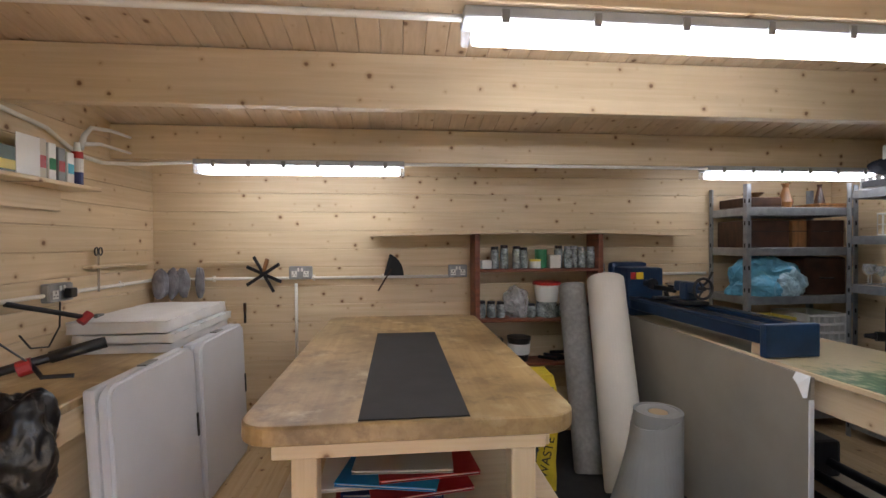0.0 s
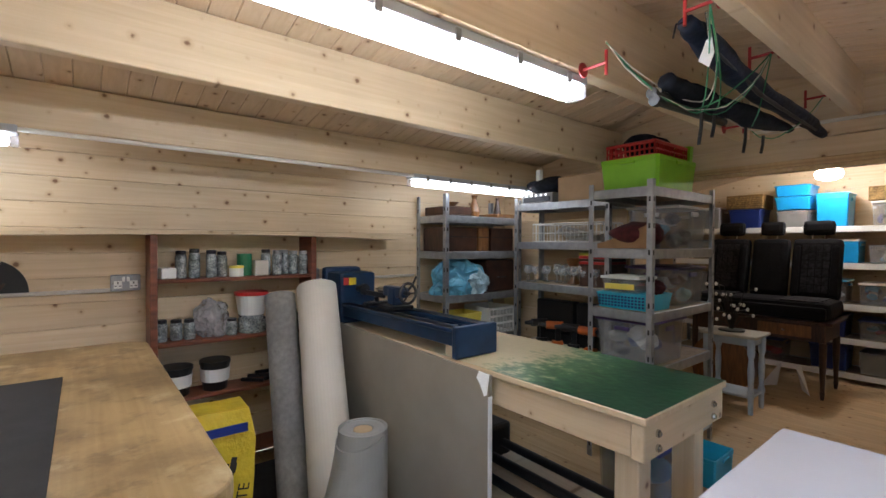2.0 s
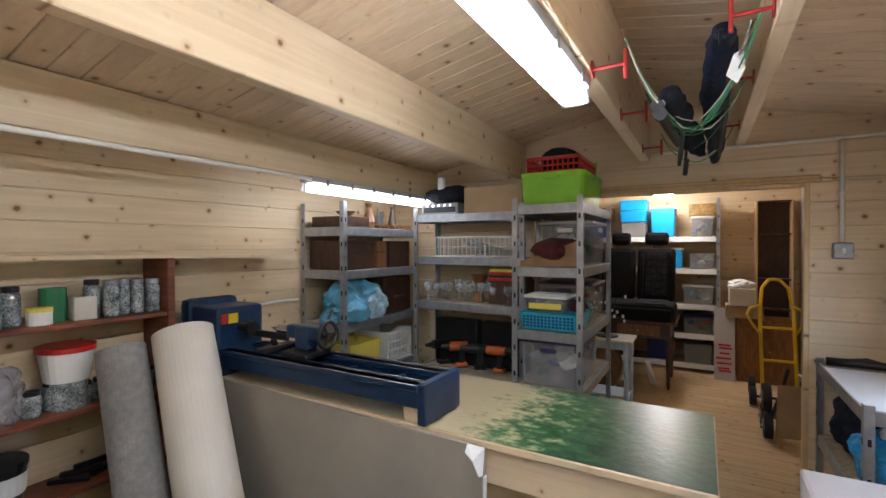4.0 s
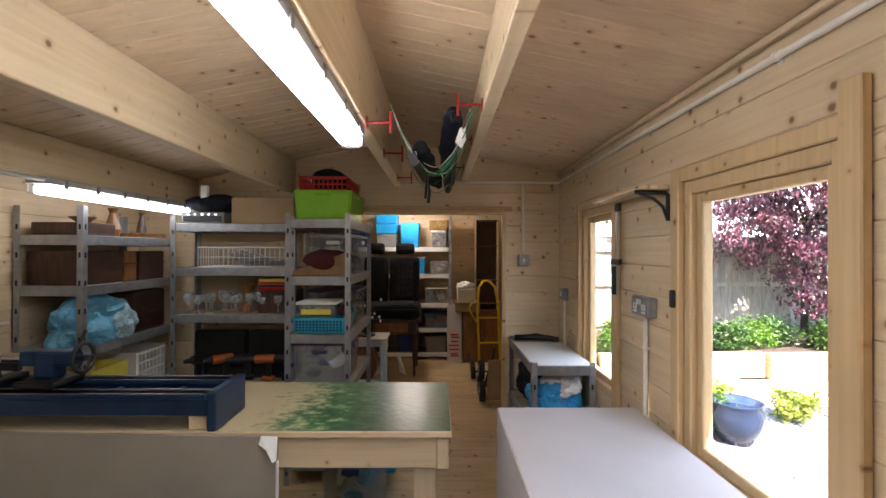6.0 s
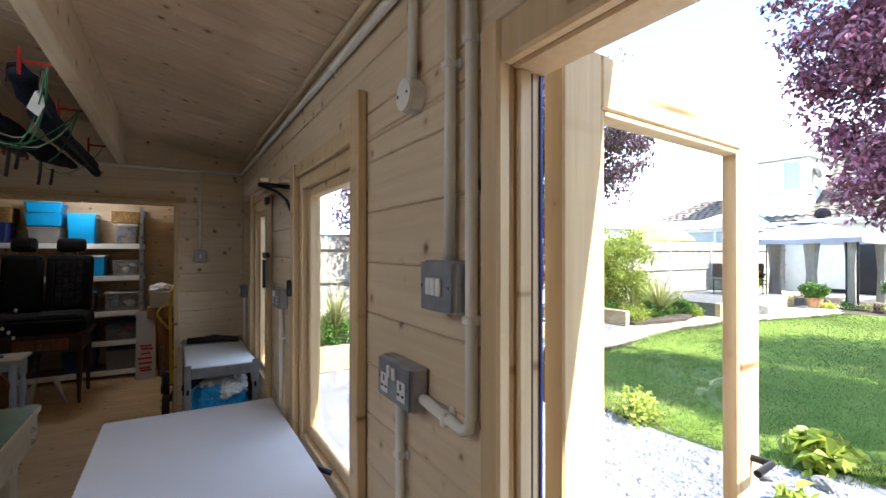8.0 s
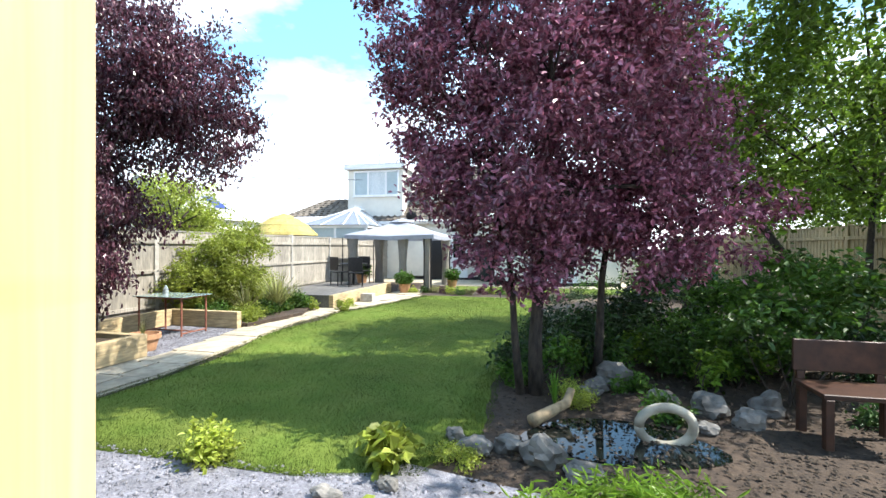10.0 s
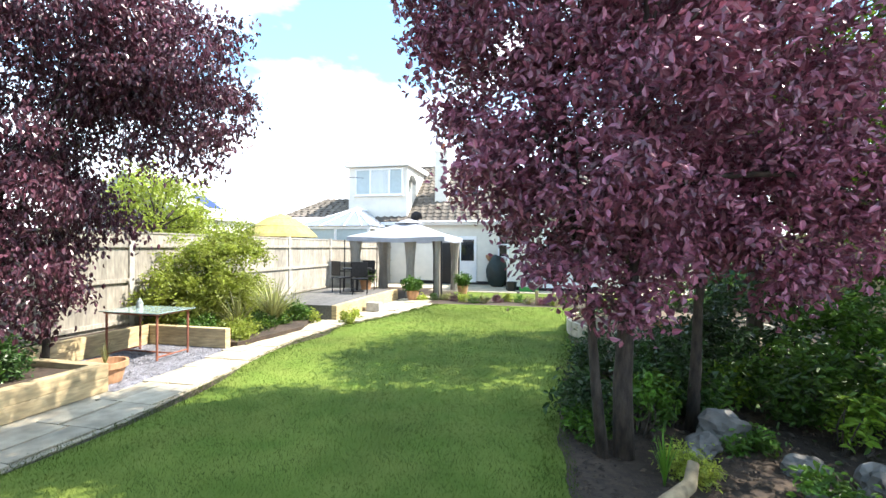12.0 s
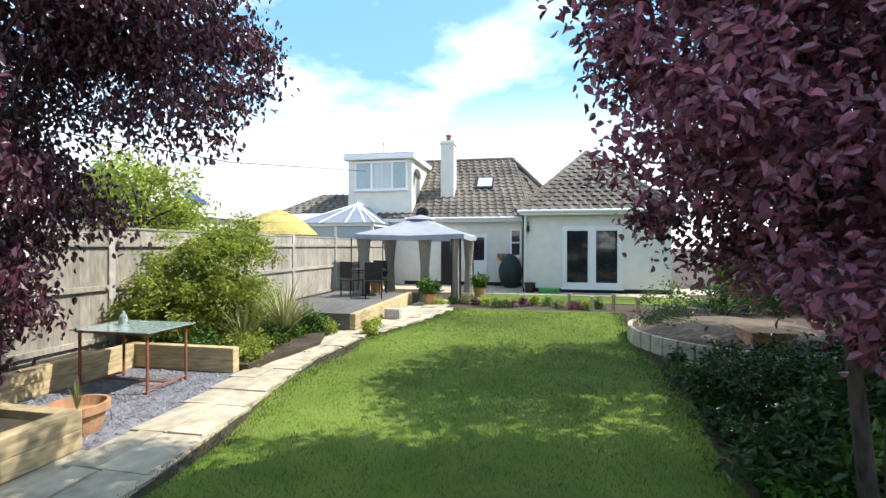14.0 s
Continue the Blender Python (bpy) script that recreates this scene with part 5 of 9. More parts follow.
# bowed strip along the wall above the jars
bay()
bm = bmesh.new()
pts = []
N = 16
for i in range(N + 1):
    x = 2.02 + (4.40 - 2.02) * i / N
    pts.append((x, 1.436 + 0.022 * math.sin(math.pi * i / N)))
vs = [[bm.verts.new((x, y, z + dz)) for y, dz in ((3.13, 0), (3.39, 0), (3.39, 0.018), (3.13, 0.018))] for x, z in pts]
for a, b in zip(vs, vs[1:]):
    for k in range(4):
        bm.faces.new((a[k], a[(k + 1) % 4], b[(k + 1) % 4], b[k]))
bm.faces.new(vs[0]); bm.faces.new(vs[-1][::-1])
bmesh.ops.recalc_face_normals(bm, faces=bm.faces)
t = thing("wall_strip", "long slightly bowed pine strip shelf on the rear boards", "shelf")
part("strip", bm, PX, t)

# tools on the rear wall
bay(0.324, -0.10, 0.0, 0.87)
t = thing("hand_clamp_cluster", "dark crossed clamps hanging on the rear boards", "clamp")
for a in (22, 58, 150):
    part("clamp_bar", B((-0.15, 0.15, -0.006, 0.006, -0.012, 0.012), bevel=0.003, m=pose(1.07, 3.47 - a * 0.0002, 1.17, 0, a, 0)), DARKM, t)
part("clamp_grip", C(((1.07, 3.46, 1.19), (1.10, 3.45, 1.28), 0.016)), BROWNW, t)
t = thing("bevel_gauge", "black quarter-round gauge hanging on the rear boards", "gauge")
bm = bmesh.new()
arc = [(2.05, 1.15)] + [(2.05 + 0.17 * math.cos(radians(a)), 1.15 + 0.17 * math.sin(radians(a))) for a in range(0, 80, 8)]
a = [bm.verts.new((x, 3.475, z)) for x, z in arc]; b = [bm.verts.new((x, 3.482, z)) for x, z in arc]
bm.faces.new(a); bm.faces.new(b[::-1])
for i in range(len(arc)):
    bm.faces.new((a[i], a[(i + 1) % len(arc)], b[(i + 1) % len(arc)], b[i]))
part("plate", bm, BLACK, t)
part("arm", B((-0.10, 0.10, -0.003, 0.003, -0.007, 0.007), m=pose(2.06, 3.47, 1.12, 0, -55, 0)), DARKW, t)
t = thing("tool_strip", "short pine tool strip in the corner", "shelf")
part("strip", B((0.60, 1.0, 3.43, 3.484, 1.25, 1.265)), PX, t)
bay()
t = thing("tool_strip", "short pine tool strip on the west boards", "shelf")
part("strip", B((X0 + 0.001, X0 + 0.06, 2.66, 3.30, 1.255, 1.27)), PY, t)
bay(0.324, -0.10, 0.0, 0.87)
t = thing("chisel", "dark chisel hanging on the rear boards", "chisel")
part("blade", B((0.90, 0.92, 3.474, 3.482, 0.82, 0.90)), DARKM, t)
part("grip", C(((0.91, 3.478, 0.90), (0.91, 3.478, 0.965), 0.012)), DARKW, t)
bay()
t = thing("scissors", "black scissors stuck in the tool strip", "scissors")
for s in (-1, 1):
    n = 12
    part("grip", pipe([(X0 + 0.035, 2.75 + s * 0.018 + 0.015 * math.cos(2 * math.pi * i / n), 1.35 + 0.022 * math.sin(2 * math.pi * i / n)) for i in range(n + 1)], 0.004, 6), BLACK, t)
part("blades", B((X0 + 0.03, X0 + 0.036, 2.742, 2.758, 1.12, 1.335), bevel=0.001), CHROME, t)
bay(0.13, -0.10)
for i, (x, y, w) in enumerate(((0.46, 3.38, 0.055), (0.53, 3.40, 0.05), (0.60, 3.41, 0.05), (0.70, 3.43, 0.035))):
    t = thing("grey_sachet", "grey plastic sachet hanging from the tool strip", "bag", "grey sachets")
    part("sachet", lump((x, y, 1.12), (w, 0.018, 0.11), i + 3, 0.2, 3), mat("grey_film", (0.22, 0.22, 0.25), 0.25, vary=0.2, scale=20, bump=0.5, bscale=40) if i == 0 else bpy.data.materials["grey_film"], t)

# high shelf on the west boards
bay()
t = thing("wall_shelf", "pine shelf high on the west boards", "shelf")
part("board", B((X0 + 0.001, X0 + 0.17, 1.55, 2.57, 1.665, 1.685)), PY, t)
part("bracket", B((X0 + 0.001, X0 + 0.035, 2.08, 2.47, 1.555, 1.6645)), PY, t)
bay(0.15, -0.20)
t = thing("spray_can", "red, white and blue spray bottle on the high shelf", "bottle")
part("can", C(((0.42, 2.72, 1.6855), (0.42, 2.72, 1.76), 0.026)), NAVY, t)
part("band", C(((0.42, 2.72, 1.7605), (0.42, 2.72, 1.83), 0.026)), WHITEP, t)
part("band", C(((0.42, 2.72, 1.8305), (0.42, 2.72, 1.865), 0.026)), REDP, t)
part("cap", C(((0.42, 2.72, 1.8655), (0.42, 2.72, 1.915), 0.018, 0.012)), WHITEP, t)
for i, (y, h) in enumerate(((2.63, 0.16), (2.57, 0.17), (2.51, 0.18), (2.45, 0.19))):
    t = thing("small_packet", "pale printed packet standing on the high shelf", "packet", "packets on the high shelf")
    part("packet", B((0.38, 0.45, y - 0.024, y + 0.024, 1.6855, 1.6855 + h), bevel=0.003), (WHITEP, GREYP, WHITEP, PAPER)[i], t)
    part("printed_band", B((0.4505, 0.4515, y - 0.02, y + 0.02, 1.74, 1.74 + h * 0.3), bevel=0), (TURQ, REDP, SKIRT, REDP)[i], t)
t = thing("leaflet", "white leaflet leaning on the packets", "leaflet")
part("sheet", B((0.452, 0.454, 2.30, 2.43, 1.686, 1.87), bevel=0.0005), WHITEP, t)
t = thing("dark_carton", "dark green and yellow carton on the high shelf", "box")
part("box", B((0.38, 0.47, 2.17, 2.28, 1.6855, 1.80)), mat("bottle_green", (0.01, 0.06, 0.02), 0.4), t)
part("band", B((0.4705, 0.4715, 2.175, 2.275, 1.70, 1.74), bevel=0), YELLOW, t)
t = thing("glass_bottle", "dark-capped clear bottle on the high shelf", "bottle")
part("bottle", lathe([(0.03, 0.001), (0.032, 0.13), (0.014, 0.17)], (0.43, 2.08, 1.685), 14), JAR, t)
part("cap", C(((0.43, 2.08, 1.856), (0.43, 2.08, 1.95), 0.018)), BLACK, t)
bay(0.16, -0.30)
t = thing("plastic_hook", "white plastic double hook fixed high on the boards", "hook")
for pts, r in (([(0.36, 2.92, 1.90), (0.37, 2.94, 1.98), (0.38, 2.98, 2.03), (0.42, 3.08, 2.04), (0.46, 3.2, 2.03)], 0.016), ([(0.37, 2.93, 1.93), (0.40, 3.02, 1.95), (0.46, 3.2, 1.935)], 0.013)):
    part("prong", pipe(pts, r, 10, taper=0.5), WHITEP, t, smooth=True)


# bicycle handlebar and bag by the side bench
bay(0.05, 0.0)
def bicycle():
    b = thing("bicycle", "dark bicycle with a black handlebar bag beside the bench", "bicycle")
    part("handlebar", pipe([(0.70, 1.38, 0.96), (0.82, 1.42, 0.985), (0.95, 1.46, 1.0), (1.08, 1.53, 1.035), (1.19, 1.60, 1.06)], 0.014), BLACK, b, smooth=True)
    part("grip", pipe([(1.08, 1.53, 1.035), (1.20, 1.605, 1.065)], 0.019), BLACK, b, "ribbed black grip", True)
    part("brake_lever", pipe([(1.05, 1.50, 1.02), (1.10, 1.47, 0.99), (1.17, 1.50, 0.985)], 0.007), DARKM, b)
    part("shifter", C(((1.02, 1.49, 1.01), (1.05, 1.505, 1.02), 0.025)), REDM, b, "small red shifter ring")
    part("stem", pipe([(0.90, 1.44, 1.0), (0.88, 1.40, 0.86), (0.86, 1.36, 0.6)], 0.02), BLACK, b)
    part("fork", pipe([(0.86, 1.36, 0.6), (0.84, 1.38, 0.3)], 0.018), BLACK, b)
    bm = crumpled((1.04, 1.42, 0.80), (0.14, 0.10, 0.21), 8, 0.55)
    part("bag", bm, mat("black_nylon", (0.008, 0.008, 0.01), 0.35, vary=0.2, scale=20, bump=0.4, bscale=40), b, "glossy black nylon bag", True)
    part("bag_strap", pipe([(0.96, 1.34, 0.93), (1.02, 1.33, 0.82), (1.03, 1.34, 0.66)], 0.006), GREYP, b)
    n = 30
    part("tyre", pipe([(0.84, 1.38 + 0.30 * math.cos(2 * math.pi * i / n), 0.30 + 0.30 * 0.93 * math.sin(2 * math.pi * i / n)) for i in range(n + 1)], 0.02), BLACK, b)
    part("brake_cable", pipe([(1.05, 1.49, 1.03), (0.98, 1.44, 1.12), (0.88, 1.45, 1.10), (0.80, 1.5, 0.95)], 0.003, 6), BLACK, b)
    part("bell", lathe([(0.02, 0.0), (0.02, 0.01), (0.005, 0.018)], (0.90, 1.44, 1.02), 14), CHROME, b)
    part("lamp", C(((0.97, 1.40, 0.97), (0.98, 1.36, 0.965), 0.018)), WHITEP, b, "small white front lamp")


bicycle()
bay()
t = thing("angle_bracket", "dark red steel arm on the west boards", "bracket")
part("arm", pipe([(X0 + 0.02, 2.15, 1.13), (X0 + 0.10, 2.28, 1.08), (X0 + 0.16, 2.45, 1.02)], 0.012), DARKM, t)
part("joint", C(((X0 + 0.15, 2.42, 1.0), (X0 + 0.17, 2.46, 1.04), 0.022)), REDM, t)
part("tip", C(((X0 + 0.17, 2.50, 1.02), (X0 + 0.17, 2.56, 1.02), 0.012, 0.006)), JAR, t)
t = thing("power_cable", "thin dark cable looping below the socket", "cable")
part("cable", pipe([(X0 + 0.03, 2.46, 1.10), (X0 + 0.04, 2.44, 0.98), (X0 + 0.06, 2.34, 0.90), (X0 + 0.07, 2.22, 0.92), (X0 + 0.07, 2.16, 0.99)], 0.004, 6), BLACK, t)
t = thing("plug", "black plug in the wall socket", "plug")
part("plug", B((X0 + 0.049, X0 + 0.085, 2.455, 2.505, 1.12, 1.17), bevel=0.008), BLACK, t)

# floor mats, waste bag
t = thing("floor_mat", "black rubber floor mat between the benches", "mat")
part("mat", B((2.70, 3.78, 0.95, 3.2, 0.0005, 0.012), bevel=0.003), RUBBER, t)


def waste_bag():
    t = thing("waste_bag", "folded yellow waste bag with black lettering under the table", "bag")
    bm = bmesh.new()
    box(bm, 2.76, 3.08, 2.42, 2.60, 0.0125, 0.66)
    bmesh.ops.subdivide_edges(bm, edges=bm.edges, cuts=7, use_grid_fill=True)
    for v in bm.verts:
        k = noise.noise(v.co * 5)
        v.co.x += 0.03 * k; v.co.y += 0.02 * noise.noise(v.co * 6 + Vector((3, 0, 0)))
        if v.co.z > 0.1:
            v.co.z += 0.015 * k
        else:
            v.co.z = max(v.co.z, 0.0125)
    part("sack", bm, mat("yellow_woven", (0.70, 0.50, 0.03), 0.55, vary=0.12, scale=12, bump=0.4, bscale=60), t)
    part("blue_band", B((2.78, 3.05, 2.385, 2.389, 0.56, 0.60), bevel=0), NAVY, t)
    for i, (s, size) in enumerate((("WASTE", 0.11), ("WASTE", 0.07))):
        cu = bpy.data.curves.new("word", "FONT")
        cu.body, cu.size, cu.extrude = s, size, 0.0008
        ob = new("lettering", None)
        tmp = bpy.data.objects.new("tmp", cu)
        scene.collection.objects.link(tmp)
        me = bpy.data.meshes.new_from_object(tmp.evaluated_get(bpy.context.evaluated_depsgraph_get()))
        bpy.data.objects.remove(tmp)
        bpy.data.objects.remove(ob)
        me.materials.append(INKBAR)
        ob = new("lettering", me)
        ob.parent = t
        ob.matrix_basis = pose(2.93 + i * 0.08, 2.386, 0.08 + 0.02 * i, 90, -78, 0)
    part("black_bar", B((-0.16, 0.16, -0.001, 0.001, -0.012, 0.012), bevel=0, m=pose(2.96, 2.386, 0.30, 0, -78, 0)), INKBAR, t)


waste_bag()

# under the lathe bench
bay(-0.04, -0.08)
tub("lime_crate", "lime green crate on the floor under the lathe bench", 4.14, 1.62, 0.0, 0.42, 0.60, 0.24, LIME, BLACK, rz=0)
t = thing("tool_case", "long black case under the lathe bench", "case")
part("case", B((3.98, 4.32, 2.0, 2.9, 0.271, 0.45), bevel=0.02), BLACK, t)
part("latch", B((3.972, 3.979, 2.3, 2.36, 0.34, 0.38), bevel=0.001), CHROME, t)
t = thing("steel_tubes", "black steel tubes lying under the bench", "tubes")
for i in range(4):
    part("tube", C(((4.0 + i * 0.08, 1.2, 0.30 + 0.05 * (i % 2)), (4.02 + i * 0.08, 2.0, 0.30 + 0.05 * (i % 2)), 0.022)), BLACK, t)
tub("clear_box", "clear blue-tinted box under the bench end", 4.90, 1.55, 0.0, 0.40, 0.34, 0.36, CLEARP, NAVY, fill=CYANP)
tub("blue_bucket", "small turquoise box on the floor", 5.45, 1.46, 0.0, 0.28, 0.22, 0.17, TURQ)

# ---- rack contents ----
# first rack, by the rear wall
bay(-0.035, -0.10)
for x0, x1, y0, y1, z, h, mt, lb in ((4.76, 5.02, 3.12, 3.42, 1.634, 0.075, DARKW, "flat brown wooden tray on top of the rack"), (5.32, 5.54, 3.12, 3.40, 1.634, 0.035, BROWNW, "shallow wooden tray on top of the rack")):
    t = thing("wooden_tray", lb, "tray")
    part("base", B((x0, x1, y0, y1, z + 0.001, z + 0.012)), mt, t)
    for b in ((x0, x1, y0, y0 + 0.012, z + 0.0121, z + h), (x0, x1, y1 - 0.012, y1, z + 0.0121, z + h), (x0, x0 + 0.012, y0 + 0.0121, y1 - 0.0121, z + 0.0121, z + h), (x1 - 0.012, x1, y0 + 0.0121, y1 - 0.0121, z + 0.0121, z + h)):
        part("side", B(b), mt, t)
t = thing("turned_bowl", "small turned wooden bowl on the tray", "bowl")
part("bowl", lathe([(0.03, 0.0), (0.07, 0.035), (0.065, 0.037), (0.02, 0.008)], (4.86, 3.20, 1.7095), 18), BROWNW, t)
t = thing("turned_vase", "turned wooden vase on the rack", "vase")
part("vase", lathe([(0.035, 0.0), (0.05, 0.05), (0.03, 0.12), (0.018, 0.16), (0.03, 0.19)], (5.16, 3.24, 1.6345), 18), BROWNW, t)
t = thing("turned_cone", "turned wooden cone on the rack", "ornament")
part("cone", lathe([(0.04, 0.0), (0.03, 0.06), (0.012, 0.15), (0.018, 0.17)], (5.42, 3.22, 1.6465), 16), DARKW, t)
t = thing("scroll_ornament", "small wooden ring on a stand", "ornament")
n = 14
part("ring", pipe([(5.02 + 0.035 * math.cos(2 * math.pi * i / n), 3.17, 1.675 + 0.035 * math.sin(2 * math.pi * i / n)) for i in range(n + 1)], 0.008, 8), BROWNW, t)
for x0, x1, mt, lb in ((4.76, 5.08, DARKW, "dark brown case on the rack"), (5.10, 5.22, BROWNW, "brown carton on the rack"), (5.25, 5.52, DARKW, "dark wooden chest on the rack")):
    t = thing("storage_case", lb, "case", "cases on the rack")
    part("case", B((x0, x1, 3.12, 3.44, 1.344 + 0.001, 1.344 + 0.20), bevel=0.008), mt, t)
    part("lid_line", B((x0 - 0.002, x1 + 0.002, 3.115, 3.118, 1.46, 1.466), bevel=0), BLACK, t)
t = thing("blue_bag", "crumpled light blue plastic bag on the rack", "bag")
part("bag", crumpled((4.94, 3.22, 1.09), (0.27, 0.16, 0.19), 5, 0.9945), BLUEBAG, t)
t = thing("white_bag", "crumpled white and blue plastic bag on the rack", "bag")
part("bag", crumpled((5.07, 3.16, 1.08), (0.15, 0.11, 0.15), 9, 0.9945), mat("pale_blue_film", (0.42, 0.62, 0.72), 0.35, vary=0.25, scale=14, bump=0.4, bscale=30), t)
t = thing("suitcase", "dark brown suitcase on the rack", "suitcase")
part("case", B((5.20, 5.54, 3.12, 3.42, 0.995, 1.27), bevel=0.02), DARKW, t)
part("handle", pipe([(5.32, 3.118, 1.12), (5.33, 3.095, 1.12), (5.41, 3.095, 1.12), (5.42, 3.118, 1.12)], 0.006, 8), BLACK, t)
tub("yellow_crate", "pale yellow plastic crate on the rack", 4.97, 3.22, 0.625, 0.32, 0.24, 0.21, YELLOW, handle=False)


def vent_crate(x0, x1, y0, y1, z, h):
    t = thing("slotted_crate", "white slotted plastic crate on the rack", "crate")
    part("base", B((x0, x1, y0, y1, z + 0.001, z + 0.01)), WHITEP, t)
    for x in (x0, x1 - 0.012):
        part("side", B((x, x + 0.012, y0, y1, z + 0.0101, z + h)), WHITEP, t)
    part("back", B((x0 + 0.0121, x1 - 0.0121, y1 - 0.012, y1, z + 0.0101, z + h)), WHITEP, t)
    n = 7
    for i in range(n + 1):
        x = x0 + 0.0121 + (x1 - x0 - 0.036) * i / n
        part("slat", B((x, x + 0.012, y0, y0 + 0.01, z + 0.0101, z + h)), WHITEP, t)
    for k in range(4):
        part("cross_slat", B((x0 + 0.0121, x1 - 0.0121, y0 - 0.003, y0 - 0.0005, z + 0.02 + (h - 0.04) * k / 3, z + 0.035 + (h - 0.04) * k / 3)), WHITEP, t)


vent_crate(5.22, 5.54, 3.115, 3.44, 0.625, 0.23)
for x, mt in ((4.80, CHROME), (4.86, DARKM)):
    t = thing("small_machine", "small dark bench machine with bright parts", "machine")
    part("body", B((x - 0.03, x + 0.03, 3.115, 3.17, 0.626, 0.70), bevel=0.01), DARKM, t)
    part("dial", C(((x, 3.114, 0.68), (x, 3.10, 0.68), 0.022)), mt, t)
for x0, x1 in ((4.78, 5.10), (5.14, 5.5)):
    t = thing("dark_box", "dark box on the lowest rack shelf", "box", "low boxes")
    part("box", B((x0, x1, 3.14, 3.44, 0.155, 0.42), bevel=0.01), DARKW, t)

# middle rack
bay(-0.205, -0.15)
lattice_basket("wire_basket", "white wire basket on the steel rack", 5.62, 5.92, 2.25, 2.88, 1.427, 1.57, WHITEP)
t = thing("papers", "loose white papers in the wire basket", "papers")
for i in range(5):
    part("sheet", B((-0.12, 0.12, -0.16, 0.16, 0, 0.002), bevel=0, m=pose(5.78, 2.42 + i * 0.03, 1.44 + i * 0.012, 6 * i - 8, 10, 13 * i)), PAPER if i % 2 else WHITEP, t)
t = thing("projector", "silver and black disc player on the rack", "player")
part("body", B((5.64, 5.92, 2.70, 3.02, 1.7445, 1.83), bevel=0.008), GREYP, t)
part("front_panel", B((5.634, 5.639, 2.72, 3.0, 1.76, 1.80), bevel=0.001), DARKM, t)
for i in range(5):
    part("button", B((5.630, 5.6335, 2.75 + i * 0.05, 2.77 + i * 0.05, 1.805, 1.818), bevel=0.001), CHROME, t)
t = thing("black_case", "black padded case on top of the player", "case")
part("case", lump((5.78, 2.84, 1.90), (0.15, 0.20, 0.075), 12, 0.15, 3), CLOTH, t)
part("white_tag", B((5.66, 5.70, 2.84, 2.89, 1.93, 2.03), bevel=0.006), WHITEP, t)
carton("brown_carton", "flat brown board box on the rack top", 5.66, 5.94, 2.20, 2.66, 1.745, 1.94, BCARD)
random.seed(4)
for i in range(26):
    x, y = 5.65 + 0.26 * random.random(), 2.24 + 0.78 * (i + 0.5) / 26
    t = thing("wine_glass", "clear stemmed glass on the rack", "glass", "stemmed glasses")
    hh = random.uniform(0.12, 0.16)
    part("glass", lathe([(0.028, 0.001), (0.004, 0.006), (0.004, hh * 0.45), (0.03, hh * 0.6), (0.034, hh * 0.8), (0.028, hh), (0.026, hh), (0.031, hh * 0.8), (0.006, hh * 0.5)], (x, y, 1.084), 12), WINEG, t, smooth=True)
t = thing("red_album", "red and dark books lying on the rack", "books")
for i in range(4):
    part("book", B((5.66, 5.92, 2.22, 2.46, 1.085 + 0.17 + i * 0.022, 1.085 + 0.19 + i * 0.022), bevel=0.002), (REDP, DARKW, REDP, YELLOW)[i], t)
part("riser", B((5.68, 5.94, 2.21, 2.47, 1.085, 1.2545), bevel=0.004), DARKW, t)
t = thing("wooden_figure", "carved reddish wooden stand on the rack", "ornament")
part("stand", lathe([(0.06, 0.0), (0.02, 0.06), (0.03, 0.12), (0.07, 0.20), (0.06, 0.21)], (5.80, 2.60, 1.085), 16), BROWNW, t)
ORANGE = mat("orange_plastic", (0.55, 0.12, 0.02), 0.45, vary=0.1)


def drill(x, y, z, rz, label, colour):
    d = thing("power_drill", label, "power tool", "power tools")
    m = pose(x, y, z, 0, 0, rz)

    def tr(bm):
        bmesh.ops.transform(bm, matrix=m, verts=bm.verts)
        return bm

    part("body", tr(C(((-0.08, 0, 0.16), (0.06, 0, 0.16), 0.034))), colour, d)
    part("chuck", tr(C(((0.06, 0, 0.16), (0.12, 0, 0.16), 0.024, 0.014))), BLACK, d)
    part("handle", tr(B((-0.06, -0.015, -0.018, 0.018, 0.03, 0.14), bevel=0.008)), BLACK, d)
    part("battery", tr(B((-0.08, 0.01, -0.03, 0.03, 0.001, 0.03), bevel=0.006)), colour, d)


for i in range(5):
    drill(5.77, 2.30 + i * 0.16, 0.566, 80 + 17 * i, "orange and black cordless tool on the rack" if i % 2 else "black power tool on the rack", ORANGE if i % 2 else BLACK)
for i in range(4):
    drill(5.77, 2.35 + i * 0.18, 0.126, 60 + 31 * i, "orange and black cordless tool on the low shelf" if i % 2 == 0 else "grey power tool on the low shelf", ORANGE if i % 2 == 0 else GREYP)

for z, h in ((0.566, 0.36), (0.126, 0.30)):
    for y0, y1 in ((2.23, 2.60), (2.63, 3.01)):
        t = thing("tool_case", "black moulded tool case behind the power tools", "case", "tool cases")
        part("case", B((5.83, 5.93, y0, y1, z, z + h), bevel=0.015), BLACK, t)
        part("case_rib", B((5.822, 5.829, y0 + 0.04, y1 - 0.04, z + 0.08, z + 0.10), bevel=0.002), DARKM, t)

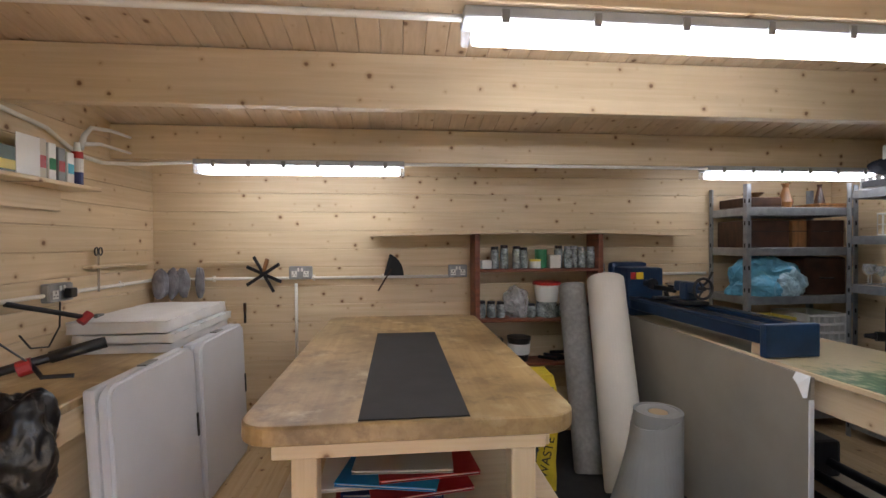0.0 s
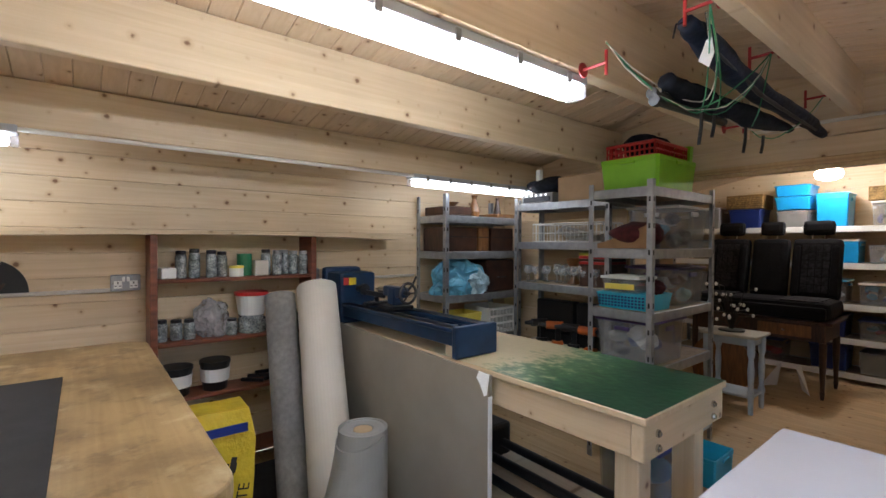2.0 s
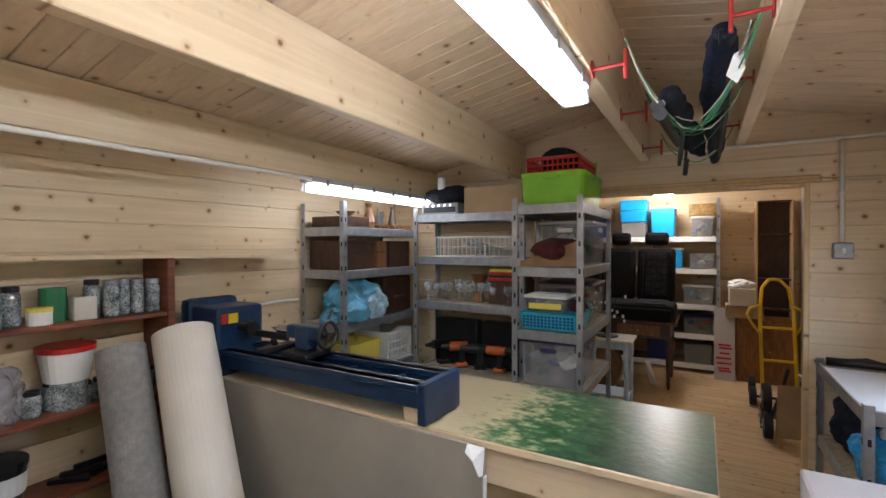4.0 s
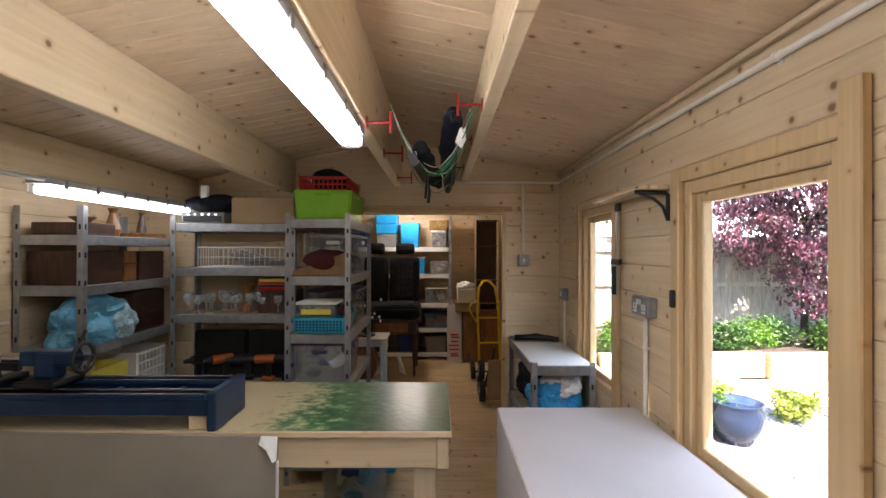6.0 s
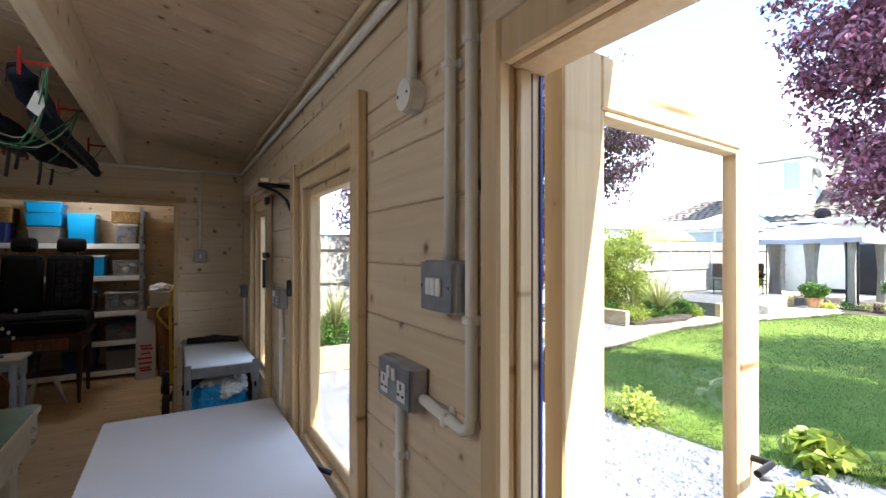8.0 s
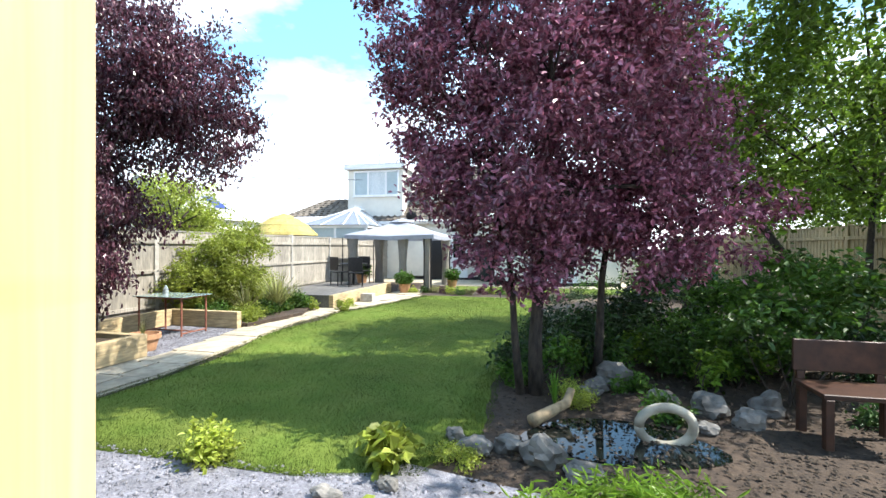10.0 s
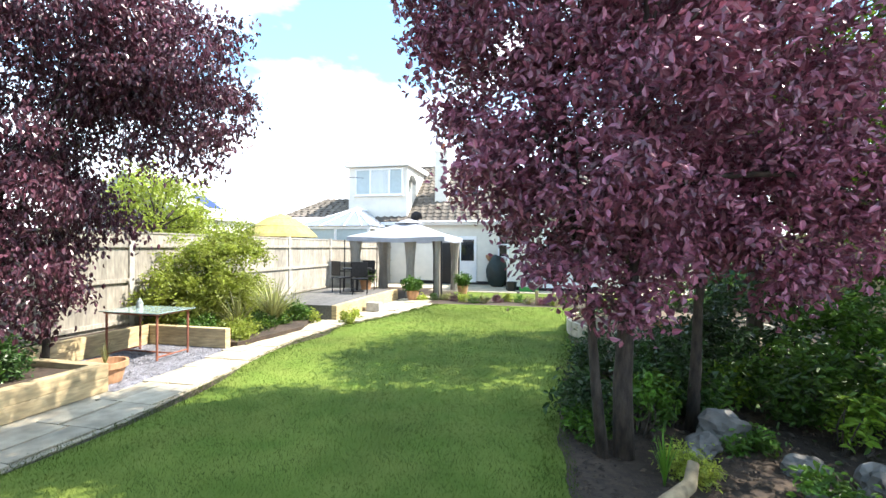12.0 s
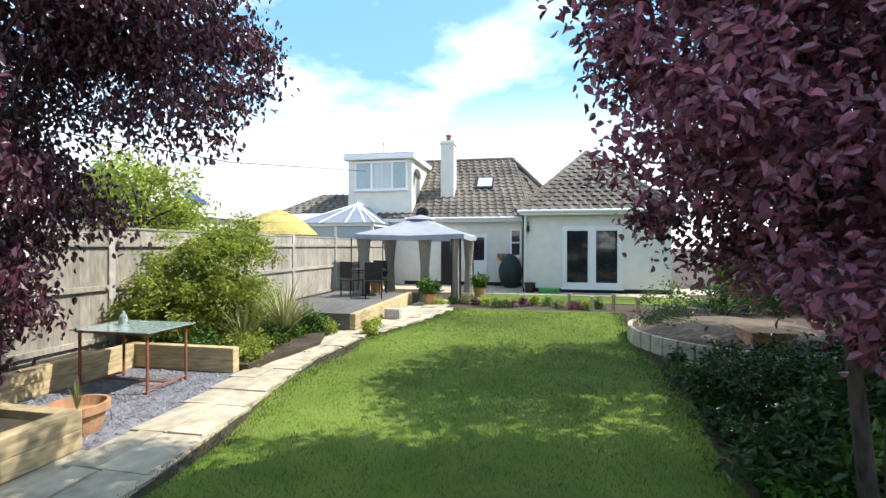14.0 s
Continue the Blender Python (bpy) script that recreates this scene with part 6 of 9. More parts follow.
# third rack
bay(-0.055, -0.125)
tub("lime_crate", "lime green storage crate on top of the rack", 5.52, 1.90, 1.76, 0.55, 0.40, 0.20, LIME)
lattice_basket("red_basket", "dark red plastic basket stacked on the lime crate", 5.28, 5.72, 1.74, 2.06, 1.962, 2.05, REDP, 0.03, 0.006)
t = thing("rag_heap", "dark cloth heap in the red basket", "cloth")
part("cloth", lump((5.50, 1.90, 2.055), (0.20, 0.14, 0.075), 6, 0.3, 3), CLOTH, t)
tub("lime_box", "small yellow-green box on the lime crate", 5.86, 1.86, 1.962, 0.16, 0.24, 0.12, LIME, handle=False)
tub("clear_box", "clear lidded box on the upper rack shelf", 5.80, 1.90, 1.38, 0.46, 0.36, 0.27, CLEARP, WHITEP, fill=PAPER)
t = thing("card_sheet", "curled brown card sheet leaning on the shelf", "card")
bm = bmesh.new()
row = []
for i in range(9):
    u = i / 8
    row.append([bm.verts.new((5.20 + 0.05 * math.sin(3 * u) + s * 0.003, 2.08 - 0.36 * u, 1.382 + zz * (0.03 + 0.13 * u))) for s, zz in ((0, 0.0), (0, 1.0), (1, 1.0), (1, 0.0))])
for a, b in zip(row, row[1:]):
    for k in range(4):
        bm.faces.new((a[k], a[(k + 1) % 4], b[(k + 1) % 4], b[k]))
bm.faces.new(row[0]); bm.faces.new(row[-1][::-1])
part("sheet", bm, mat("tan_card", (0.36, 0.20, 0.09), 0.8), t)
t = thing("cushion", "dark red and black patterned cushion on the rack", "cushion")
part("cushion", lump((5.38, 1.90, 1.475), (0.17, 0.16, 0.085), 14, 0.2, 3, squash=1.381), mat("dark_red_cloth", (0.10, 0.012, 0.015), 0.9, vary=0.3, scale=25), t, smooth=True)
tub("turquoise_basket", "turquoise pierced plastic basket on the rack", 5.34, 1.90, 0.996, 0.30, 0.37, 0.10, TURQ, handle=False)
t = bpy.data.objects["turquoise_basket"]
for k in range(4):
    for i in range(14):
        part("hole", B((5.184, 5.187, 1.75 + i * 0.0225, 1.764 + i * 0.0225, 1.013 + k * 0.019, 1.025 + k * 0.019), bevel=0), NAVY, t)
tub("food_tub", "clear tub with a yellow label on the basket", 5.33, 1.93, 1.098, 0.22, 0.26, 0.085, CLEARP, WHITEP, handle=False, fill=YELLOW)
part("label_band", B((5.213, 5.217, 1.83, 2.03, 1.12, 1.155), bevel=0), YELLOW, bpy.data.objects["food_tub"], "yellow label")
t = thing("cloth_bundle", "dark red wrapped bundle on the basket", "bundle")
part("wrapping", lump((5.36, 1.76, 1.135), (0.07, 0.05, 0.045), 17, 0.3, 3), bpy.data.materials["dark_red_cloth"], t)
tub("clear_box", "clear box with a purple lid on the rack", 5.78, 1.90, 0.996, 0.44, 0.36, 0.24, CLEARP, mat("purple_lid", (0.06, 0.03, 0.12), 0.4), fill=BROWNW)
tub("clear_box", "large clear box with a purple lid on the rack", 5.44, 1.90, 0.651, 0.48, 0.37, 0.26, CLEARP, bpy.data.materials["purple_lid"], fill=PAPER)
tub("clear_box", "clear box with a dark lid on the lowest shelf", 5.50, 1.90, 0.156, 0.50, 0.37, 0.30, CLEARP, NAVY, fill=CLOTH)

# low rack under the narrow window
bay(-0.2, 0.0, 0.07)
t = thing("soft_pouch", "black padded pouch lying on the low rack", "pouch")
part("pouch", pipe([(5.88, 0.38, 0.80), (5.86, 0.25, 0.805), (5.86, 0.12, 0.80), (5.80, 0.06, 0.795)], 0.022, 10), BLACK, t, smooth=True)
part("strap", pipe([(5.9, 0.36, 0.80), (5.92, 0.2, 0.82), (5.88, 0.10, 0.80)], 0.008, 8), BLACK, t)
part("top_sheet", B((4.885, 5.60, 0.03, 0.40, 0.8482, 0.8515), bevel=0.001), WHITEP, bpy.data.objects["steel_bench_rack"], "pale laminate top")
bay(-0.2, 0.0, 0.24)
t = thing("tool_bag", "blue and white tool bag on the low rack", "bag")
part("bag", crumpled((5.28, 0.22, 0.34), (0.20, 0.18, 0.18), 21, 0.2045), CYANP, t)
part("white_panel", crumpled((5.24, 0.20, 0.44), (0.15, 0.13, 0.09), 22, 0.3), FOAM, t)
t = thing("tool_bag", "dark green and black tool bag on the low rack", "bag")
part("bag", crumpled((5.62, 0.24, 0.36), (0.18, 0.17, 0.18), 24, 0.2045), CLOTH, t)

# shelf and clamps between the windows
bay(-0.105, 0.0, -0.04)
t = thing("slatted_shelf", "small slatted shelf on black brackets between the windows", "shelf")
for i in range(3):
    part("slat", B((4.08, 4.66, 0.030 + i * 0.042, 0.065 + i * 0.042, 1.85, 1.865), bevel=0.002), PX, t)
for x in (4.13,):
    part("bracket", pipe([(x, 0.008, 1.72), (x, 0.008, 1.83), (x, 0.02, 1.84), (x, 0.15, 1.842)], 0.009, 8), BLACK, t, "black curved bracket")
    part("bracket_curl", pipe([(x, 0.012, 1.73), (x, 0.03, 1.78), (x, 0.07, 1.815), (x, 0.135, 1.838)], 0.007, 8), BLACK, t)
t = thing("bar_clamp", "steel bar clamp with a dark grip hanging by the window", "clamp")
part("bar", B((4.592, 4.608, 0.035, 0.041, 1.35, 1.845)), STEEL, t)
part("jaw", B((4.55, 4.66, 0.03, 0.05, 1.52, 1.55), bevel=0.004), BLACK, t)
part("jaw", B((4.56, 4.61, 0.03, 0.05, 1.80, 1.84), bevel=0.004), BLACK, t)
part("grip", C(((4.635, 0.04, 1.36), (4.635, 0.04, 1.51), 0.013)), BLACK, t)
part("hook", pipe([(4.6, 0.002, 1.842), (4.6, 0.038, 1.842)], 0.004, 6), CHROME, t)


# ---- gear hung between the beams ----
bay(0.0, -0.12, -0.05)
def hung_gear():
    navy = mat("navy_nylon", (0.010, 0.018, 0.045), 0.6, vary=0.35, scale=14, bump=0.6, bscale=24, spec=0.25)

    def bag(pts, radii, seed):
        """A slack cloth tube with creases."""
        bm = bmesh.new()
        rings = []
        pts = [Vector(p) for p in pts]
        n, seg = 28, 14
        for i in range(n):
            u = i / (n - 1) * (len(pts) - 1)
            k = min(int(u), len(pts) - 2)
            p = pts[k].lerp(pts[k + 1], u - k)
            r = radii[k] + (radii[k + 1] - radii[k]) * (u - k)
            ring = []
            for j in range(seg):
                a = 2 * math.pi * j / seg
                q = 1 + 0.34 * noise.noise((i * 0.45, math.cos(a) * 1.2 + seed, math.sin(a) * 1.2))
                ring.append(bm.verts.new(p + Vector((0, math.cos(a) * r * q, math.sin(a) * r * q * 0.8))))
            rings.append(ring)
        for r0, r1 in zip(rings, rings[1:]):
            for j in range(seg):
                bm.faces.new((r0[j], r0[(j + 1) % seg], r1[(j + 1) % seg], r1[j]))
        bm.faces.new(rings[0][::-1]); bm.faces.new(rings[-1])
        return bm

    g = thing("rod_bag", "long navy rod bag slung between the beams", "bag", "slung bags")
    part("bag", bag([(4.02, 1.04, 2.19), (4.12, 1.04, 2.175), (4.5, 1.05, 2.125), (5.0, 1.04, 2.11), (5.45, 1.03, 2.10), (5.75, 1.03, 2.08)], [0.028, 0.045, 0.048, 0.045, 0.038, 0.020], 1.0), navy, g, smooth=True)
    part("draw_cord", pipe([(4.02, 1.04, 2.19), (3.97, 1.05, 2.17), (3.95, 1.05, 2.12)], 0.003, 6), BLACK, g)
    part("zip_flap", bag([(4.15, 1.02, 2.145), (4.7, 1.02, 2.08), (5.5, 1.01, 2.065)], [0.006, 0.010, 0.006], 5.0), BLACK, g)
    g = thing("rod_bag", "shorter black rod bag slung beside the navy one", "bag", "slung bags")
    part("bag", bag([(4.20, 1.19, 2.08), (4.32, 1.18, 2.065), (4.6, 1.16, 2.06), (5.0, 1.13, 2.06), (5.4, 1.10, 2.07)], [0.035, 0.05, 0.045, 0.05, 0.022], 3.0), CLOTH, g, smooth=True)
    part("end_ring", C(((4.180, 1.215, 2.045), (4.195, 1.213, 2.044), 0.012), seg=12), WHITEP, g, "white end ring")
    for k, (yy, zz) in enumerate(((1.225, 2.035), (1.215, 2.005))):
        part("rod_butt", C(((4.16, yy, zz), (4.75, yy - 0.03, zz + 0.01), 0.017), ((4.16, yy, zz), (4.19, yy, zz), 0.022), seg=12), BLACK, g)
    r = thing("bungee_cords", "green and pale elastic cords cradling the slung bags", "cord")
    random.seed(31)
    ends = (3.97, 4.55, 5.35)
    for i in range(11):
        xa, xb = random.choice(ends), random.choice(ends)
        low = random.uniform(1.975, 2.02)
        pa, pb = Vector((xa, 1.30, 2.20)), Vector((xb, 0.95, 2.20))
        pts = []
        xm = min(max((xa + xb) / 2 + random.uniform(-0.25, 0.25), 4.35), 5.2)
        for k in range(13):
            u = k / 12
            p = pa.lerp(pb, u)
            s = math.sin(math.pi * u) ** 0.8
            pts.append((p.x + (xm - (xa + xb) / 2) * s, p.y, 2.20 + (low - 2.20) * s + random.uniform(-0.006, 0.006)))
        part("cord", pipe(pts, 0.0026, 6), SKIRT if i % 4 else PAPER, r)
    for i, (x, z) in enumerate(((4.45, 1.87), (4.58, 1.92), (4.95, 1.90), (5.2, 1.93))):
        part("strap", pipe([(x, 1.16, 2.02), (x + 0.01, 1.165, (z + 2.02) / 2), (x, 1.17, z)], 0.007, 6), BLACK, r)
    part("clip", pipe([(4.0, 0.97, 2.19), (4.06, 0.985, 2.15), (4.12, 1.0, 2.12)], 0.006, 6), CHROME, r, "steel snap hook")
    bm = bmesh.new()
    vv = [bm.verts.new(p) for p in ((4.08, 0.985, 2.145), (4.10, 1.01, 2.14), (4.09, 1.03, 2.075), (4.10, 1.0, 2.05), (4.09, 0.98, 2.09))]
    bm.faces.new(vv)
    bmesh.ops.solidify(bm, geom=bm.faces[:], thickness=0.0015)
    part("tag", bm, WHITEP, r, "white paper tag")
    for x in (3.97, 4.55, 5.35):
        for y, s, z in ((1.398, -1, 2.125), (0.923, 1, 2.20)):
            k = thing("beam_hook", "red coated hook screwed into the beam", "hook", "red beam hooks")
            part("shank", C(((x, y, z), (x, y + s * 0.10, z), 0.006), seg=8), REDM, k)
            part("cross_bar", C(((x, y + s * 0.10, z - 0.045), (x, y + s * 0.10, z + 0.045), 0.006), seg=8), REDM, k)
            part("plate", C(((x, y, z), (x, y + s * 0.004, z), 0.028), seg=16), REDM, k)


hung_gear()

# ---- store room ----
bay(0.2, 0.0)
l = thing("ceiling_lamp", "small lit lamp under the store room ceiling", "lamp")
zc = ceil_z(1.37)
part("base", C(((8.1, 1.37, zc - 0.03), (8.1, 1.37, zc - 0.002), 0.06), seg=24), WHITEP, l)
part("stem", C(((8.1, 1.37, 2.17), (8.1, 1.37, zc - 0.03), 0.012), seg=12), WHITEP, l)
part("globe", lathe([(0.05, 0.06), (0.10, 0.03), (0.115, 0.0), (0.10, -0.04), (0.05, -0.06), (0.01, -0.062)], (8.1, 1.37, 2.12), 24), mat("store_lamp_glow", (1.0, 0.96, 0.90), 0.5, emit=8.0, vary=0), l, "glowing white globe")


def car_seat():
    s = thing("car_seat", "charcoal check rear car seat resting on a table", "car seat")
    z = 0.715
    part("cushion", B((7.42, 8.02, 1.22, 2.44, z, z + 0.17), bevel=0.06), SEATF, s)
    for y in (1.45, 2.21):
        for k in range(4):
            part("cushion_pad", B((7.45 + k * 0.13, 7.565 + k * 0.13, y - 0.15, y + 0.15, z + 0.165, z + 0.18), bevel=0.007), SEATC, s)
    part("front_roll", B((7.385, 7.45, 1.24, 2.42, z + 0.01, z + 0.13), bevel=0.03), SEATF, s)
    for y, w in ((1.44, 0.20), (1.83, 0.17), (2.22, 0.20)):
        m = pose(8.02, y, z + 0.46, 0, 13, 0)
        bk = part("backrest", B((-0.07, 0.06, -w, w, -0.32, 0.30), bevel=0.055, m=m), SEATF, s)
        if w > 0.18:
            for q in (-1, 1):
                part("side_bolster", B((-0.10, -0.03, q * 0.155 - 0.035, q * 0.155 + 0.035, -0.30, 0.22), bevel=0.03, m=m), SEATF, bk)
            for k in range(6):
                for j in range(4):
                    part("check_pad", B((-0.080, -0.0702, -0.112 + j * 0.056, -0.062 + j * 0.056, -0.26 + k * 0.082, -0.184 + k * 0.082), bevel=0.004, m=m), SEATC, bk)
        part("headrest", B((-0.06, 0.05, -w * 0.64, w * 0.64, 0.34, 0.49), bevel=0.045, m=m), SEATF, s)
        for q in (-0.05, 0.05):
            part("headrest_stem", B((-0.006, 0.006, q - 0.006, q + 0.006, 0.28, 0.36), bevel=0, m=m), CHROME, s)


car_seat()


def side_table():
    t = thing("wooden_desk", "dark wooden side table carrying the car seat", "table")
    part("tabletop", B((7.42, 8.10, 1.20, 2.45, 0.685, 0.713), bevel=0.006), DARKW, t)
    part("apron", B((7.48, 8.04, 1.26, 2.39, 0.52, 0.684), bevel=0.003), DARKW, t)
    part("drawer_front", B((7.472, 7.479, 1.36, 1.78, 0.55, 0.66), bevel=0.002), BROWNW, t)
    for y in (1.28, 2.37):
        for x in (7.5, 8.02):
            part("leg", lathe([(0.012, 0.0), (0.02, 0.06), (0.016, 0.08), (0.026, 0.3), (0.03, 0.52)], (x, y, 0), 14), DARKW, t)
    part("knob", C(((7.471, 1.57, 0.605), (7.455, 1.57, 0.605), 0.012), seg=12), CHROME, t)


side_table()


bay(0.23, 0.09)


def white_stool():
    t = thing("painted_stool", "pale blue painted stool with a worn wooden top", "stool")
    part("top", B((6.50, 6.86, 1.42, 1.86, 0.63, 0.655), bevel=0.006), mat("worn_pale_paint", (0.55, 0.52, 0.44), 0.6, vary=0.15, scale=6), t)
    PB = mat("pale_blue_paint", (0.42, 0.52, 0.62), 0.55, vary=0.1, scale=8)
    for x in (6.55, 6.81):
        for y in (1.47, 1.81):
            part("leg", lathe([(0.018, 0.0), (0.02, 0.12), (0.028, 0.16), (0.018, 0.2), (0.026, 0.36), (0.018, 0.46), (0.028, 0.50), (0.028, 0.629)], (x, y, 0), 14), PB, t)
    part("apron", B((6.56, 6.80, 1.465, 1.815, 0.56, 0.629), bevel=0.003), PB, t)
    part("low_shelf", B((6.54, 6.82, 1.46, 1.82, 0.13, 0.15), bevel=0.003), PB, t)


white_stool()
t = thing("potted_ornament", "dark ornamental stems with white buds on the stool", "ornament")
random.seed(12)
for i in range(22):
    bm = bmesh.new()
    e = (6.68 + random.uniform(-0.16, 0.16), 1.66 + random.uniform(-0.16, 0.16), 0.72 + random.uniform(0.02, 0.36))
    pipe([(6.68, 1.66, 0.66), ((6.68 + e[0]) / 2, (1.66 + e[1]) / 2, e[2] - 0.02), e], 0.004, 5, bm)
    part("stem", bm, BLACK, t)
    part("bud", lump(e, (0.014, 0.014, 0.018), i, 0.1, 1), WHITEP, t)
part("base", lathe([(0.10, 0.0005), (0.10, 0.012), (0.02, 0.018)], (6.68, 1.66, 0.6555), 18), BLACK, t)
bay(0.2, 0.0)
t = thing("round_barrel", "dark round wooden tub behind the stool", "tub")
part("tub", C(((7.05, 1.95, 0.27), (7.25, 1.95, 0.27), 0.26), seg=28), DARKW, t)
part("hoop", C(((7.04, 1.95, 0.27), (7.06, 1.95, 0.27), 0.272), seg=28), BROWNW, t)
t = thing("folded_card", "white folded card wedges on the floor", "card")
for s, y in ((1, 1.50), (-1, 1.66)):
    bm = bmesh.new()
    a = [bm.verts.new(p) for p in ((7.7, y - 0.02, 0.24), (7.66, y + 0.02 * s, 0.24), (7.55, y - 0.12 * s, 0.0), (7.72, y - 0.02 * s, 0.0))]
    b = [bm.verts.new(v.co + Vector((0.012, 0.0, 0.0))) for v in a]
    bm.faces.new(a); bm.faces.new(b[::-1])
    for i in range(4):
        bm.faces.new((a[i], a[(i + 1) % 4], b[(i + 1) % 4], b[i]))
    part("wedge", bm, WHITEP, t)

# boxes on the long rack
rows = {1.606: ((0.98, 0.24, CLEARP, WHITEP, 0.22), (1.40, 0.28, CYANP, CYANP, 0.33), (1.74, 0.30, GREYP, GREYP, 0.16), (2.20, 0.34, NAVY, NAVY, 0.20), (2.62, 0.34, GREYP, WHITEP, 0.24)),
        1.226: ((0.98, 0.28, CLEARP, None, 0.18), (1.26, 0.16, CYANP, WHITEP, 0.22), (2.6, 0.4, CLEARP, GREYP, 0.22)),
        0.806: ((1.02, 0.34, CLEARP, WHITEP, 0.20), (1.42, 0.3, CLEARP, CYANP, 0.22), (2.6, 0.4, GREYP, GREYP, 0.22)),
        0.456: ((1.02, 0.34, CLEARP, NAVY, 0.18), (1.42, 0.30, NAVY, NAVY, 0.2), (2.0, 0.4, GREYP, GREYP, 0.2), (2.6, 0.4, CLEARP, GREYP, 0.2)),
        0.106: ((1.02, 0.32, GREYP, None, 0.22), (1.42, 0.32, NAVY, NAVY, 0.24), (2.0, 0.4, CLEARP, NAVY, 0.22), (2.6, 0.4, GREYP, WHITEP, 0.22))}
names = {CLEARP.name: "clear", CYANP.name: "bright blue", NAVY.name: "dark blue", GREYP.name: "grey"}
for z, row in rows.items():
    for y, w, mt, lid, h in row:
        tub("storage_box", names[mt.name] + " plastic storage box on the store room rack", 8.58, y, z, w * 0.96, 0.36, h, mt, lid, "store room boxes", 90, fill=PAPER if mt is CLEARP else None)
tub("storage_box", "blue lidded storage box stacked on a grey one", 8.58, 1.74, 1.606 + 0.195, 0.32, 0.36, 0.12, CYANP, CYANP, "store room boxes", 90)
tub("storage_box", "blue lidded storage box stacked on top", 8.58, 1.74, 1.606 + 0.345, 0.32, 0.36, 0.10, CYANP, CYANP, "store room boxes", 90)


def wicker(cx, cy, z, w, d, h, label):
    t = thing("wicker_basket", label, "basket", "wicker baskets")
    W = bpy.data.materials.get("wicker") or mat("wicker", (0.36, 0.22, 0.07), 0.7, vary=0.3, scale=60, bump=0.8, bscale=120)
    for k in range(7):
        zz = z + 0.012 + (h - 0.02) * k / 6
        part("weave", pipe([(cx - w / 2, cy - d / 2, zz), (cx + w / 2, cy - d / 2, zz), (cx + w / 2, cy + d / 2, zz), (cx - w / 2, cy + d / 2, zz), (cx - w / 2, cy - d / 2, zz)], 0.013, 6), W, t)
    part("base", B((cx - w / 2, cx + w / 2, cy - d / 2, cy + d / 2, z + 0.001, z + 0.012)), W, t)


wicker(8.58, 0.98, 1.606 + 0.245, 0.36, 0.26, 0.14, "wicker basket on a clear box")
wicker(8.58, 2.20, 1.606 + 0.225, 0.36, 0.36, 0.16, "wicker basket on a dark blue box")
# leaning panel, cartons, cabinet, hand truck
t = thing("leaning_panel", "pale board with red scrawled marks leaning by the rack", "board")
m = pose(8.16, 0.0, 0.0, 0, 7, 0)
part("panel", B((0.0, 0.018, 0.66, 0.86, 0.0, 0.80), bevel=0.002, m=m), CARD, t)
random.seed(3)
for i in range(7):
    z = 0.10 + i * 0.045
    part("red_mark", B((-0.0022, -0.0004, 0.69 + random.uniform(0, 0.03), 0.80 + random.uniform(-0.02, 0.04), z, z + 0.022), bevel=0, m=m @ pose(0, 0, 0, random.uniform(-2, 2), 0, 0)), REDINK, t)
carton("open_carton", "small brown carton with white paper stuffing", 8.12, 8.40, 0.48, 0.72, 0.842, 1.03, PAPER)
t = thing("paper_stuffing", "crumpled white paper in the carton", "paper")
part("paper", lump((8.26, 0.60, 1.07), (0.12, 0.12, 0.06), 33, 0.5, 3), FOAM, t)
carton("brown_carton", "brown carton beneath the small one", 8.22, 8.46, 0.40, 0.75, 0.70, 0.84, BCARD)


def cabinet():
    c = thing("wooden_cabinet", "brown panelled wooden cabinet in the store room", "cabinet")
    part("body", B((8.22, 8.62, 0.12, 0.64, 0.0, 0.69), bevel=0.005), BROWNW, c)
    for a, b in ((0.135, 0.37), (0.385, 0.625)):
        d = part("door", B((8.205, 8.2195, a, b, 0.03, 0.66), bevel=0.003), BROWNW, c)
        part("door_panel", B((8.198, 8.2045, a + 0.045, b - 0.045, 0.09, 0.60), bevel=0.003), BROWNW, d)
        part("knob", C(((8.204, b - 0.02, 0.36), (8.185, b - 0.02, 0.36), 0.010), seg=10), CHROME, d)


cabinet()
t = thing("tall_bookcase", "tall narrow dark bookcase behind the cabinet", "bookcase")
part("back", B((8.80, 8.84, 0.10, 0.42, 0.0, 2.02)), DARKW, t)
for y in (0.085, 0.42):
    part("side", B((8.64, 8.84, y, y + 0.02, 0.0, 2.02)), FRAMEW, t)
for z in (0.02, 0.75, 1.10, 1.62, 2.0):
    part("shelf", B((8.65, 8.80, 0.105, 0.42, z, z + 0.02)), DARKW, t)


bay(-0.2, 0.06)


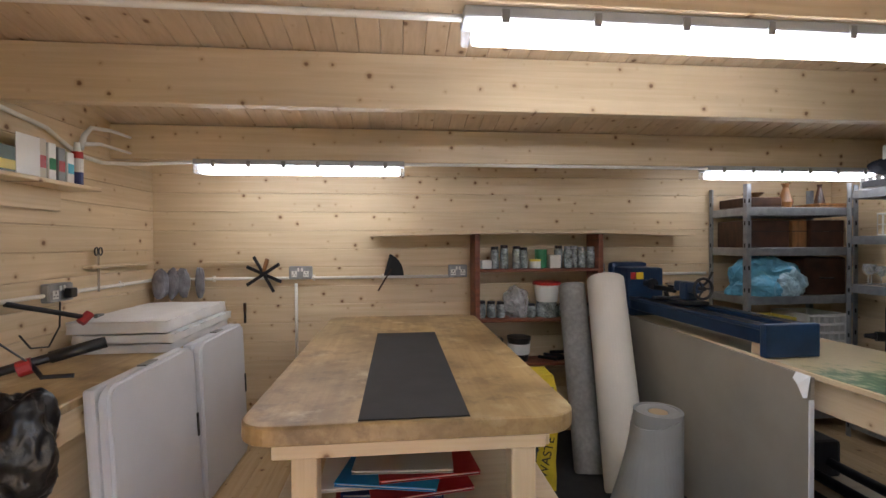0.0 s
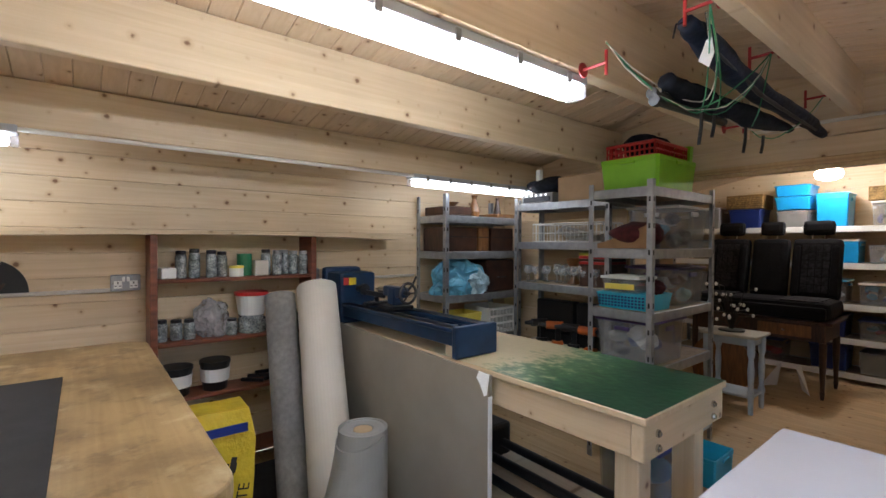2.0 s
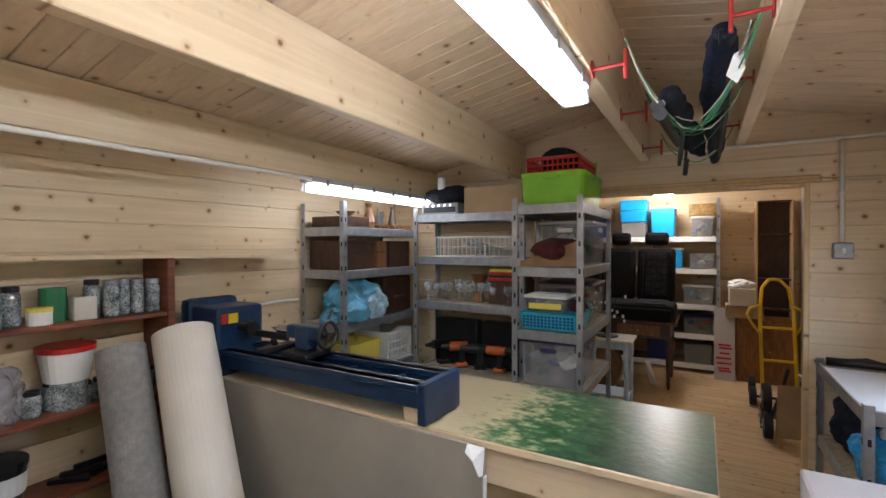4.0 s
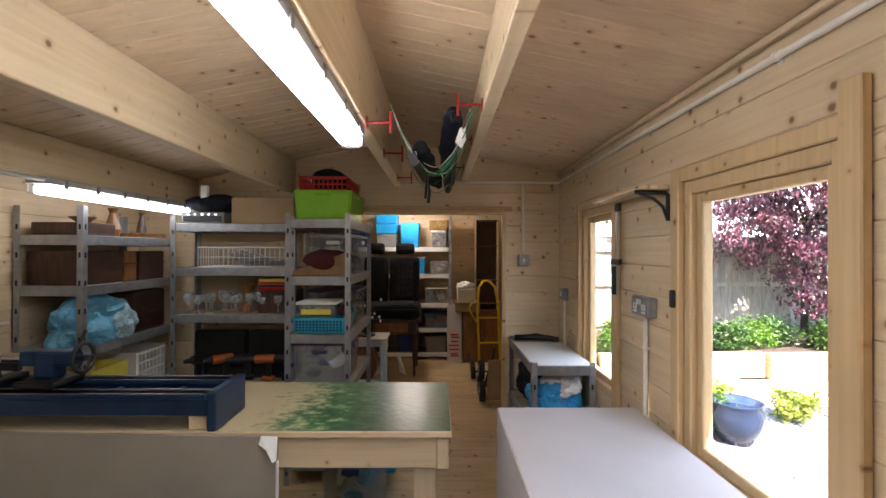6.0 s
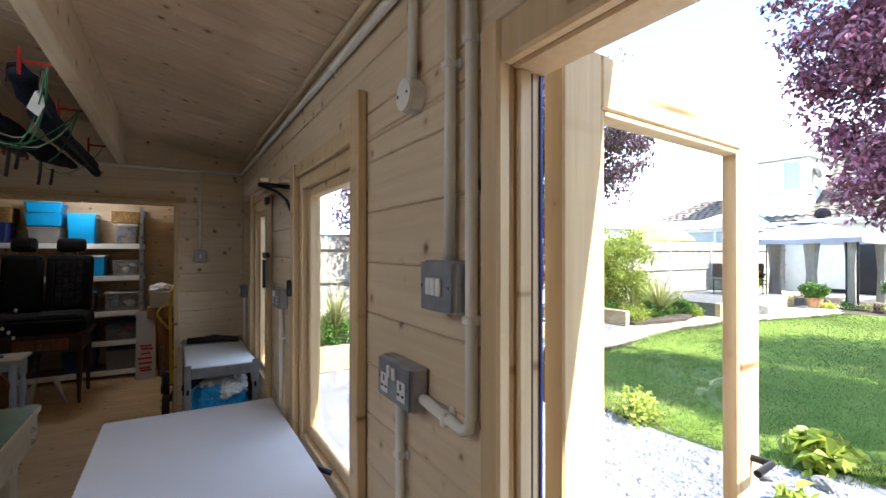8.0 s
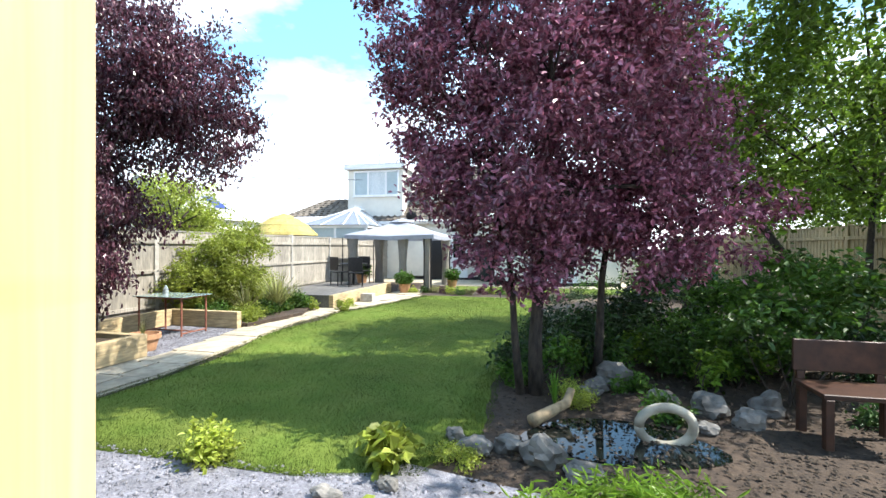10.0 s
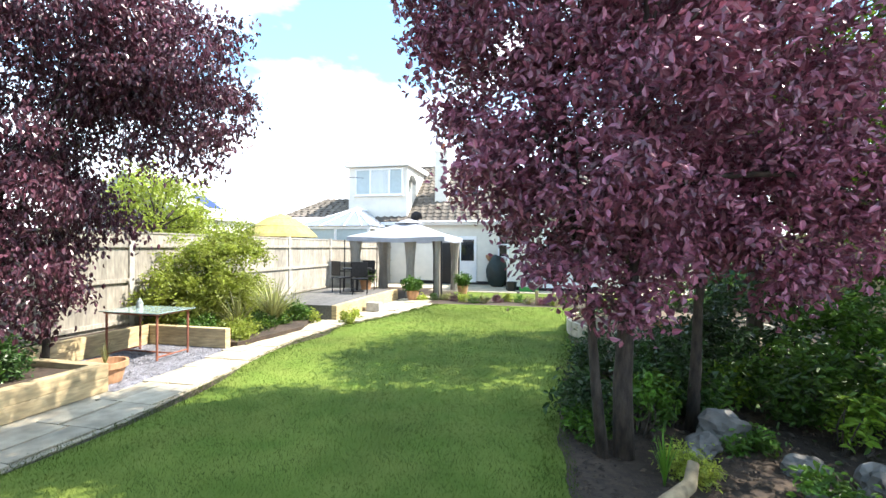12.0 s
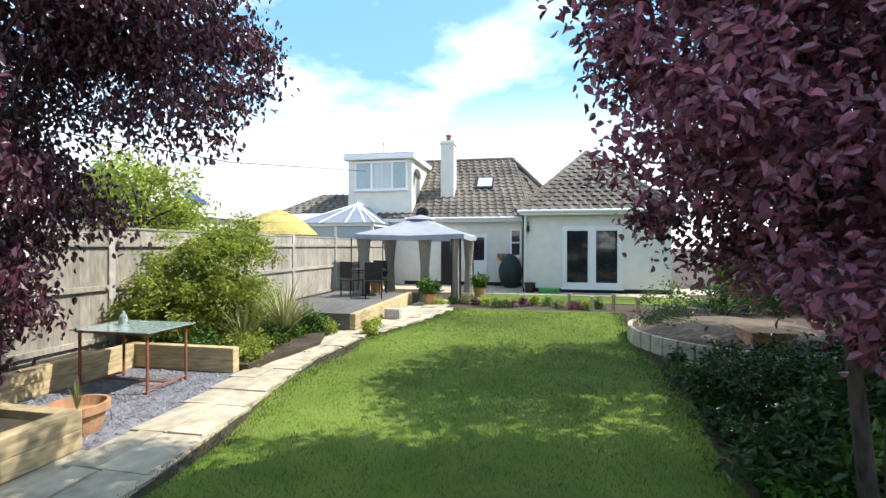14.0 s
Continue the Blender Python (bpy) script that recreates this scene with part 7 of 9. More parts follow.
def hand_truck():
    t = thing("hand_truck", "yellow tubular hand truck leaning in the store room", "hand truck")
    m = pose(7.70, 0.30, 0.0, 0, 10, 6)

    def tr(pts):
        return [m @ Vector(p) for p in pts]

    for y in (-0.13, 0.13):
        part("rail", pipe(tr([(0, y, 0.12), (0, y, 0.9), (0.02, y * 0.8, 1.12), (0.05, y * 0.35, 1.20)]), 0.015, 10), YPAINT, t, smooth=True)
    part("top_bow", pipe(tr([(0.05, -0.045, 1.20), (0.055, 0, 1.21), (0.05, 0.045, 1.20)]), 0.015, 10), YPAINT, t)
    for z in (0.45, 0.75):
        part("cross_bar", pipe(tr([(0, -0.13, z), (0, 0.13, z)]), 0.012, 10), YPAINT, t)
    part("side_handle", pipe(tr([(0, 0.13, 0.95), (-0.08, 0.22, 0.92), (-0.16, 0.26, 0.86), (-0.12, 0.22, 0.78), (0, 0.13, 0.68)]), 0.012, 10), YPAINT, t, smooth=True)
    part("side_handle", pipe(tr([(0, -0.13, 0.95), (-0.08, -0.16, 0.92), (-0.16, -0.18, 0.86), (-0.12, -0.16, 0.78), (0, -0.13, 0.68)]), 0.012, 10), YPAINT, t, smooth=True)
    part("toe_plate", B((-0.22, 0.0, -0.16, 0.16, 0.002, 0.012), m=pose(7.70, 0.30, 0.0, 0, 0, 6)), DARKM, t)
    for y in (-0.20, 0.20):
        for dx, dz in ((0.10, 0.09), (0.22, 0.16)):
            w = part("wheel", C(((7.70 + dx, 0.30 + y - 0.025, dz), (7.70 + dx, 0.30 + y + 0.025, dz), 0.085), seg=24), RUBBER, t)
    part("axle", C(((7.80, 0.10, 0.09), (7.80, 0.50, 0.09), 0.012)), DARKM, t)


hand_truck()


bay(0.28, -0.08)


def stair_trolley():
    t = thing("stair_trolley", "black tri-wheel trolley with a brown board", "trolley")
    for (x, z) in ((6.50, 0.102), (6.71, 0.102), (6.60, 0.30)):
        w = part("wheel", C(((x, 0.58, z), (x, 0.635, z), 0.10), seg=28), RUBBER, t)
        part("hub", C(((x, 0.636, z), (x, 0.642, z), 0.045), seg=16), GREYP, w)
        part("axle_cap", C(((x, 0.643, z), (x, 0.652, z), 0.014), seg=12), CHROME, w)
    part("spider", B((6.56, 6.62, 0.59, 0.5995, 0.06, 0.22), bevel=0.01), BLACK, t)
    part("frame", pipe([(6.59, 0.58, 0.12), (6.64, 0.50, 0.35), (6.66, 0.46, 0.52)], 0.014), BLACK, t)
    part("board", B((-0.01, 0.01, -0.20, 0.20, 0.0, 0.42), m=pose(6.52, 0.36, 0.02, 0, -6, 8)), BCARD, t, "brown fibre board")


stair_trolley()

# ---- outdoors: ground ----
bay()
INDOORS = {ob.name for ob in scene.objects}
GZ = -0.05
bm = bmesh.new()
box(bm, -400, 400, -500, 400, GZ - 0.30, GZ - 0.02)
setting(part("ground", bm, SOIL), "dark garden soil around the lawn", "ground")


def lawn_left(y):
    ys = [-18.0, -14.5, -12.3, -10.5, -8.8, -7.0, -5.0, -3.9, -3.2]
    xs = [6.2, 5.9, 6.35, 6.95, 7.1, 6.85, 6.6, 6.7, 6.0]
    return float(np.interp(y, ys, xs))


def lawn_right(y):
    ys = [-18.0, -14.4, -11.5, -9.5, -8.0, -6.6, -5.4, -4.2, -3.4, -3.2]
    xs = [0.5, 1.75, 2.05, 2.15, 2.3, 2.45, 2.52, 2.52, 2.85, 3.6]
    return float(np.interp(y, ys, xs)) + 0.07 * noise.noise((y * 1.7, 3.0, 0.0)) + 0.03 * noise.noise((y * 6.0, 9.0, 0.0))


ys = np.linspace(-14.4, -3.2, 110)
out = [(lawn_left(y), y) for y in ys] + [(lawn_right(y), y) for y in ys[::-1]]
verts, faces = [], []
NX = 24
for y in ys:
    for i in range(NX + 1):
        x = lawn_right(y) + (lawn_left(y) - lawn_right(y)) * i / NX
        edge = min(i, NX - i) / 2
        verts.append((x, y, GZ + 0.02 * noise.noise((x * 0.6, y * 0.6, 0)) + (0.0 if edge >= 1 else -0.03 * (1 - edge))))
for j in range(len(ys) - 1):
    for i in range(NX):
        a = j * (NX + 1) + i
        faces.append((a, a + 1, a + NX + 2, a + NX + 1))
setting(mesh_of("lawn", verts, faces, GRASS, smooth=True), "mown green lawn with sun flecks and tree shade", "lawn")

# blades, thickest where the path passes
rng = np.random.default_rng(3)
N = 130000
yy = -3.2 - 11.1 * rng.random(N) ** 1.6
xx = np.array([lawn_right(y) for y in yy]) + rng.random(N) * np.array([lawn_left(y) - lawn_right(y) for y in yy])
hh = 0.008 + 0.016 * rng.random(N)
an = rng.random(N) * 2 * np.pi
ln = rng.normal(0, 0.014, (N, 2))
w = 0.0018 + 0.0012 * (-yy - 3) / 4
zz = np.array([GZ - 0.010 + 0.02 * noise.noise((x * 0.6, y * 0.6, 0)) for x, y in zip(xx.tolist(), yy.tolist())])
base = np.stack([xx, yy, zz], 1)
side = np.stack([np.cos(an) * w, np.sin(an) * w, np.zeros(N)], 1)
tip = base + np.stack([ln[:, 0], ln[:, 1], hh + 0.012], 1)
V = np.stack([base - side, base + side, tip], 1).reshape(-1, 3)
me = bpy.data.meshes.new("grass_blades")
me.from_pydata(V.tolist(), [], np.arange(3 * N).reshape(-1, 3).tolist())
me.materials.append(BLADE)
tagged(new("grass_blades", me), "short mown grass blades on the lawn", "grass", kind="stuff")

# slate gravel by the door and in the table bay
bm = slab([(-1.5, -0.10), (9.6, -0.10), (9.6, -2.3), (6.9, -3.2), (4.6, -3.3), (3.2, -3.6), (1.2, -3.2), (-1.5, -3.0)], GZ - 0.03, GZ - 0.004)
setting(part("gravel_bed", bm, SLATE), "blue grey slate chippings", "gravel")
bm = slab([(7.45, -5.7), (9.4, -5.7), (9.4, -7.95), (7.55, -7.95)], GZ - 0.03, GZ - 0.004)
setting(part("gravel_bed", bm, SLATE), "blue grey slate chippings under the garden table", "gravel")


def chips(name, count, region, seed, material, smin, smax, label, cat):
    """Loose flat stones lying on a bed."""
    r = np.random.default_rng(seed)
    P = np.stack([region[0] + (region[1] - region[0]) * r.random(count), region[2] + (region[3] - region[2]) * r.random(count)], 1)
    s = smin + (smax - smin) * r.random(count) ** 2
    a = r.random(count) * 6.28
    verts, faces = [], []
    for (x, y), k, t in zip(P, s, a):
        i = len(verts)
        c, q = math.cos(t) * k, math.sin(t) * k
        z = GZ - 0.004
        tz = k * r.random() * 0.5
        verts += [(x + c, y + q, z + tz), (x - 0.6 * q, y + 0.6 * c, z + 0.2 * k), (x - c, y - q, z), (x + 0.6 * q, y - 0.6 * c, z + 0.5 * tz), (x, y, z + 0.35 * k + tz)]
        faces += [(i, i + 1, i + 4), (i + 1, i + 2, i + 4), (i + 2, i + 3, i + 4), (i + 3, i, i + 4)]
    return tagged(mesh_of(name, verts, faces, material), label, cat, kind="stuff")


chips("slate_chips", 9000, (2.2, 7.0, -3.3, -1.3), 5, SLATE, 0.010, 0.028, "loose blue grey slate chips", "gravel")
chips("slate_chips", 3500, (7.5, 9.35, -7.9, -5.75), 6, SLATE, 0.012, 0.030, "loose blue grey slate chips in the table bay", "gravel")

# stone path beside the lawn
path = setting(thing("path", "", "path"), "pale sandstone slab path beside the lawn", "path")
y = -2.9
random.seed(5)
while y > -15.5:
    l = random.uniform(0.42, 0.7)
    xl = lawn_left(y - l / 2) - 0.04 if y > -14 else 6.3
    wd = 0.72 if y > -8 else 0.62
    if y - l / 2 < -8.2:
        wd = 0.55
    cut = random.uniform(0.3, 0.7)
    for a, b in ((0.0, cut), (cut, 1.0)):
        xa, xb = xl + wd * a + 0.008, xl + wd * b - 0.008
        dz = random.uniform(-0.006, 0.006)
        j = [random.uniform(-0.015, 0.015) for _ in range(8)]
        bm = slab([(xa + j[0], y - l + 0.01 + j[1]), (xb + j[2], y - l + 0.01 + j[3]), (xb + j[4], y - 0.008 + j[5]), (xa + j[6], y - 0.008 + j[7])], GZ - 0.03, GZ + 0.012 + dz)
        part("paving_slab", bm, PAVE, path)
    y -= l
bm = slab([(6.55, -2.9), (7.55, -2.9), (7.6, -8.0), (7.9, -10.8), (7.2, -15.5), (6.2, -15.5), (6.3, -12.4), (6.9, -10.5), (7.05, -8.8), (6.75, -6.6), (6.55, -5)], GZ - 0.03, GZ - 0.008)
part("mortar_bed", bm, PAVE, path)
# paved terrace near the house
bm = slab([(-3.5, -19.25), (16.0, -19.25), (16, -21.6), (-3.5, -21.6)], GZ - 0.03, GZ + 0.0)
setting(part("pavement", bm, PAVE), "pale paved strip along the house", "pavement")
for i in range(9):
    bm = slab([(-1.0 + i * 0.9, -18.1), (-0.12 + i * 0.9, -18.1), (-0.12 + i * 0.9, -19.1), (-1.0 + i * 0.9, -19.1)], GZ - 0.03, GZ + 0.01)
    part("paving_slab", bm, PAVE, path)
# far lawn strip
bm = slab([(-3.0, -16.2), (6.0, -16.2), (6.0, -18.0), (-3.0, -18.0)], GZ - 0.03, GZ - 0.002)
setting(part("lawn", bm, GRASS), "strip of lawn before the terrace", "lawn")


# ---- sleepers ----
def sleeper(x0, x1, y0, y1, z0, z1, rz=0, label="pale new timber sleeper edging a raised bed"):
    t = thing("timber_sleeper", label, "sleeper", "timber sleepers")
    part("sleeper", B((x0, x1, y0, y1, z0, z1), bevel=0.008), SLEEPER, t)


for z in (GZ, GZ + 0.157):
    sleeper(7.52, 7.64, -5.70, -3.35, z, z + 0.155)
    sleeper(7.60, 7.72, -3.34, -1.2, z, z + 0.155)
    sleeper(7.645, 8.9, -5.70, -5.58, z, z + 0.155)
    sleeper(7.72, 9.30, -7.96, -7.84, z, z + 0.155)
    sleeper(9.18, 9.30, -7.83, -5.71, z, z + 0.155)
bm = slab([(7.66, -1.2), (9.7, -1.2), (9.7, -5.56), (7.66, -5.56)], GZ, GZ + 0.25)
setting(part("raised_bed", bm, SOIL), "dark soil in a sleeper bed", "soil")
bm = slab([(7.6, -7.97), (9.7, -7.97), (9.7, -10.8), (7.75, -10.6), (7.35, -9.5)], GZ, GZ + 0.08)
setting(part("raised_bed", bm, SOIL), "planted soil bed along the fence", "soil")
bm = slab([(9.31, -5.7), (9.72, -5.7), (9.72, -7.96), (9.31, -7.96)], GZ, GZ + 0.25)
setting(part("raised_bed", bm, SOIL), "soil bed behind the garden table", "soil")


# ---- fences ----
def fence(x, face, y_from, y_to, top, step, board, label, post=CONC):
    f = thing("fence", label, "fence")
    y = y_from
    sg = -1
    while y > y_to:
        yb = y - step
        part("post", B((x - 0.055, x + 0.055, y - 0.05, y + 0.05, GZ - 0.02, top + 0.06), bevel=0.012), post, f, "square fence post")
        n = 18
        w = (step - 0.10) / n
        for i in range(n):
            a = y - 0.05 - i * w
            m = pose(x + face * 0.012, a - w / 2, (GZ + 0.12 + top) / 2, 0, 0, 90 * face - 4)
            ob = new("fence_board", plank_mesh(w + 0.018, 0.012, top - GZ - 0.12, 0.002, board))
            ob.parent = f
            ob.matrix_basis = m
        for z in (0.25, 0.95, 1.55):
            part("rail", B((x + face * 0.022, x + face * 0.06, yb + 0.05, y - 0.05, z * top / 1.8, z * top / 1.8 + 0.07), bevel=0.003) if face > 0 else B((x - 0.06, x - 0.022, yb + 0.05, y - 0.05, z * top / 1.8, z * top / 1.8 + 0.07), bevel=0.003), board, f)
        part("capping", B((x - 0.035, x + 0.035, yb + 0.05, y - 0.05, top, top + 0.03), bevel=0.003), board, f)
        part("gravel_board", B((x - 0.025, x + 0.025, yb + 0.05, y - 0.05, GZ - 0.02, GZ + 0.119), bevel=0.003), post, f)
        y = yb
    part("post", B((x - 0.055, x + 0.055, y - 0.05, y + 0.05, GZ - 0.02, top + 0.06), bevel=0.012), post, f)
    return f


fence(9.80, -1, -0.6, -21.0, 1.80, 2.48, FENCEW, "weathered grey board fence with pale posts")
fence(-4.0, 1, 1.0, -22.0, 1.95, 2.48, FENCEB, "tall brown board fence behind the shrubs", FENCEB)


# ---- the house ----
def tiled(bm, corners, course=0.30, tile=0.33):
    """Pantile rolls over a roof plane: corners are eave left, eave right, ridge right, ridge left."""
    a, b, c, d = [Vector(p) for p in corners]
    nrm = (b - a).cross(d - a).normalized()
    if nrm.z < 0:
        nrm = -nrm
    rows = max(1, int((d - a).length / course))
    for j in range(rows):
        l0, r0 = a.lerp(d, j / rows), b.lerp(c, j / rows)
        l1, r1 = a.lerp(d, (j + 1.12) / rows), b.lerp(c, (j + 1.12) / rows)
        if j == rows - 1:
            l1, r1 = d, c
        n = max(1, int((r0 - l0).length / tile))
        for i in range(n):
            p = [l0.lerp(r0, i / n), l0.lerp(r0, (i + 0.35) / n), l0.lerp(r0, (i + 0.7) / n), l0.lerp(r0, (i + 1) / n)]
            q = [l1.lerp(r1, i / n), l1.lerp(r1, (i + 0.35) / n), l1.lerp(r1, (i + 0.7) / n), l1.lerp(r1, (i + 1) / n)]
            up = [0.045, 0.095, 0.045, 0.045]
            vp = [bm.verts.new(p[k] + nrm * up[k]) for k in range(4)]
            vq = [bm.verts.new(q[k] + nrm * (up[k] - 0.03)) for k in range(4)]
            for k in range(3):
                bm.faces.new((vp[k], vp[k + 1], vq[k + 1], vq[k]))
            ve = [bm.verts.new(p[k] + nrm * 0.0) for k in (0, 3)]
            bm.faces.new((ve[0], ve[1], vp[3], vp[2], vp[1], vp[0]))


def plane(bm, *pts):
    bm.faces.new([bm.verts.new(p) for p in pts])


def hwin(parent, x0, x1, y, z0, z1, mull=(), pane_mat=None, name="window"):
    w = part(name, B((x0, x0 + 0.07, y - 0.03, y + 0.05, z0, z1), (x1 - 0.07, x1, y - 0.03, y + 0.05, z0, z1), (x0 + 0.07, x1 - 0.07, y - 0.03, y + 0.05, z1 - 0.07, z1), (x0 + 0.07, x1 - 0.07, y - 0.03, y + 0.05, z0, z0 + 0.07), *[(m - 0.05, m + 0.05, y - 0.03, y + 0.045, z0 + 0.07, z1 - 0.07) for m in mull], bevel=0.006), UPVC, parent, "white plastic framed window")
    xs = [x0 + 0.07, *[v for m in mull for v in (m - 0.05, m + 0.05)], x1 - 0.07]
    for a, b in zip(xs[::2], xs[1::2]):
        part("pane", B((a, b, y - 0.01, y, z0 + 0.07, z1 - 0.07), bevel=0), pane_mat or DGLASS, w, "dark reflecting pane")
    part("sill", B((x0 - 0.05, x1 + 0.05, y - 0.02, y + 0.10, z0 - 0.05, z0 - 0.001), bevel=0.006), UPVC, w)
    return w


def house():
    h = thing("house", "white rendered bungalow with brown tiled roofs and a flat-roofed dormer", "house")
    YM, YE = -21.5, -19.2
    part("wall", B((4.30, 15.2, -27.0, YM, GZ, 2.72), bevel=0.01), RENDER_W, h)
    part("wall", B((-0.72, 4.22, -27.0, YE, GZ, 2.80), bevel=0.01), RENDER_W, h, "rendered extension wall")
    part("plinth", B((-0.74, 4.24, -21.0, YE + 0.015, GZ, 0.10), bevel=0.005), DARKM, h)
    part("plinth", B((4.32, 9.3, -22.0, YM + 0.015, GZ, 0.10), bevel=0.005), DARKM, h)
    # main roof
    bm = bmesh.new()
    e0, e1, r0, r1 = (11.9, YM + 0.25, 2.76), (4.0, YM + 0.25, 2.76), (11.9, -25.4, 5.90), (4.85, -25.4, 5.90)
    tiled(bm, (e0, e1, r1, r0))
    tiled(bm, (e1, (2.2, -25.4, 2.9), r1, r1))
    plane(bm, (4.85, -25.4, 5.9), (11.9, -25.4, 5.9), (11.9, -27.2, 2.76), (2.2, -27.2, 2.76))
    plane(bm, (11.9, YM + 0.25, 2.76), (11.9, -25.4, 5.9), (11.9, -27.2, 2.76))
    part("roof", bm, TILE, h, "weathered brown pantiles with lichen")
    part("ridge_tiles", C(((4.85, -25.4, 5.90), (11.9, -25.4, 5.90), 0.12), ((4.85, -25.4, 5.90), (3.2, -23.6, 4.0), 0.11), seg=10), TILE, h)
    part("gutter", C(((4.3, YM + 0.30, 2.74), (9.2, YM + 0.30, 2.74), 0.055), seg=10), UPVC, h, "white gutter")
    part("fascia", B((4.3, 15.0, YM + 0.20, YM + 0.24, 2.60, 2.76)), UPVC, h)
    # skylight in the main roof
    k = (5.90 - 2.76) / (25.4 - 21.25)
    def on(x, y, d=0.0):
        return Vector((x, y, 2.76 + (-21.25 - y) * k + d))
    bm = bmesh.new()
    q = [on(6.42, -23.0, 0.16), on(5.62, -23.0, 0.16), on(5.62, -23.75, 0.16), on(6.42, -23.75, 0.16)]
    lo = [p - Vector((0, 0, 0.2)) for p in q]
    a = [bm.verts.new(p) for p in q]; b = [bm.verts.new(p) for p in lo]
    bm.faces.new(a)
    for i in range(4):
        bm.faces.new((a[i], b[i], b[(i + 1) % 4], a[(i + 1) % 4]))
    sk = part("skylight", bm, DARKM, h)
    bm = bmesh.new()
    plane(bm, on(6.34, -23.07, 0.168), on(5.70, -23.07, 0.168), on(5.70, -23.68, 0.168), on(6.34, -23.68, 0.168))
    part("pane", bm, BLIND, sk)
    # dormer
    d = part("dormer", B((8.98, 11.88, -25.0, YM, 2.70, 5.32), bevel=0.01), RENDER_W, h, "cream rendered dormer")
    part("dormer_roof", B((8.83, 12.03, -25.2, YM + 0.22, 5.34, 5.56), bevel=0.02), UPVC, d, "white flat roof edge")
    part("dormer_felt", B((8.86, 12.0, -25.2, YM + 0.18, 5.561, 5.60), bevel=0.01), GREYP, d)
    w = hwin(d, 9.18, 11.55, YM + 0.02, 4.02, 5.26, (9.85, 10.78), BLIND)
    n = 14
    for i in range(n):
        x = 9.95 + (10.68 - 9.95) * i / (n - 1)
        part("blind_slat", B((x - 0.012, x + 0.012, YM + 0.021, YM + 0.026, 4.10, 5.18), bevel=0), UPVC, w)
    dish = lathe([(0.02, 0.0), (0.15, 0.02), (0.26, 0.07), (0.25, 0.075), (0.14, 0.03), (0.02, 0.012)], (0, 0, 0), 20)
    bmesh.ops.transform(dish, matrix=pose(8.88, -21.9, 4.72, 70, 0, -50), verts=dish.verts)
    part("satellite_dish", dish, GREYP, h)
    dish = lathe([(0.02, 0.0), (0.15, 0.02), (0.26, 0.07), (0.25, 0.075), (0.14, 0.03), (0.02, 0.012)], (0, 0, 0), 20)
    bmesh.ops.transform(dish, matrix=pose(8.45, -21.2, 2.95, 70, 0, 10), verts=dish.verts)
    part("satellite_dish", dish, DARKM, h)
    part("aerial", C(((10.7, -22.8, 5.5), (10.7, -22.8, 6.4), 0.015), ((10.5, -22.8, 6.3), (10.95, -22.8, 6.35), 0.008), seg=8), DARKM, h)
    c = part("chimney", B((7.32, 7.92, -23.2, -22.5, 3.6, 6.30), (7.28, 7.96, -23.24, -22.46, 6.12, 6.22), bevel=0.015), RENDER_W, h, "pale rendered chimney stack")
    part("chimney_pot", lathe([(0.11, 6.30), (0.10, 6.52), (0.13, 6.54), (0.13, 6.60), (0.09, 6.60)], (7.62, -22.85, 0), 14), LEDGE, c, "red clay pot")
    # extension roof, hipped to the garden
    bm = bmesh.new()
    ap = (1.75, -21.8, 5.40)
    L0, R0 = (4.48, YE + 0.28, 2.84), (-0.98, YE + 0.28, 2.84)
    tiled(bm, (L0, R0, ap, ap))
    rb = (1.75, -27.0, 5.40)
    tiled(bm, ((4.48, -27.0, 2.84), L0, ap, rb))
    tiled(bm, (R0, (-0.98, -27.0, 2.84), rb, ap))
    part("extension_roof", bm, TILE, h, "brown pantiled hip roof")
    part("hip_tiles", C((L0, ap, 0.10), (R0, ap, 0.10), seg=10), TILE, h)
    part("gutter", C(((-0.95, YE + 0.32, 2.82), (4.45, YE + 0.32, 2.82), 0.055), ((4.16, YE + 0.06, 2.78), (4.16, YE + 0.06, 0.0), 0.03), seg=10), UPVC, h, "white gutter")
    part("fascia", B((-0.9, 4.4, YE + 0.20, YE + 0.26, 2.68, 2.84)), UPVC, h)
    # french doors
    f = hwin(h, 0.88, 2.87, YE + 0.02, 0.12, 2.28, (1.875,), DGLASS, "french_door")
    for a, b in ((0.951, 1.03), (1.74, 1.824), (1.926, 2.01), (2.72, 2.799)):
        part("stile", B((a, b, YE + 0.022, YE + 0.06, 0.19, 2.21), bevel=0.006), UPVC, f)
    for a, b in ((1.031, 1.739), (2.011, 2.719)):
        part("rail", B((a, b, YE + 0.022, YE + 0.06, 2.13, 2.209), bevel=0.006), UPVC, f)
        part("rail", B((a, b, YE + 0.022, YE + 0.06, 0.191, 0.31), bevel=0.006), UPVC, f)
    hwin(h, 4.34, 4.80, YM + 0.02, 1.15, 2.30, (), DGLASS)
    part("glazing_bar", B((4.41, 4.73, YM + 0.015, YM + 0.06, 1.70, 1.76)), UPVC, h)
    # back door and window
    bk = part("back_door", B((5.75, 6.55, YM, YM + 0.05, 0.05, 2.10), bevel=0.008), UPVC, h, "white back door")
    part("pane", B((5.86, 6.44, YM + 0.051, YM + 0.056, 1.0, 1.95), bevel=0), DGLASS, bk)
    # no opening is cut: a black sheet paints the unlit inside of the doorway
    part("doorway_shade", B((6.9, 7.7, YM, YM + 0.02, 0.0, 2.1), bevel=0), BLACK, h, "black sheet standing for the shade inside an open doorway")
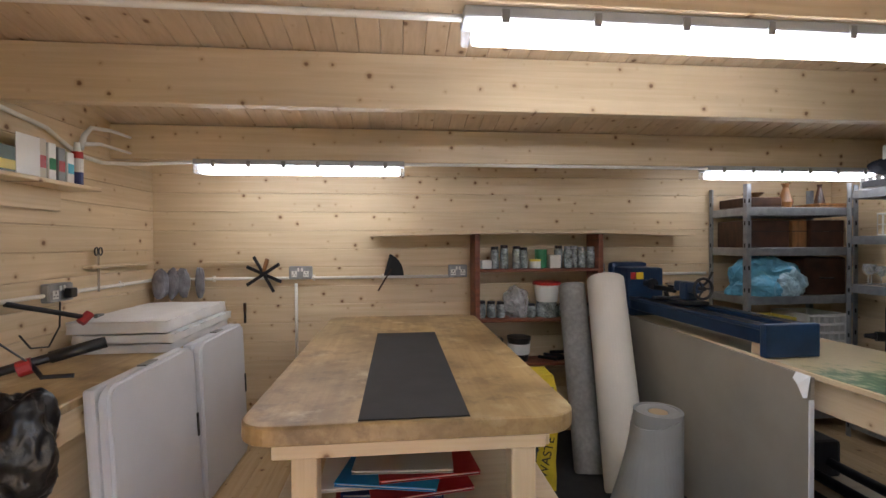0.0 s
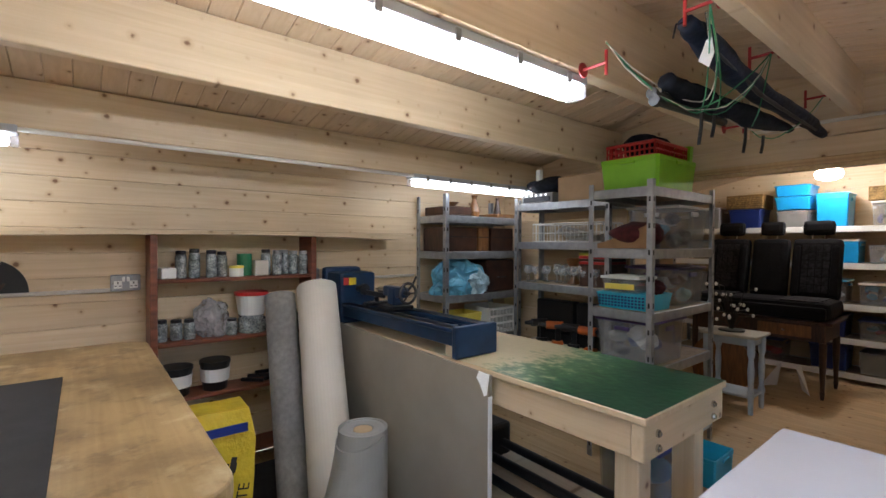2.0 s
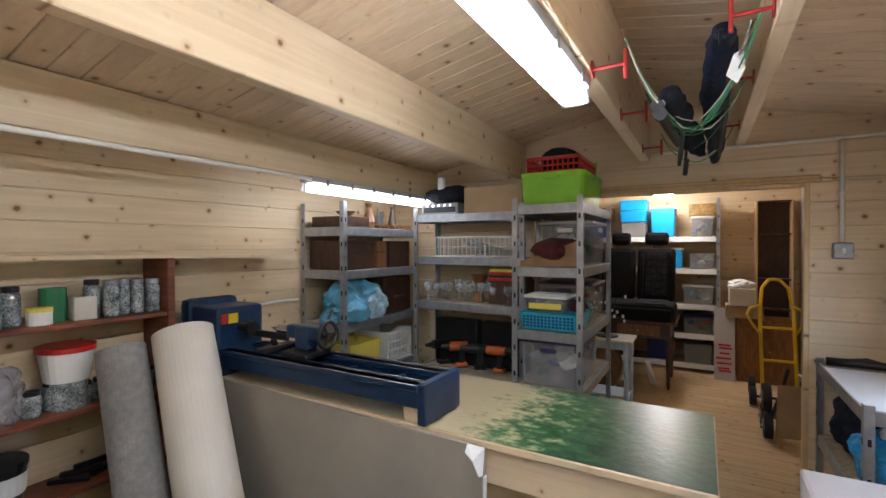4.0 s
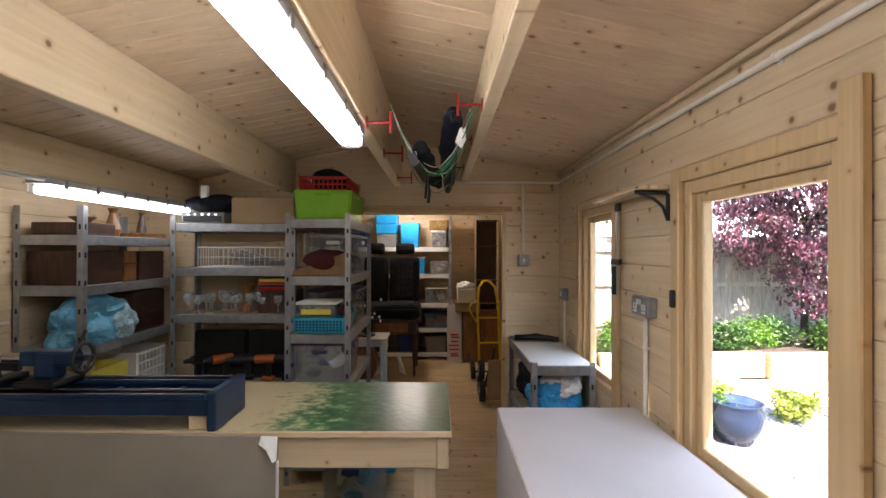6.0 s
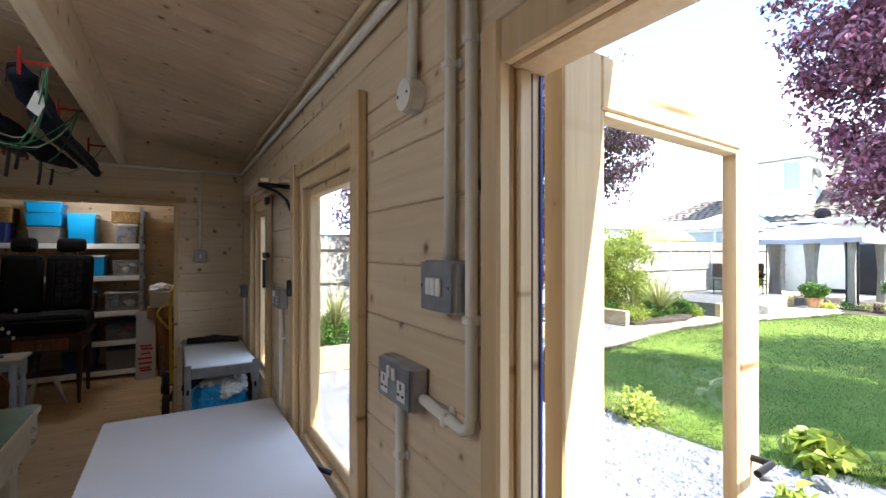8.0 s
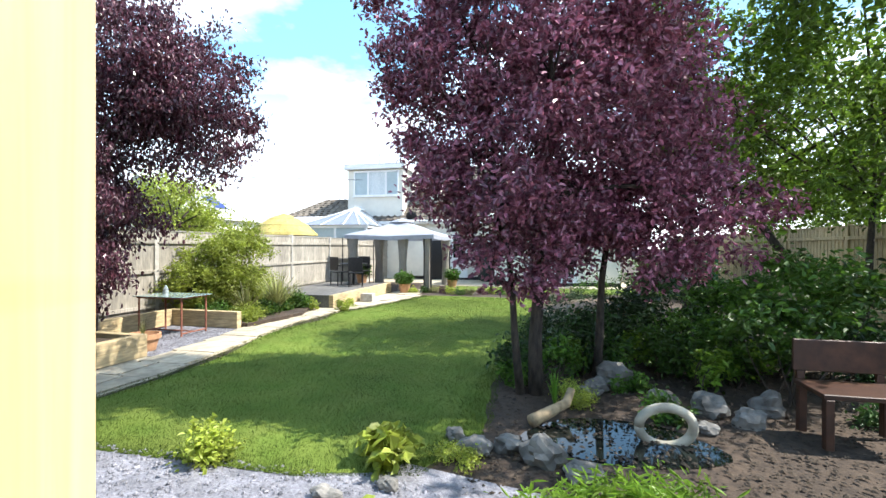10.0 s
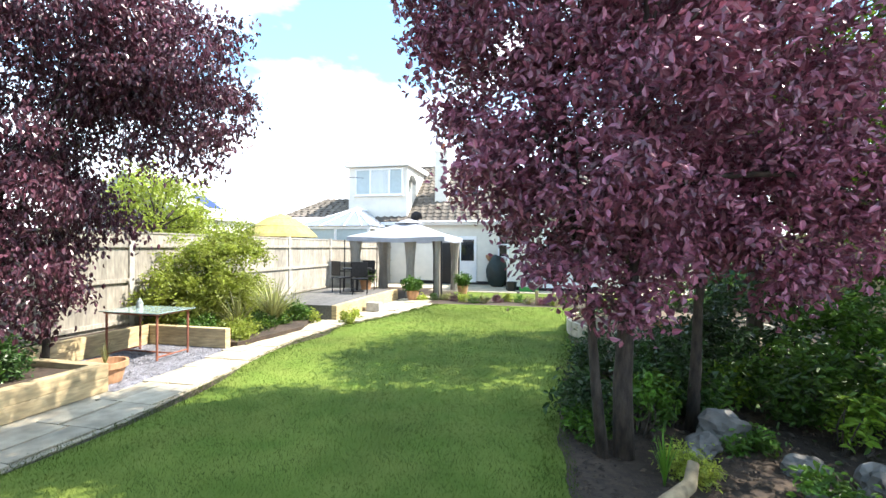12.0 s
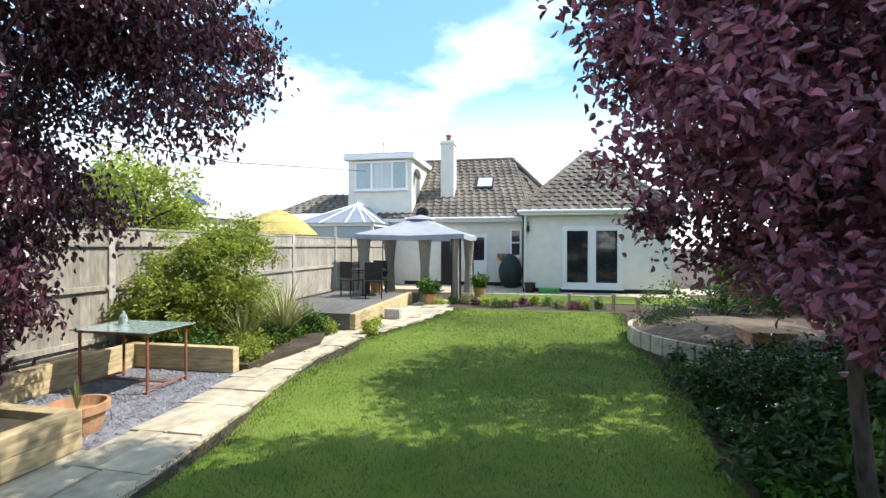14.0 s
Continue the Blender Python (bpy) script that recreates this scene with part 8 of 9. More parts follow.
    part("wall_lantern", B((4.02, 4.12, YE + 0.01, YE + 0.14, 2.1, 2.32), (4.05, 4.09, YE + 0.02, YE + 0.08, 2.32, 2.48), bevel=0.01), BLACK, h, "black wall lantern")
    # left wing roof
    bm = bmesh.new()
    tiled(bm, ((15.3, YM + 0.35, 3.0), (12.0, YM + 0.35, 3.0), (12.0, -23.2, 4.05), (13.9, -23.2, 4.05)))
    part("wing_roof", bm, TILE, h)
    # conservatory
    cs = part("conservatory", B((9.9, 10.0, -19.3, -19.2, GZ, 2.35), (13.0, 13.1, -19.3, -19.2, GZ, 2.35), (11.4, 11.5, -19.3, -19.2, GZ, 2.35), (9.9, 10.0, -21.4, -21.3, GZ, 2.35), (9.85, 13.15, -19.32, -19.18, 2.35, 2.47), (9.85, 9.99, -21.45, -19.3, 2.35, 2.47), (13.0, 13.15, -21.45, -19.3, 2.35, 2.47), bevel=0.01), UPVC, h, "white framed conservatory")
    part("low_wall", B((10.0, 13.0, -19.30, -19.2, GZ, 0.7), bevel=0.005), RENDER_W, cs)
    for a, b in ((10.0, 11.4), (11.5, 13.0)):
        part("pane", B((a, b, -19.26, -19.25, 0.7, 2.35), bevel=0), BLIND, cs)
    bm = bmesh.new()
    ap1, ap2 = (11.0, -20.3, 3.3), (11.0, -21.6, 3.3)
    E = [(9.8, -19.1, 2.48), (13.2, -19.1, 2.48), (13.2, -21.6, 2.48), (9.8, -21.6, 2.48)]
    plane(bm, E[0], E[1], ap1); plane(bm, E[1], E[2], ap2, ap1); plane(bm, E[3], E[0], ap1, ap2)
    part("glass_roof", bm, mat("conservatory_roof_glass", (0.20, 0.23, 0.28), 0.15, vary=0.1, spec=0.7), cs)
    bars = [(ap1, e, 0.035) for e in E[:2]] + [(ap1, (11.0, -19.1, 2.48), 0.03), (ap1, (12.1, -19.1, 2.48), 0.03), (ap1, (10.2, -19.1, 2.48), 0.03), (ap1, ap2, 0.05), (ap1, (9.8, -20.3, 2.48), 0.03)]
    for bar in bars:
        part("roof_bar", C(bar, seg=8), UPVC, cs)
    for i in range(7):
        part("finial", C(((11.0, -20.35 - i * 0.15, 3.34), (11.0, -20.35 - i * 0.15, 3.5), 0.018, 0.004), seg=8), UPVC, cs)
    part("hanging_basket", lathe([(0.05, 1.0), (0.16, 1.15), (0.18, 1.28), (0.05, 1.28)], (5.15, YM + 0.12, 0), 14), TERRA, h, "terracotta wall pot")


house()


def gazebo():
    g = thing("gazebo", "grey canvas gazebo with gathered curtains on the terrace", "gazebo")
    x0, x1, y0, y1, ze = 5.85, 9.15, -18.6, -15.4, 1.93
    cx, cy = (x0 + x1) / 2, (y0 + y1) / 2
    bm = bmesh.new()
    n = 8
    rings = []
    for k in range(n + 1):
        t = k / n
        s = 1 - 0.80 * t
        z = ze + 0.48 * t ** 0.85 - 0.06 * math.sin(math.pi * t)
        ring = []
        for (sx, sy) in ((-1, -1), (0, -1), (1, -1), (1, 0), (1, 1), (0, 1), (-1, 1), (-1, 0)):
            ring.append(bm.verts.new((cx + sx * s * (x1 - x0) / 2, cy + sy * s * (y1 - y0) / 2, z - (0.05 * (1 - t) if 0 in (sx, sy) else 0))))
        rings.append(ring)
    for a, b in zip(rings, rings[1:]):
        for i in range(8):
            bm.faces.new((a[i], a[(i + 1) % 8], b[(i + 1) % 8], b[i]))
    lo = [bm.verts.new(v.co - Vector((0, 0, 0.14))) for v in rings[0]]
    for i in range(8):
        bm.faces.new((lo[i], lo[(i + 1) % 8], rings[0][(i + 1) % 8], rings[0][i]))
    part("canopy", bm, CANVAS, g, "pale grey canvas roof")
    bm = bmesh.new()
    lathe([(0.50, ze + 0.50), (0.42, ze + 0.56), (0.05, ze + 0.66), (0.02, ze + 0.67)], (cx, cy, 0), 8, bm)
    part("vent_cap", bm, CANVAS, g)
    part("vent_rail", B((cx - 0.42, cx + 0.42, cy + 0.30, cy + 0.32, ze + 0.42, ze + 0.50)), BLACK, g)
    for x in (x0 + 0.12, x1 - 0.12):
        for y in (y0 + 0.12, y1 - 0.12):
            part("post", C(((x, y, GZ), (x, y, ze - 0.05), 0.03), ((x + 0.25, y, GZ), (x + 0.25, y, ze - 0.1), 0.018), seg=10), DARKM, g)
    for i, (x, y, w) in enumerate(((6.12, -15.6, 0.14), (7.05, -15.7, 0.17), (8.9, -15.55, 0.18), (6.1, -18.3, 0.16), (8.95, -18.3, 0.2))):
        bm = bmesh.new()
        m = 28
        prof = [(GZ + 0.02, 0.95), (0.5, 0.8), (0.9, 0.7), (1.4, 0.9), (1.85, 1.15)]
        rr = [[bm.verts.new((x + w * k * (1 + 0.14 * math.sin(9 * a + i)) * math.cos(a), y + 0.55 * w * k * (1 + 0.14 * math.sin(9 * a + i)) * math.sin(a), z)) for a in [2 * math.pi * j / m for j in range(m)]] for z, k in prof]
        for a, b in zip(rr, rr[1:]):
            for j in range(m):
                bm.faces.new((a[j], a[(j + 1) % m], b[(j + 1) % m], b[j]))
        part("curtain", bm, CURTAIN, g, "gathered taupe curtain", True)


gazebo()

# deck
dk = thing("deck", "low raised timber deck with a pale sleeper edge", "deck")
part("edge", B((7.30, 7.42, -15.2, -10.9, GZ, 0.27), bevel=0.01), SLEEPER, dk, "pale timber edge")
part("edge", B((7.421, 9.55, -11.02, -10.9, GZ, 0.27), bevel=0.01), DECKW, dk)
y = -11.03
i = 0
while 7.43 + i * 0.145 < 9.55:
    a = 7.43 + i * 0.145
    plank("deck_board", a, a + 0.138, -15.2, -11.03, 0.225, 0.25, DECKW, dk, 0.003)
    i += 1
part("deck_base", B((7.43, 9.55, -15.2, -11.03, GZ, 0.22), bevel=0), SOIL, dk)


# ---- trees and plants ----
def leaves(name, centres, spread, count, size, material, parent=None, seed=1, droop=0.3, aspect=0.6, squash=0.8):
    """Many small folded leaves round clump centres, as one mesh."""
    r = np.random.default_rng(seed)
    c = np.asarray(centres, float)
    idx = r.integers(0, len(c), count)
    p = c[idx] + r.normal(0, 1, (count, 3)) * np.array([spread, spread, spread * squash])
    a = r.random(count) * 2 * np.pi
    el = r.normal(-droop, 0.55, count)
    d = np.stack([np.cos(a) * np.cos(el), np.sin(a) * np.cos(el), np.sin(el)], 1)
    ref = r.normal(0, 1, (count, 3)) * 0.9 + np.array([0, 0, 1.0])
    s = np.cross(d, ref)
    s /= np.linalg.norm(s, axis=1, keepdims=True) + 1e-9
    nrm = np.cross(s, d)
    L = size * (0.6 + 0.8 * r.random(count))[:, None]
    w = L * aspect * 0.5
    up = nrm * w * 0.35
    dip = -nrm * L * 0.12
    V = np.stack([p, p + d * L * 0.30 + s * w * 0.85 + up, p + d * L * 0.68 + s * w * 0.8 + up, p + d * L + dip,
                  p + d * L * 0.68 - s * w * 0.8 + up, p + d * L * 0.30 - s * w * 0.85 + up], 1).reshape(-1, 3)
    i = np.arange(count) * 6
    F = np.concatenate([np.stack([i, i + 1, i + 2, i + 3], 1), np.stack([i, i + 3, i + 4, i + 5], 1)])
    me = bpy.data.meshes.new(name)
    me.from_pydata(V.tolist(), [], F.tolist())
    me.materials.append(material)
    ob = new(name, me)
    if parent is not None:
        ob.parent = parent
    return ob


def blob_points(blobs, n, seed, shell=0.55):
    """Clump centres spread in ellipsoids (x, y, z, rx, ry, rz), thicker to the outside."""
    r = np.random.default_rng(seed)
    vol = np.array([b[3] * b[4] * b[5] for b in blobs]) ** 0.8
    out = []
    for b, k in zip(blobs, np.maximum(1, (n * vol / vol.sum()).astype(int))):
        d = r.normal(0, 1, (k, 3))
        d /= np.linalg.norm(d, axis=1, keepdims=True)
        q = (shell + (1 - shell) * r.random(k)) ** 0.7
        out.append(np.array(b[:3]) + d * q[:, None] * np.array(b[3:]) * (0.85 + 0.3 * r.random(k))[:, None])
    return np.concatenate(out)


def branchy(bm, start, ends, r0, seed, bend=0.15):
    r = random.Random(seed)
    s = Vector(start)
    for e in ends:
        e = Vector(e)
        pts = []
        o1 = Vector((r.uniform(-bend, bend), r.uniform(-bend, bend), r.uniform(0, bend)))
        for i in range(7):
            t = i / 6
            pts.append(s.lerp(e, t) + o1 * math.sin(math.pi * t))
        pipe(pts, r0 * r.uniform(0.7, 1.0), 8, bm, 0.15)
    return bm


def tree(name, label, stems, blobs, clumps, spread, nleaf, size, leaf, seed, limbs=26, droop=0.35, aspect=0.6, shell=0.5):
    t = thing(name, label, "tree")
    pts = blob_points(blobs, clumps, seed, shell)
    bm = bmesh.new()
    tops = []
    for pp, r in stems:
        pipe(pp, r, 12, bm, 0.45)
        tops.append((Vector(pp[-1]), r))
    part("trunk", bm, BARK, t, "grey brown bark", True)
    rr = random.Random(seed)
    for i in range(limbs):
        bm = bmesh.new()
        s, r = tops[i % len(tops)]
        e = Vector(pts[rr.randrange(len(pts))])
        branchy(bm, s - Vector((0, 0, rr.uniform(0, 0.3))), [e], r * 0.42, seed + i, 0.25)
        part("limb", bm, BARK, t, smooth=True)
    cr = leaves("crown", pts, spread, nleaf, size, leaf, t, seed, droop, aspect)
    return t


tree("purple_plum_tree", "purple-leaved plum tree with a slender forked trunk beside the lawn",
     [([(2.14, -5.40, GZ - 0.05), (2.15, -5.42, 0.5), (2.12, -5.45, 1.0), (2.05, -5.5, 1.6), (2.0, -5.55, 2.2)], 0.085),
      ([(2.30, -5.36, GZ - 0.05), (2.36, -5.36, 0.5), (2.40, -5.40, 1.1), (2.5, -5.5, 1.8)], 0.05),
      ([(1.45, -6.1, GZ - 0.05), (1.42, -6.1, 0.5), (1.40, -6.1, 1.1), (1.3, -6.1, 1.9)], 0.06)],
     [(3.25, -5.6, 2.25, 0.36, 0.5, 0.42), (3.45, -5.6, 2.9, 0.42, 0.6, 0.4), (3.5, -5.6, 3.5, 0.5, 0.6, 0.45), (3.6, -5.7, 4.2, 0.75, 0.7, 0.55), (1.75, -5.7, 3.0, 1.5, 1.4, 1.35), (2.3, -5.5, 2.3, 1.15, 1.1, 0.85), (1.2, -5.9, 2.3, 1.0, 1.0, 0.8), (1.8, -5.8, 4.4, 1.4, 1.4, 1.2), (3.0, -5.6, 3.6, 0.8, 0.8, 0.9), (2.35, -5.15, 1.4, 0.75, 0.5, 0.30), (2.15, -5.0, 1.05, 0.30, 0.25, 0.20), (2.6, -5.8, 5.2, 1.1, 1.1, 0.8), (0.7, -6.1, 1.8, 1.2, 0.9, 0.7), (1.6, -6.4, 1.6, 0.9, 0.7, 0.5), (2.72, -6.3, 1.8, 0.42, 0.5, 0.55), (2.0, -6.3, 2.0, 0.8, 0.6, 0.7)],
     590, 0.11, 82000, 0.062, PURPLE, 11, droop=0.45)
tree("purple_plum_tree", "purple-leaved plum tree overhanging the sleeper bed",
     [([(8.66, -5.85, GZ), (8.68, -5.9, 0.6), (8.7, -5.8, 1.2), (8.8, -5.6, 2.0)], 0.045),
      ([(9.1, -5.2, 0.2), (9.1, -5.2, 1.0), (9.05, -5.2, 2.0)], 0.06)],
     [(8.9, -5.2, 3.2, 1.4, 1.6, 1.4), (8.8, -5.4, 2.0, 1.2, 1.3, 1.0), (8.6, -5.8, 4.2, 1.4, 1.4, 1.1), (8.3, -5.0, 1.2, 0.8, 1.0, 0.7), (8.0, -6.5, 3.4, 0.8, 0.8, 0.9), (7.95, -5.9, 4.1, 0.9, 0.9, 0.9), (7.45, -6.7, 3.7, 0.75, 0.7, 0.9), (7.45, -6.5, 2.9, 0.5, 0.5, 0.5), (6.85, -6.4, 3.15, 0.5, 0.55, 0.5), (6.85, -6.2, 3.8, 0.55, 0.6, 0.6), (7.9, -6.3, 4.7, 1.0, 0.9, 0.7), (9.4, -3.6, 2.6, 1.2, 1.4, 1.5)],
     760, 0.12, 66000, 0.062, PURPLE, 23, droop=0.95)

# ---- garden things ----
def shrub(name, label, blobs, clumps, spread, n, size, leaf, seed, category="shrub", stems=True, aspect=0.55):
    t = thing(name, label, category)
    pts = blob_points(blobs, clumps, seed, 0.4)
    if stems:
        r = random.Random(seed)
        b = blobs[0]
        for i in range(7):
            bm = bmesh.new()
            e = Vector(pts[r.randrange(len(pts))])
            branchy(bm, (b[0] + r.uniform(-0.1, 0.1), b[1] + r.uniform(-0.1, 0.1), GZ - 0.02), [e], 0.011, seed + i, 0.08)
            part("stem", bm, BARK, t)
    leaves("foliage", pts, spread, n, size, leaf, t, seed, 0.1, aspect)
    return t


def strap_plant(name, label, x, y, z, count, length, material, seed, arch=0.55, width=0.012):
    """Arching strap leaves from one crown."""
    t = thing(name, label, "plant")
    r = random.Random(seed)
    verts, faces = [], []
    for i in range(count):
        a = r.uniform(0, 2 * math.pi)
        L = length * r.uniform(0.6, 1.0)
        lean = r.uniform(0.15, 1.0) * arch
        d = Vector((math.cos(a), math.sin(a), 0))
        s = Vector((-math.sin(a), math.cos(a), 0))
        base = len(verts)
        for k in range(6):
            u = k / 5
            p = Vector((x, y, z)) + d * (L * lean * (u + 0.8 * u * u)) * 0.7 + Vector((0, 0, L * (u - 0.45 * lean * u * u * 1.6)))
            w = width * (1 - u ** 2 * 0.95)
            verts += [p - s * w, p + s * w]
        for k in range(5):
            q = base + 2 * k
            faces.append((q, q + 1, q + 3, q + 2))
    mesh_of("leaf_fan", [tuple(v) for v in verts], faces, material, t)
    return t


shrub("bamboo_shrub", "tall yellow-green feathery shrub against the fence", [(9.0, -8.9, 1.0, 0.65, 0.6, 0.95), (9.05, -9.7, 1.2, 0.6, 0.6, 0.85), (9.2, -8.3, 0.7, 0.5, 0.4, 0.65), (8.85, -9.2, 0.5, 0.45, 0.5, 0.5)], 230, 0.09, 22000, 0.07, YLEAF, 41, aspect=0.42)
shrub("bamboo_shrub", "lower yellow-green shrub along the fence", [(9.1, -10.4, 0.45, 0.45, 0.4, 0.5), (8.5, -9.9, 0.25, 0.4, 0.5, 0.3)], 150, 0.09, 7000, 0.05, YLEAF, 43, aspect=0.4)
strap_plant("cordyline", "arching bronze-green strap-leaved plant by the fence", 8.0, -9.55, 0.0, 130, 1.35, STRAP, 7, 0.75, 0.014)
strap_plant("cordyline", "arching pale strap-leaved plant in the fence border", 8.2, -8.75, 0.0, 70, 1.0, STRAP, 12, 0.7, 0.013)
strap_plant("cordyline", "small arching strap-leaved plant by the deck", 8.15, -10.6, 0.0, 60, 0.75, STRAP, 8, 0.6)
strap_plant("cordyline", "arching green strap-leaved plant outside the window", 7.9, -1.6, 0.3, 90, 1.0, STRAP, 9, 0.7)
for i, (x, y, s, mt) in enumerate(((8.0, -8.5, 0.30, YLEAF), (8.1, -9.3, 0.28, GLEAF), (7.9, -10.3, 0.22, GLEAF), (8.6, -8.3, 0.3, GLEAF), (8.4, -10.2, 0.25, YLEAF))):
    shrub("border_plant", "low leafy plant in the fence border", [(x, y, 0.12, s, s, 0.22)], 40, 0.07, 2200, 0.05, mt, 50 + i, "plant", False)
for i in range(8):
    x, y = (8.0 + 0.2 * (i % 3), -1.6 - 0.5 * i)
    shrub("bed_plant", "leafy plant in the sleeper bed", [(x, y, 0.40, 0.25, 0.25, 0.18)], 26, 0.07, 1200, 0.05, (GLEAF, DLEAF)[i % 2], 70 + i, "plant", False)
# right-hand planting
for i, (x, y, z, sx, sz, mt, n, sz2) in enumerate((
        (1.5, -6.6, 0.30, 0.50, 0.34, DLEAF, 5200, 0.06), (0.9, -7.3, 0.40, 0.6, 0.45, DLEAF, 5200, 0.06), (0.4, -6.5, 0.35, 0.5, 0.40, GLEAF, 3600, 0.06),
        (2.35, -6.0, 0.16, 0.28, 0.20, DLEAF, 1800, 0.06), (1.9, -7.7, 0.26, 0.45, 0.32, DLEAF, 4200, 0.05), (-0.4, -7.4, 0.55, 0.6, 0.5, GLEAF, 4200, 0.07), (0.0, -8.6, 0.6, 0.7, 0.6, DLEAF, 5200, 0.07),
        (-1.0, -6.4, 0.5, 0.6, 0.4, DLEAF, 3600, 0.07), (1.1, -8.6, 0.2, 0.5, 0.25, DLEAF, 3000, 0.05), (-1.6, -8.2, 0.8, 0.8, 0.7, GLEAF, 5000, 0.07), (-2.6, -6.8, 0.8, 0.8, 0.8, DLEAF, 5000, 0.08))):
    shrub("border_shrub", "dark leafy shrub under the plum tree" if mt is DLEAF else "fresh green shrub under the trees", [(x, y, z, sx, sx, sz)], 46, 0.085, int(n * 0.42), sz2 * 1.15, mt, 90 + i, "shrub", True)
strap_plant("iris_clump", "upright green blades by the pond", 1.95, -4.95, GZ, 40, 0.42, GLEAF, 17, 0.25, 0.008)
shrub("heather_clump", "pale green spiky clump by the tree", [(1.75, -5.1, 0.05, 0.16, 0.16, 0.12)], 26, 0.05, 1500, 0.035, YLEAF, 120, "plant", False, 0.3)
shrub("hosta", "broad pale green leaved plant by the gravel", [(3.15, -3.5, 0.06, 0.16, 0.16, 0.10)], 14, 0.05, 260, 0.12, YLEAF, 121, "plant", False, 0.7)
shrub("hosta", "small pale plant in the gravel", [(3.0, -2.75, 0.0, 0.08, 0.08, 0.05)], 8, 0.03, 90, 0.08, YLEAF, 122, "plant", False, 0.7)
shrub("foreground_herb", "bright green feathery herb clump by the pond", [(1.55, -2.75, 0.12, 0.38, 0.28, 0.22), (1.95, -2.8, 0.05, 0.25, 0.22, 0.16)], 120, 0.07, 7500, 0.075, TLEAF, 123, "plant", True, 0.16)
shrub("thyme_mat", "low green cushion in the gravel", [(2.65, -3.65, -0.02, 0.17, 0.14, 0.06)], 20, 0.04, 900, 0.025, YLEAF, 124, "plant", False)
for i, (x, y) in enumerate(((4.4, -3.25), (5.6, -3.1), (6.2, -2.5), (6.6, -1.9))):
    shrub("gravel_plant", "small yellow-green plant by the gravel", [(x, y, 0.08, 0.16, 0.16, 0.14)], 16, 0.05, 700, 0.05, YLEAF, 130 + i, "plant", False)


def rock(x, y, s, seed, label="rough grey rock beside the pond", flat=0.6):
    t = thing("rock", label, "rock", "pond rocks")
    bm = lump((x, y, GZ + s * flat * 0.45), (s, s * random.uniform(0.6, 0.9), s * flat), seed, 0.45, 3, squash=GZ - 0.03)
    part("stone", bm, ROCK, t)


random.seed(77)
for i, (x, y, s) in enumerate(((2.55, -3.85, 0.20), (2.30, -3.95, 0.16), (2.05, -3.80, 0.22), (1.80, -3.65, 0.18), (2.75, -4.05, 0.12), (1.28, -5.85, 0.28), (0.9, -5.4, 0.22), (0.55, -5.15, 0.24), (0.3, -4.9, 0.18), (1.0, -4.95, 0.16), (1.65, -5.35, 0.14), (0.0, -5.3, 0.2), (3.35, -3.0, 0.14), (1.5, -5.6, 0.18), (1.375, -8.7, 0.22), (0.7, -4.7, 0.14), (3.0, -3.2, 0.10))):
    rock(x, y, s * 0.68, i + 2, "grey rock with pale edges beside the pond" if i % 2 else "rough grey rock beside the pond", 0.55 + 0.2 * (i % 3))
bm = slab([(1.45 + 0.75 * math.cos(radians(a)) * (1 + 0.12 * math.sin(radians(3 * a))), -4.35 + 0.45 * math.sin(radians(a)), ) for a in range(0, 360, 12)], GZ - 0.04, GZ - 0.012)
setting(part("pond_water", bm, POND), "small dark still pond", "water")
# pale ring ornament
t = thing("ring_ornament", "weathered white stone ring standing by the pond", "ornament")
n = 28
bm = pipe([(1.10 + 0.20 * math.cos(2 * math.pi * i / n), -4.35 + 0.05 * math.sin(2 * math.pi * i / n), 0.08 + 0.17 * math.sin(2 * math.pi * i / n)) for i in range(n + 1)], 0.038, 12)
part("ring", bm, mat("pale_stone", (0.50, 0.47, 0.38), 0.85, vary=0.2, scale=9, bump=0.4), t, smooth=True)
t = thing("driftwood", "curved pale branch lying by the pond", "branch")
part("branch", pipe([(2.15, -4.45, GZ + 0.04), (2.0, -4.6, GZ + 0.08), (1.85, -4.75, GZ + 0.12), (1.80, -4.85, GZ + 0.22)], 0.06, 10, taper=0.6), mat("driftwood_wood", (0.36, 0.27, 0.16), 0.85, vary=0.25, scale=8, stretch=(2, 2, 2), bump=0.4), t, smooth=True)
t = thing("bollard", "dark carved wooden post in the gravel", "post")
part("post", lathe([(0.065, -0.03), (0.065, 0.40), (0.05, 0.43), (0.062, 0.46), (0.045, 0.54), (0.01, 0.60)], (5.25, -2.96, GZ), 14), DARKW, t)
t = thing("glazed_pot", "large dark blue glazed pot outside the window", "pot")
part("pot", lathe([(0.12, 0.0), (0.19, 0.14), (0.21, 0.24), (0.18, 0.32), (0.205, 0.34), (0.18, 0.34), (0.15, 0.30)], (5.75, -1.6, GZ), 28), GLAZED, t, smooth=True)
shrub("pot_plant", "small green plant by the glazed pot", [(6.0, -1.45, 0.15, 0.16, 0.16, 0.2)], 20, 0.06, 900, 0.06, GLEAF, 140, "plant", False)
t = thing("terracotta_pot", "pale terracotta pot beside the path", "pot")
part("pot", lathe([(0.17, 0.0), (0.21, 0.17), (0.24, 0.18), (0.24, 0.25), (0.21, 0.25), (0.18, 0.17)], (7.88, -5.96, GZ), 26), TERRA, t, smooth=False)
strap_plant("pot_grass", "dry grass in the terracotta pot", 7.88, -5.96, GZ + 0.16, 26, 0.40, STRAP, 19, 0.3, 0.005)


